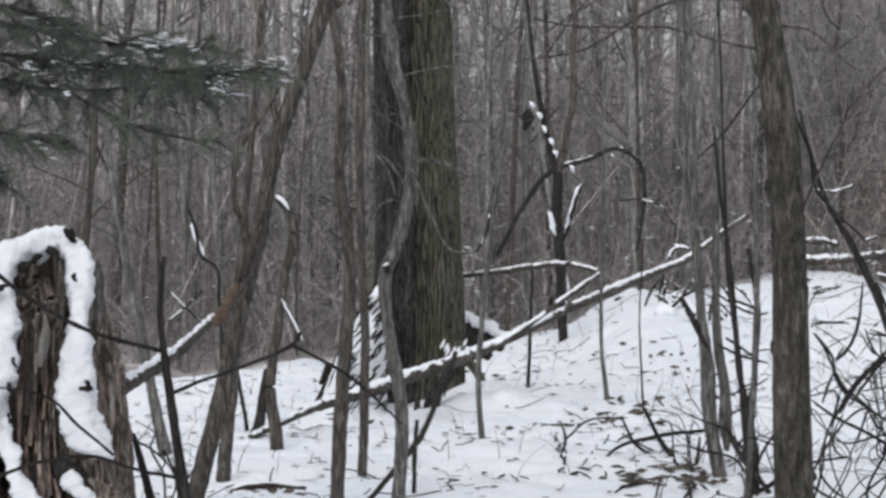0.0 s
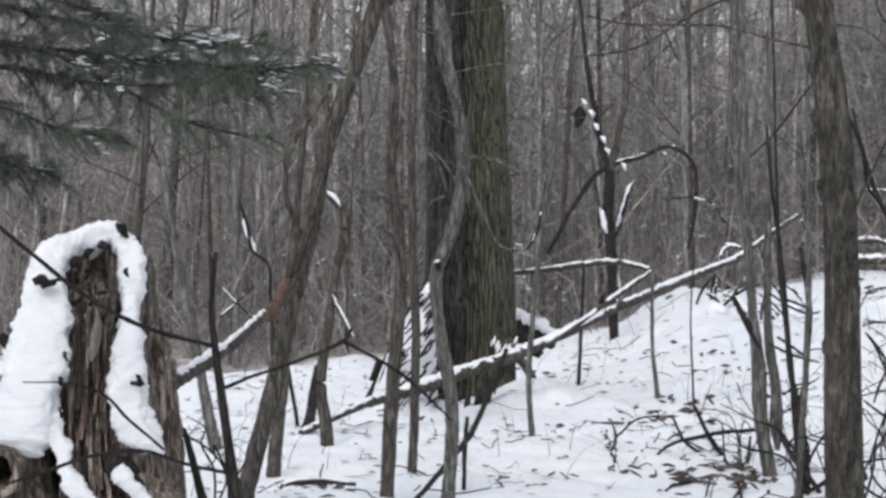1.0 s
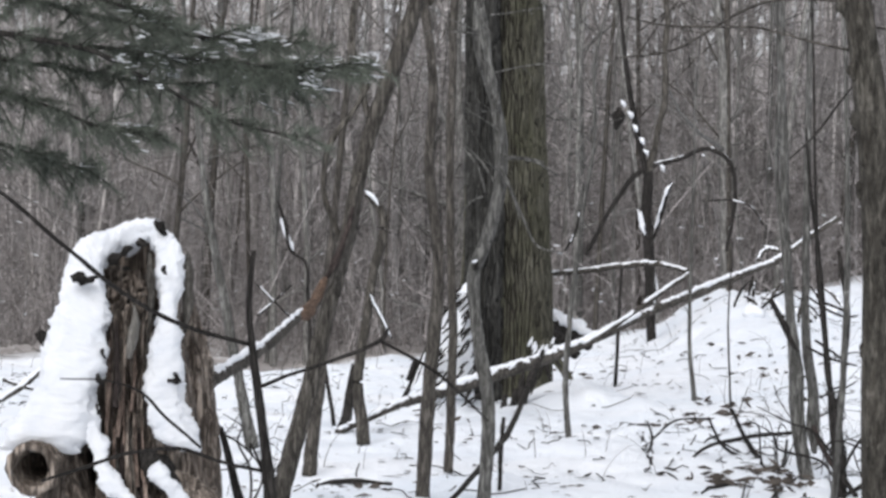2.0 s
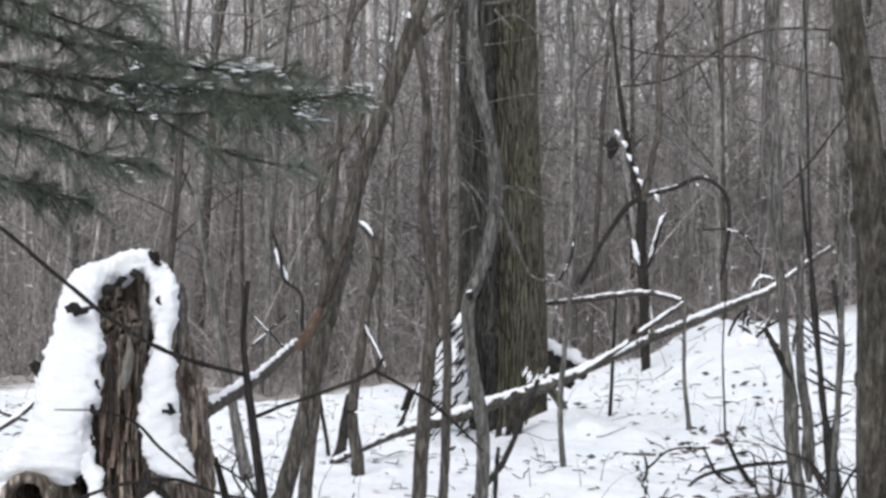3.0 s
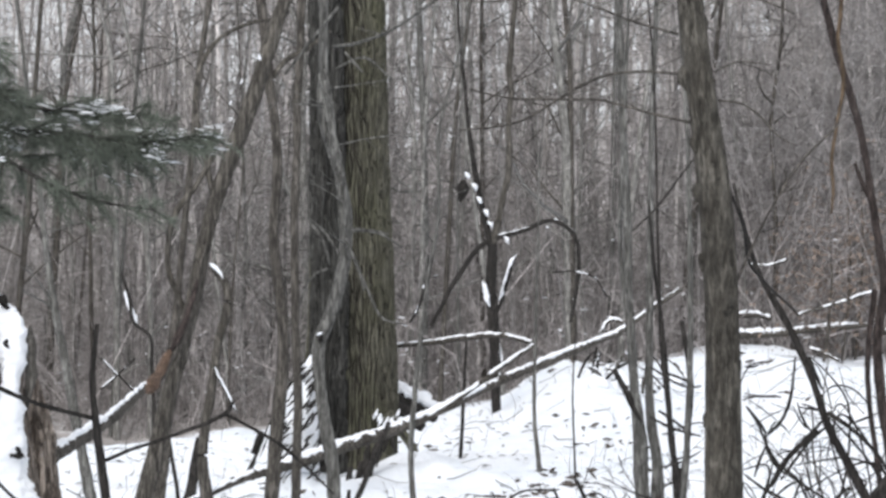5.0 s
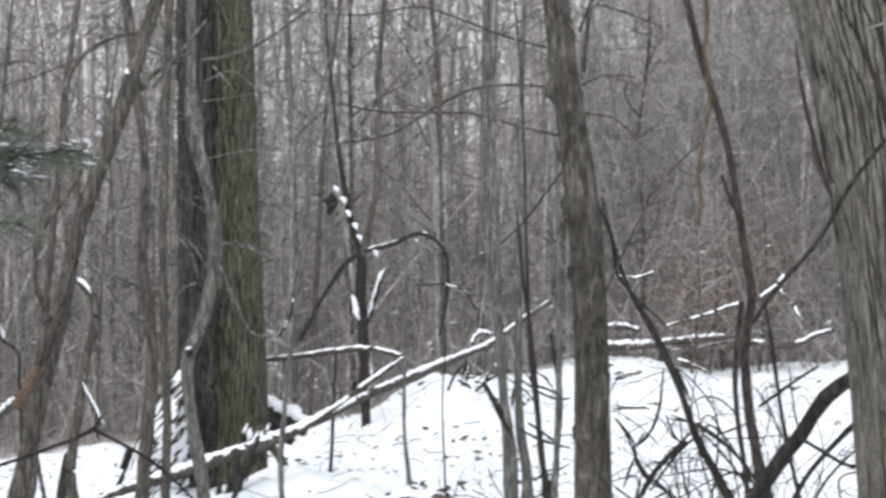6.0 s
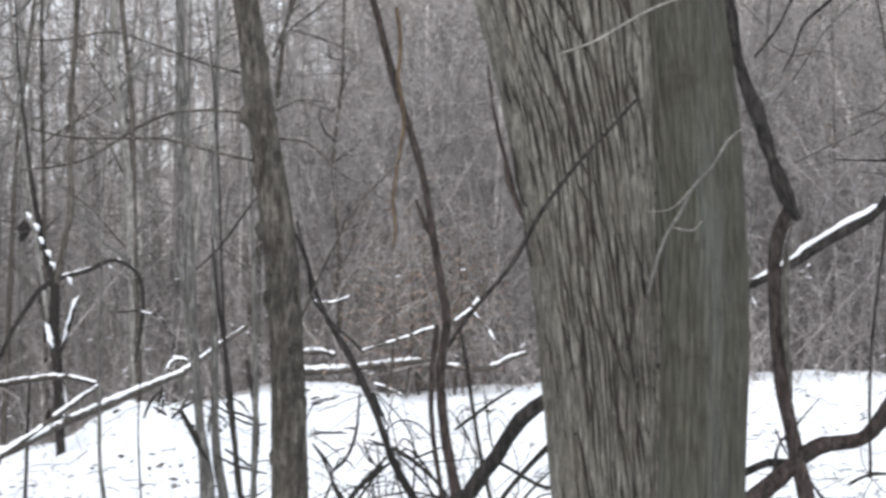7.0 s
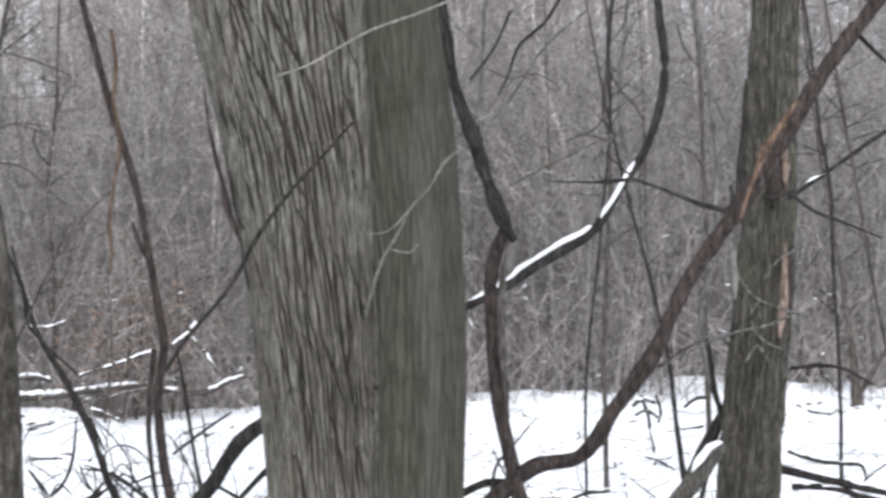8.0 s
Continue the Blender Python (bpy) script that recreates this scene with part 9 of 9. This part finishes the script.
def pine_bough(t, pts, density, snowy, seed):
    """One bough with its sprays, needles and a dusting of snow."""
    rng = np.random.default_rng(seed)
    b = limb(t, "bough", BARK_DARK, pts)
    path = smooth_path(pts, 0.02)
    n = int(len(path) * 1.15 * density)
    i = (rng.uniform(0.12, 1, n) ** 0.6 * (len(path) - 1)).astype(int)
    ahead = np.gradient(path[:, :3], axis=0)[i]
    ahead /= np.linalg.norm(ahead, axis=1, keepdims=True)
    side = rng.normal(0, 1, (n, 3)) * np.array([0.9, 1.0, 0.6])
    d = ahead * rng.uniform(0.3, 1.0, n)[:, None] + side * 0.6 + np.array([0, 0, 0.02])
    d /= np.linalg.norm(d, axis=1, keepdims=True)
    ln = rng.uniform(0.06, 0.2, n)
    s = np.linspace(0, 1, 5)
    c = path[i, None, :3] + d[:, None] * (ln[:, None] * s)[..., None]
    c[..., 2] -= 0.10 * (s**2)[None] * ln[:, None] * 2
    v, f = tubes(c, 0.0035 * (1.1 - s)[None] * np.ones((n, 1)), 4)
    tagged(part("spray", v, f, BARK_DARK, b), kind="stuff")
    # needles in brushes along every twig
    per = 72
    u = rng.uniform(0.15, 1.0, (n, per))
    lo = np.minimum((u * 4).astype(int), 3)
    own = np.repeat(np.arange(n), per).reshape(n, per)
    st = c[own, lo] + (c[own, lo + 1] - c[own, lo]) * (u * 4 - lo)[..., None]
    nd = d[:, None] * rng.uniform(0.5, 1.2, (n, per, 1)) + rng.normal(0, 0.75, (n, per, 3))
    nd /= np.linalg.norm(nd, axis=2, keepdims=True)
    nl = rng.uniform(0.035, 0.075, (n, per, 1))
    w = np.cross(nd, rng.normal(0, 1, (n, per, 3)))
    w *= 0.0014 / (np.linalg.norm(w, axis=2, keepdims=True) + 1e-6)
    tip = st + nd * nl
    tip[..., 2] -= 0.012
    vs = np.stack([st - w, st + w, tip], 2).reshape(-1, 3)
    tagged(part("needles", vs, np.arange(len(vs)).reshape(-1, 3), NEEDLE, b, smooth=False), kind="stuff")
    # snow lying on the twigs
    m = int(snowy)
    outer = np.where(i > 0.52 * len(path))[0]
    heart = outer[rng.integers(0, len(outer), max(1, m // 12))]
    near = np.array([np.argsort(np.linalg.norm(c[outer, 3] - c[q, 3], axis=1))[:5] for q in heart]).ravel()
    pick = outer[near[rng.integers(0, len(near), m)]]
    cs, rs = [], []
    for q in np.repeat(pick, 3):
        mid = c[q, rng.integers(1, 5)] + rng.normal(0, 0.012, 3)
        ax = (d[q] * np.array([0.6, 0.6, 0.2]) + np.array([0.6, rng.normal(0, 0.3), rng.normal(-0.05, 0.12)])) * rng.uniform(0.007, 0.026)
        p = mid + np.array([-1.0, -0.4, 0.4, 1.0])[:, None] * ax
        p[:, 2] += 0.012
        cs.append(p)
        rs.append(np.array([0.0015, 0.0042, 0.0045, 0.0015]) * rng.choice([0.5, 0.8, 1.2, 2.0]))
    if m:
        v, f = tubes(np.array(cs), np.array(rs) * 0.65, 6, 3, 0.5, 0.6)
        tagged(part("snow_dusting", v, f, SNOW, b, "light snow on the needles"), kind="stuff")


pine = build_pine((-2.45, 9.28))
pine_bough(pine, [(-2.44, 9.28, 2.26, 0.0195), (-2.04, 9.33, 2.22, 0.0146), (-1.66, 9.35, 2.17, 0.0097), (-1.47, 9.34, 2.13, 0.0088), (-1.37, 9.30, 2.08, 0.0080), (-1.17, 9.28, 1.98, 0.0071), (-1.08, 9.24, 1.93, 0.0063), (-0.88, 9.21, 1.87, 0.0047), (-0.73, 9.17, 1.85, 0.0031)], 0.35, 5, 21)
pine_bough(pine, [(-2.44, 9.28, 2.30, 0.0179), (-1.87, 9.43, 2.21, 0.0114), (-1.50, 9.52, 2.16, 0.0082), (-1.21, 9.57, 2.13, 0.0066), (-1.02, 9.61, 2.12, 0.0057), (-0.83, 9.65, 2.10, 0.0041), (-0.62, 9.68, 2.13, 0.0025)], 1.25, 80, 22)
pine_bough(pine, [(-2.45, 9.28, 2.49, 0.0179), (-1.89, 9.51, 2.37, 0.0115), (-1.52, 9.68, 2.28, 0.0083), (-1.34, 9.81, 2.25, 0.0067), (-1.16, 9.93, 2.23, 0.0059), (-1.01, 10.05, 2.23, 0.0043), (-0.86, 10.16, 2.23, 0.0026)], 0.9, 44, 23)
pine_bough(pine, [(-2.44, 9.28, 2.15, 0.0163), (-1.97, 9.45, 2.13, 0.0098), (-1.60, 9.57, 2.09, 0.0066), (-1.32, 9.66, 2.05, 0.0050), (-1.08, 9.74, 2.06, 0.0042), (-0.94, 9.80, 2.07, 0.0033), (-0.71, 9.87, 2.05, 0.0025)], 0.75, 40, 24)
pine_bough(pine, [(-2.44, 9.28, 2.08, 0.0163), (-2.04, 9.35, 2.03, 0.0097), (-1.67, 9.40, 1.96, 0.0057), (-1.44, 9.42, 1.88, 0.0040), (-1.25, 9.42, 1.86, 0.0024)], 1.0, 3, 25)
pine_bough(pine, [(-2.44, 9.28, 1.94, 0.0147), (-2.08, 9.54, 1.90, 0.0083), (-1.77, 9.77, 1.80, 0.0042), (-1.58, 9.98, 1.75, 0.0026)], 0.9, 2, 26)
pine_bough(pine, [(-2.45, 9.28, 2.64, 0.0179), (-1.95, 9.35, 2.50, 0.0097), (-1.63, 9.36, 2.37, 0.0064), (-1.43, 9.34, 2.30, 0.0048), (-1.24, 9.32, 2.24, 0.0032)], 0.8, 8, 27)
pine_bough(pine, [(-2.45, 9.28, 2.72, 0.0179), (-2.07, 9.3, 2.60, 0.012), (-1.69, 9.3, 2.49, 0.008), (-1.46, 9.3, 2.42, 0.005), (-1.28, 9.3, 2.38, 0.003)], 0.6, 4, 28)


# ---- leaf litter, loose twigs and shrubs ----
LEAF_CLUMPS = [(1.25, 23.22), (1.43, 22.71), (0.98, 22.43), (1.69, 23.69), (1.57, 18.18), (-1.00, 17.57), (1.48, 18.49), (2.65, 35.25), (4.57, 34.15), (6.68, 33.39), (13.11, 36.04), (14.06, 31.94), (-0.70, 24.14), (2.15, 28.42), (1.62, 18.13), (1.65, 17.92), (1.22, 18.01), (1.66, 23.09), (2.26, 26.86), (0.57, 29.49), (4.40, 30.58), (13.43, 33.56)]


def scatter_litter():
    rng = np.random.default_rng(31)
    n = 3600
    y = 15.5 + 20.5 * rng.uniform(0, 1, n)
    x = y * np.tan(np.radians(rng.uniform(-11, 25, n)))
    k = np.array([noise.noise(Vector((a * 0.7, b * 0.7, 3))) for a, b in zip(x, y)])
    keep = k + rng.uniform(-0.35, 0.35, n) > 0.0
    x, y = x[keep], y[keep]
    vs, fs = [], []
    for a, b in zip(x, y):
        z = ground_height(a, b) + 0.008 + snow_relief(a, b)
        w, l, q = rng.uniform(0.012, 0.034), rng.uniform(0.02, 0.065), rng.uniform(0, 6.28)
        e = np.array([math.cos(q), math.sin(q), 0.0])
        g = np.array([-e[1], e[0], 0.0])
        up = np.array([0, 0, 1.0])
        p = np.array([a, b, z])
        o = len(vs)
        curl = rng.uniform(0.0, 0.022)
        vs += [p - e * l, p + g * w + up * curl, p + e * l + up * curl * 0.5, p - g * w + up * curl * 0.6]
        fs.append((o, o + 1, o + 2, o + 3))
    for a, b in LEAF_CLUMPS:
        for _ in range(12):
            p = np.array([a + rng.normal(0, 0.3) * rng.uniform(0.2, 1.2), b + rng.normal(0, 0.5) * rng.uniform(0.2, 1.2), 0.0])
            p[2] = ground_height(p[0], p[1]) + snow_relief(p[0], p[1]) + rng.uniform(0.005, 0.04)
            e, g = rng.normal(0, 1, (2, 3)) * np.array([1.4, 1, 0.18])
            e *= rng.uniform(0.03, 0.085) / np.linalg.norm(e)
            g = np.cross(e, g)
            g *= rng.uniform(0.01, 0.025) / np.linalg.norm(g)
            o = len(vs)
            vs += [p - e, p + g, p + e, p - g]
            fs.append((o, o + 1, o + 2, o + 3))
    ob = new("leaf_litter", mesh_from("leaf_litter", vs, fs, LITTER))
    tagged(ob, "brown dead leaves scattered over the snow", "leaves", kind="stuff")
    m = 640
    y = 16 + 19 * rng.uniform(0, 1, m)
    x = y * np.tan(np.radians(np.where(rng.uniform(0, 1, m) < 0.6, rng.uniform(-11, 25, m), rng.uniform(12, 25, m))))
    c = np.zeros((m, 5, 3))
    q = rng.uniform(0, 6.28, m)
    ln = rng.uniform(0.1, 0.5, m)
    s = np.linspace(-0.5, 0.5, 5)
    c[..., 0] = x[:, None] + np.cos(q)[:, None] * ln[:, None] * s + rng.normal(0, 0.02, (m, 5))
    c[..., 1] = y[:, None] + np.sin(q)[:, None] * ln[:, None] * s
    c[..., 2] = np.array([[ground_height(*p[:2]) + snow_relief(*p[:2]) + 0.008 for p in row] for row in c]) + np.abs(rng.normal(0, 0.02, (m, 5)))
    r = np.full((m, 5), 1.0) * rng.uniform(0.002, 0.005, (m, 1))
    # dry stalks poking up through the snow
    k = 460
    y = 16 + 19 * rng.uniform(0, 1, k)
    x = y * np.tan(np.radians(rng.uniform(-11, 25, k)))
    up = np.zeros((k, 5, 3))
    s = np.linspace(0, 1, 5)
    tall = rng.uniform(0.08, 0.45, k)
    up[..., 0] = x[:, None] + rng.normal(0, 0.4, (k, 1)) * tall[:, None] * s**1.5
    up[..., 1] = y[:, None] + rng.normal(0, 0.4, (k, 1)) * tall[:, None] * s**1.5
    up[..., 2] = np.array([ground_height(a, b) + snow_relief(a, b) - 0.02 for a, b in zip(x, y)])[:, None] + tall[:, None] * (s - 0.3 * s**3)
    c = np.concatenate([c, up])
    r = np.concatenate([r, rng.uniform(0.0015, 0.004, (k, 1)) * (1 - 0.7 * s)[None]])
    v, f = tubes(c, r, 5)
    ob = new("loose_twigs", mesh_from("loose_twigs", v, f, BARK_DARK))
    tagged(ob, "thin dark twigs strewn on the snow", "twigs", kind="stuff")


def shrub(x, y, stems, height, spread, seed, mat, fine=1.0):
    """A bare shrub: arching stems from one foot, each with its side twigs."""
    z = ground_height(x, y)
    t = thing("bare_shrub", "bare shrub of dark arching stems in the snow", "shrub", (x, y, z), "bare shrubs in the clearing")
    rng = np.random.default_rng(seed)
    for _ in range(stems):
        a = rng.uniform(0, 6.28)
        h, w = height * rng.uniform(0.6, 1.1), spread * rng.uniform(0.4, 1.1)
        ca, sa = math.cos(a), math.sin(a) * 0.6
        r = fine * rng.uniform(0.5, 1.2) * (0.009 if y > 15.2 else 0.014)
        pts = [(x + rng.normal(0, 0.08), y + rng.normal(0, 0.08), z - 0.04, r)]
        for s, up in ((0.22, 0.4), (0.45, 0.72), (0.7, 0.9), (1.0, 1.0 + rng.uniform(-0.25, 0.1))):
            pts.append((x + ca * w * s + rng.normal(0, 0.11), y + sa * w * s, z + h * up + rng.normal(0, 0.1), r * (1.05 - 0.75 * s)))
        limb(t, "stem", mat, pts)
        side_twigs(t, pts, 3, 0.4, int(rng.integers(1e6)), mat, 0.3, 1.0, 0.2)


scatter_litter()
for az, far, stems, tall, wide, seed in ((6.3, 17.5, 6, 0.55, 1.0, 1), (7.2, 16.0, 7, 0.65, 1.1, 2), (8.3, 16.8, 7, 0.8, 1.2, 3), (9.2, 14.4, 3, 0.6, 0.6, 4),
                                         (10.9, 14.8, 5, 1.1, 0.8, 6), (11.8, 13.2, 4, 0.9, 0.7, 7), (9.5, 17.5, 5, 1.2, 0.9, 8), (18.5, 15.5, 4, 0.9, 0.6, 9), (24.5, 17.5, 6, 0.9, 0.8, 10),
                                         (5.2, 19.0, 5, 0.6, 0.6, 11), (21.5, 14.5, 4, 0.8, 0.5, 12), (-5.5, 15.5, 4, 0.5, 0.5, 13)):
    shrub(far * math.sin(radians(az)), far * math.cos(radians(az)), stems, tall, wide, seed, BARK_DARK)
for az, far, stems, tall, wide, seed in ((9.7, 15.8, 5, 1.3, 0.9, 22), (10.6, 15.4, 8, 1.4, 0.9, 23), (11.6, 15.6, 7, 1.4, 0.8, 24), (17.2, 17.0, 5, 0.7, 0.7, 25), (20.4, 18.0, 6, 0.8, 0.8, 26), (22.8, 17.0, 5, 0.7, 0.8, 27)):
    shrub(far * math.sin(radians(az)), far * math.cos(radians(az)), stems, tall, wide, seed, BARK_BROWN, 0.5)


def leafy_sapling(x, y, seed, tall=2.6, wide=0.42, n=620):
    """A young beech that kept its dry leaves."""
    z = ground_height(x, y)
    t = thing("leafy_sapling", "young tree holding dry orange-brown leaves", "sapling", (x, y, z))
    rng = np.random.default_rng(seed)
    pts = [(x, y, z - 0.05, 0.025), (x + 0.1, y, z + 0.46 * tall, 0.018), (x + 0.05, y, z + tall, 0.006)]
    limb(t, "trunk", BARK_BROWN, pts)
    side_twigs(t, pts, 26, 0.9, seed, HAZED_TWIG, 0.2, 1.0, 0.25)
    p = np.stack([x + rng.normal(0, wide, n), y + rng.normal(0, wide, n), z + np.clip(rng.normal(0.48, 0.2, n), 0.08, 1) * tall], 1)
    e, g = rng.normal(0, 1, (2, n, 3))
    e /= np.linalg.norm(e, axis=1, keepdims=True)
    g = np.cross(e, g)
    g /= np.linalg.norm(g, axis=1, keepdims=True)
    l, w = rng.uniform(0.025, 0.05, (n, 1)), rng.uniform(0.01, 0.022, (n, 1))
    vs = np.stack([p - e * l, p + g * w, p + e * l, p - g * w], 1).reshape(-1, 3)
    tagged(part("leaves", vs, np.arange(4 * n).reshape(-1, 4), DEAD_LEAF, t, smooth=False), kind="stuff")


leafy_sapling(6.17, 36.99, 41)
leafy_sapling(6.81, 36.88, 42)
leafy_sapling(12.75, 38.97, 43, 7.0, 1.0, 520)
leafy_sapling(14.08, 38.51, 44, 6.0, 1.1, 420)
leafy_sapling(5.75, 35.9, 45, 2.1, 0.5, 380)
leafy_sapling(6.55, 38.2, 46, 3.0, 0.55, 420)
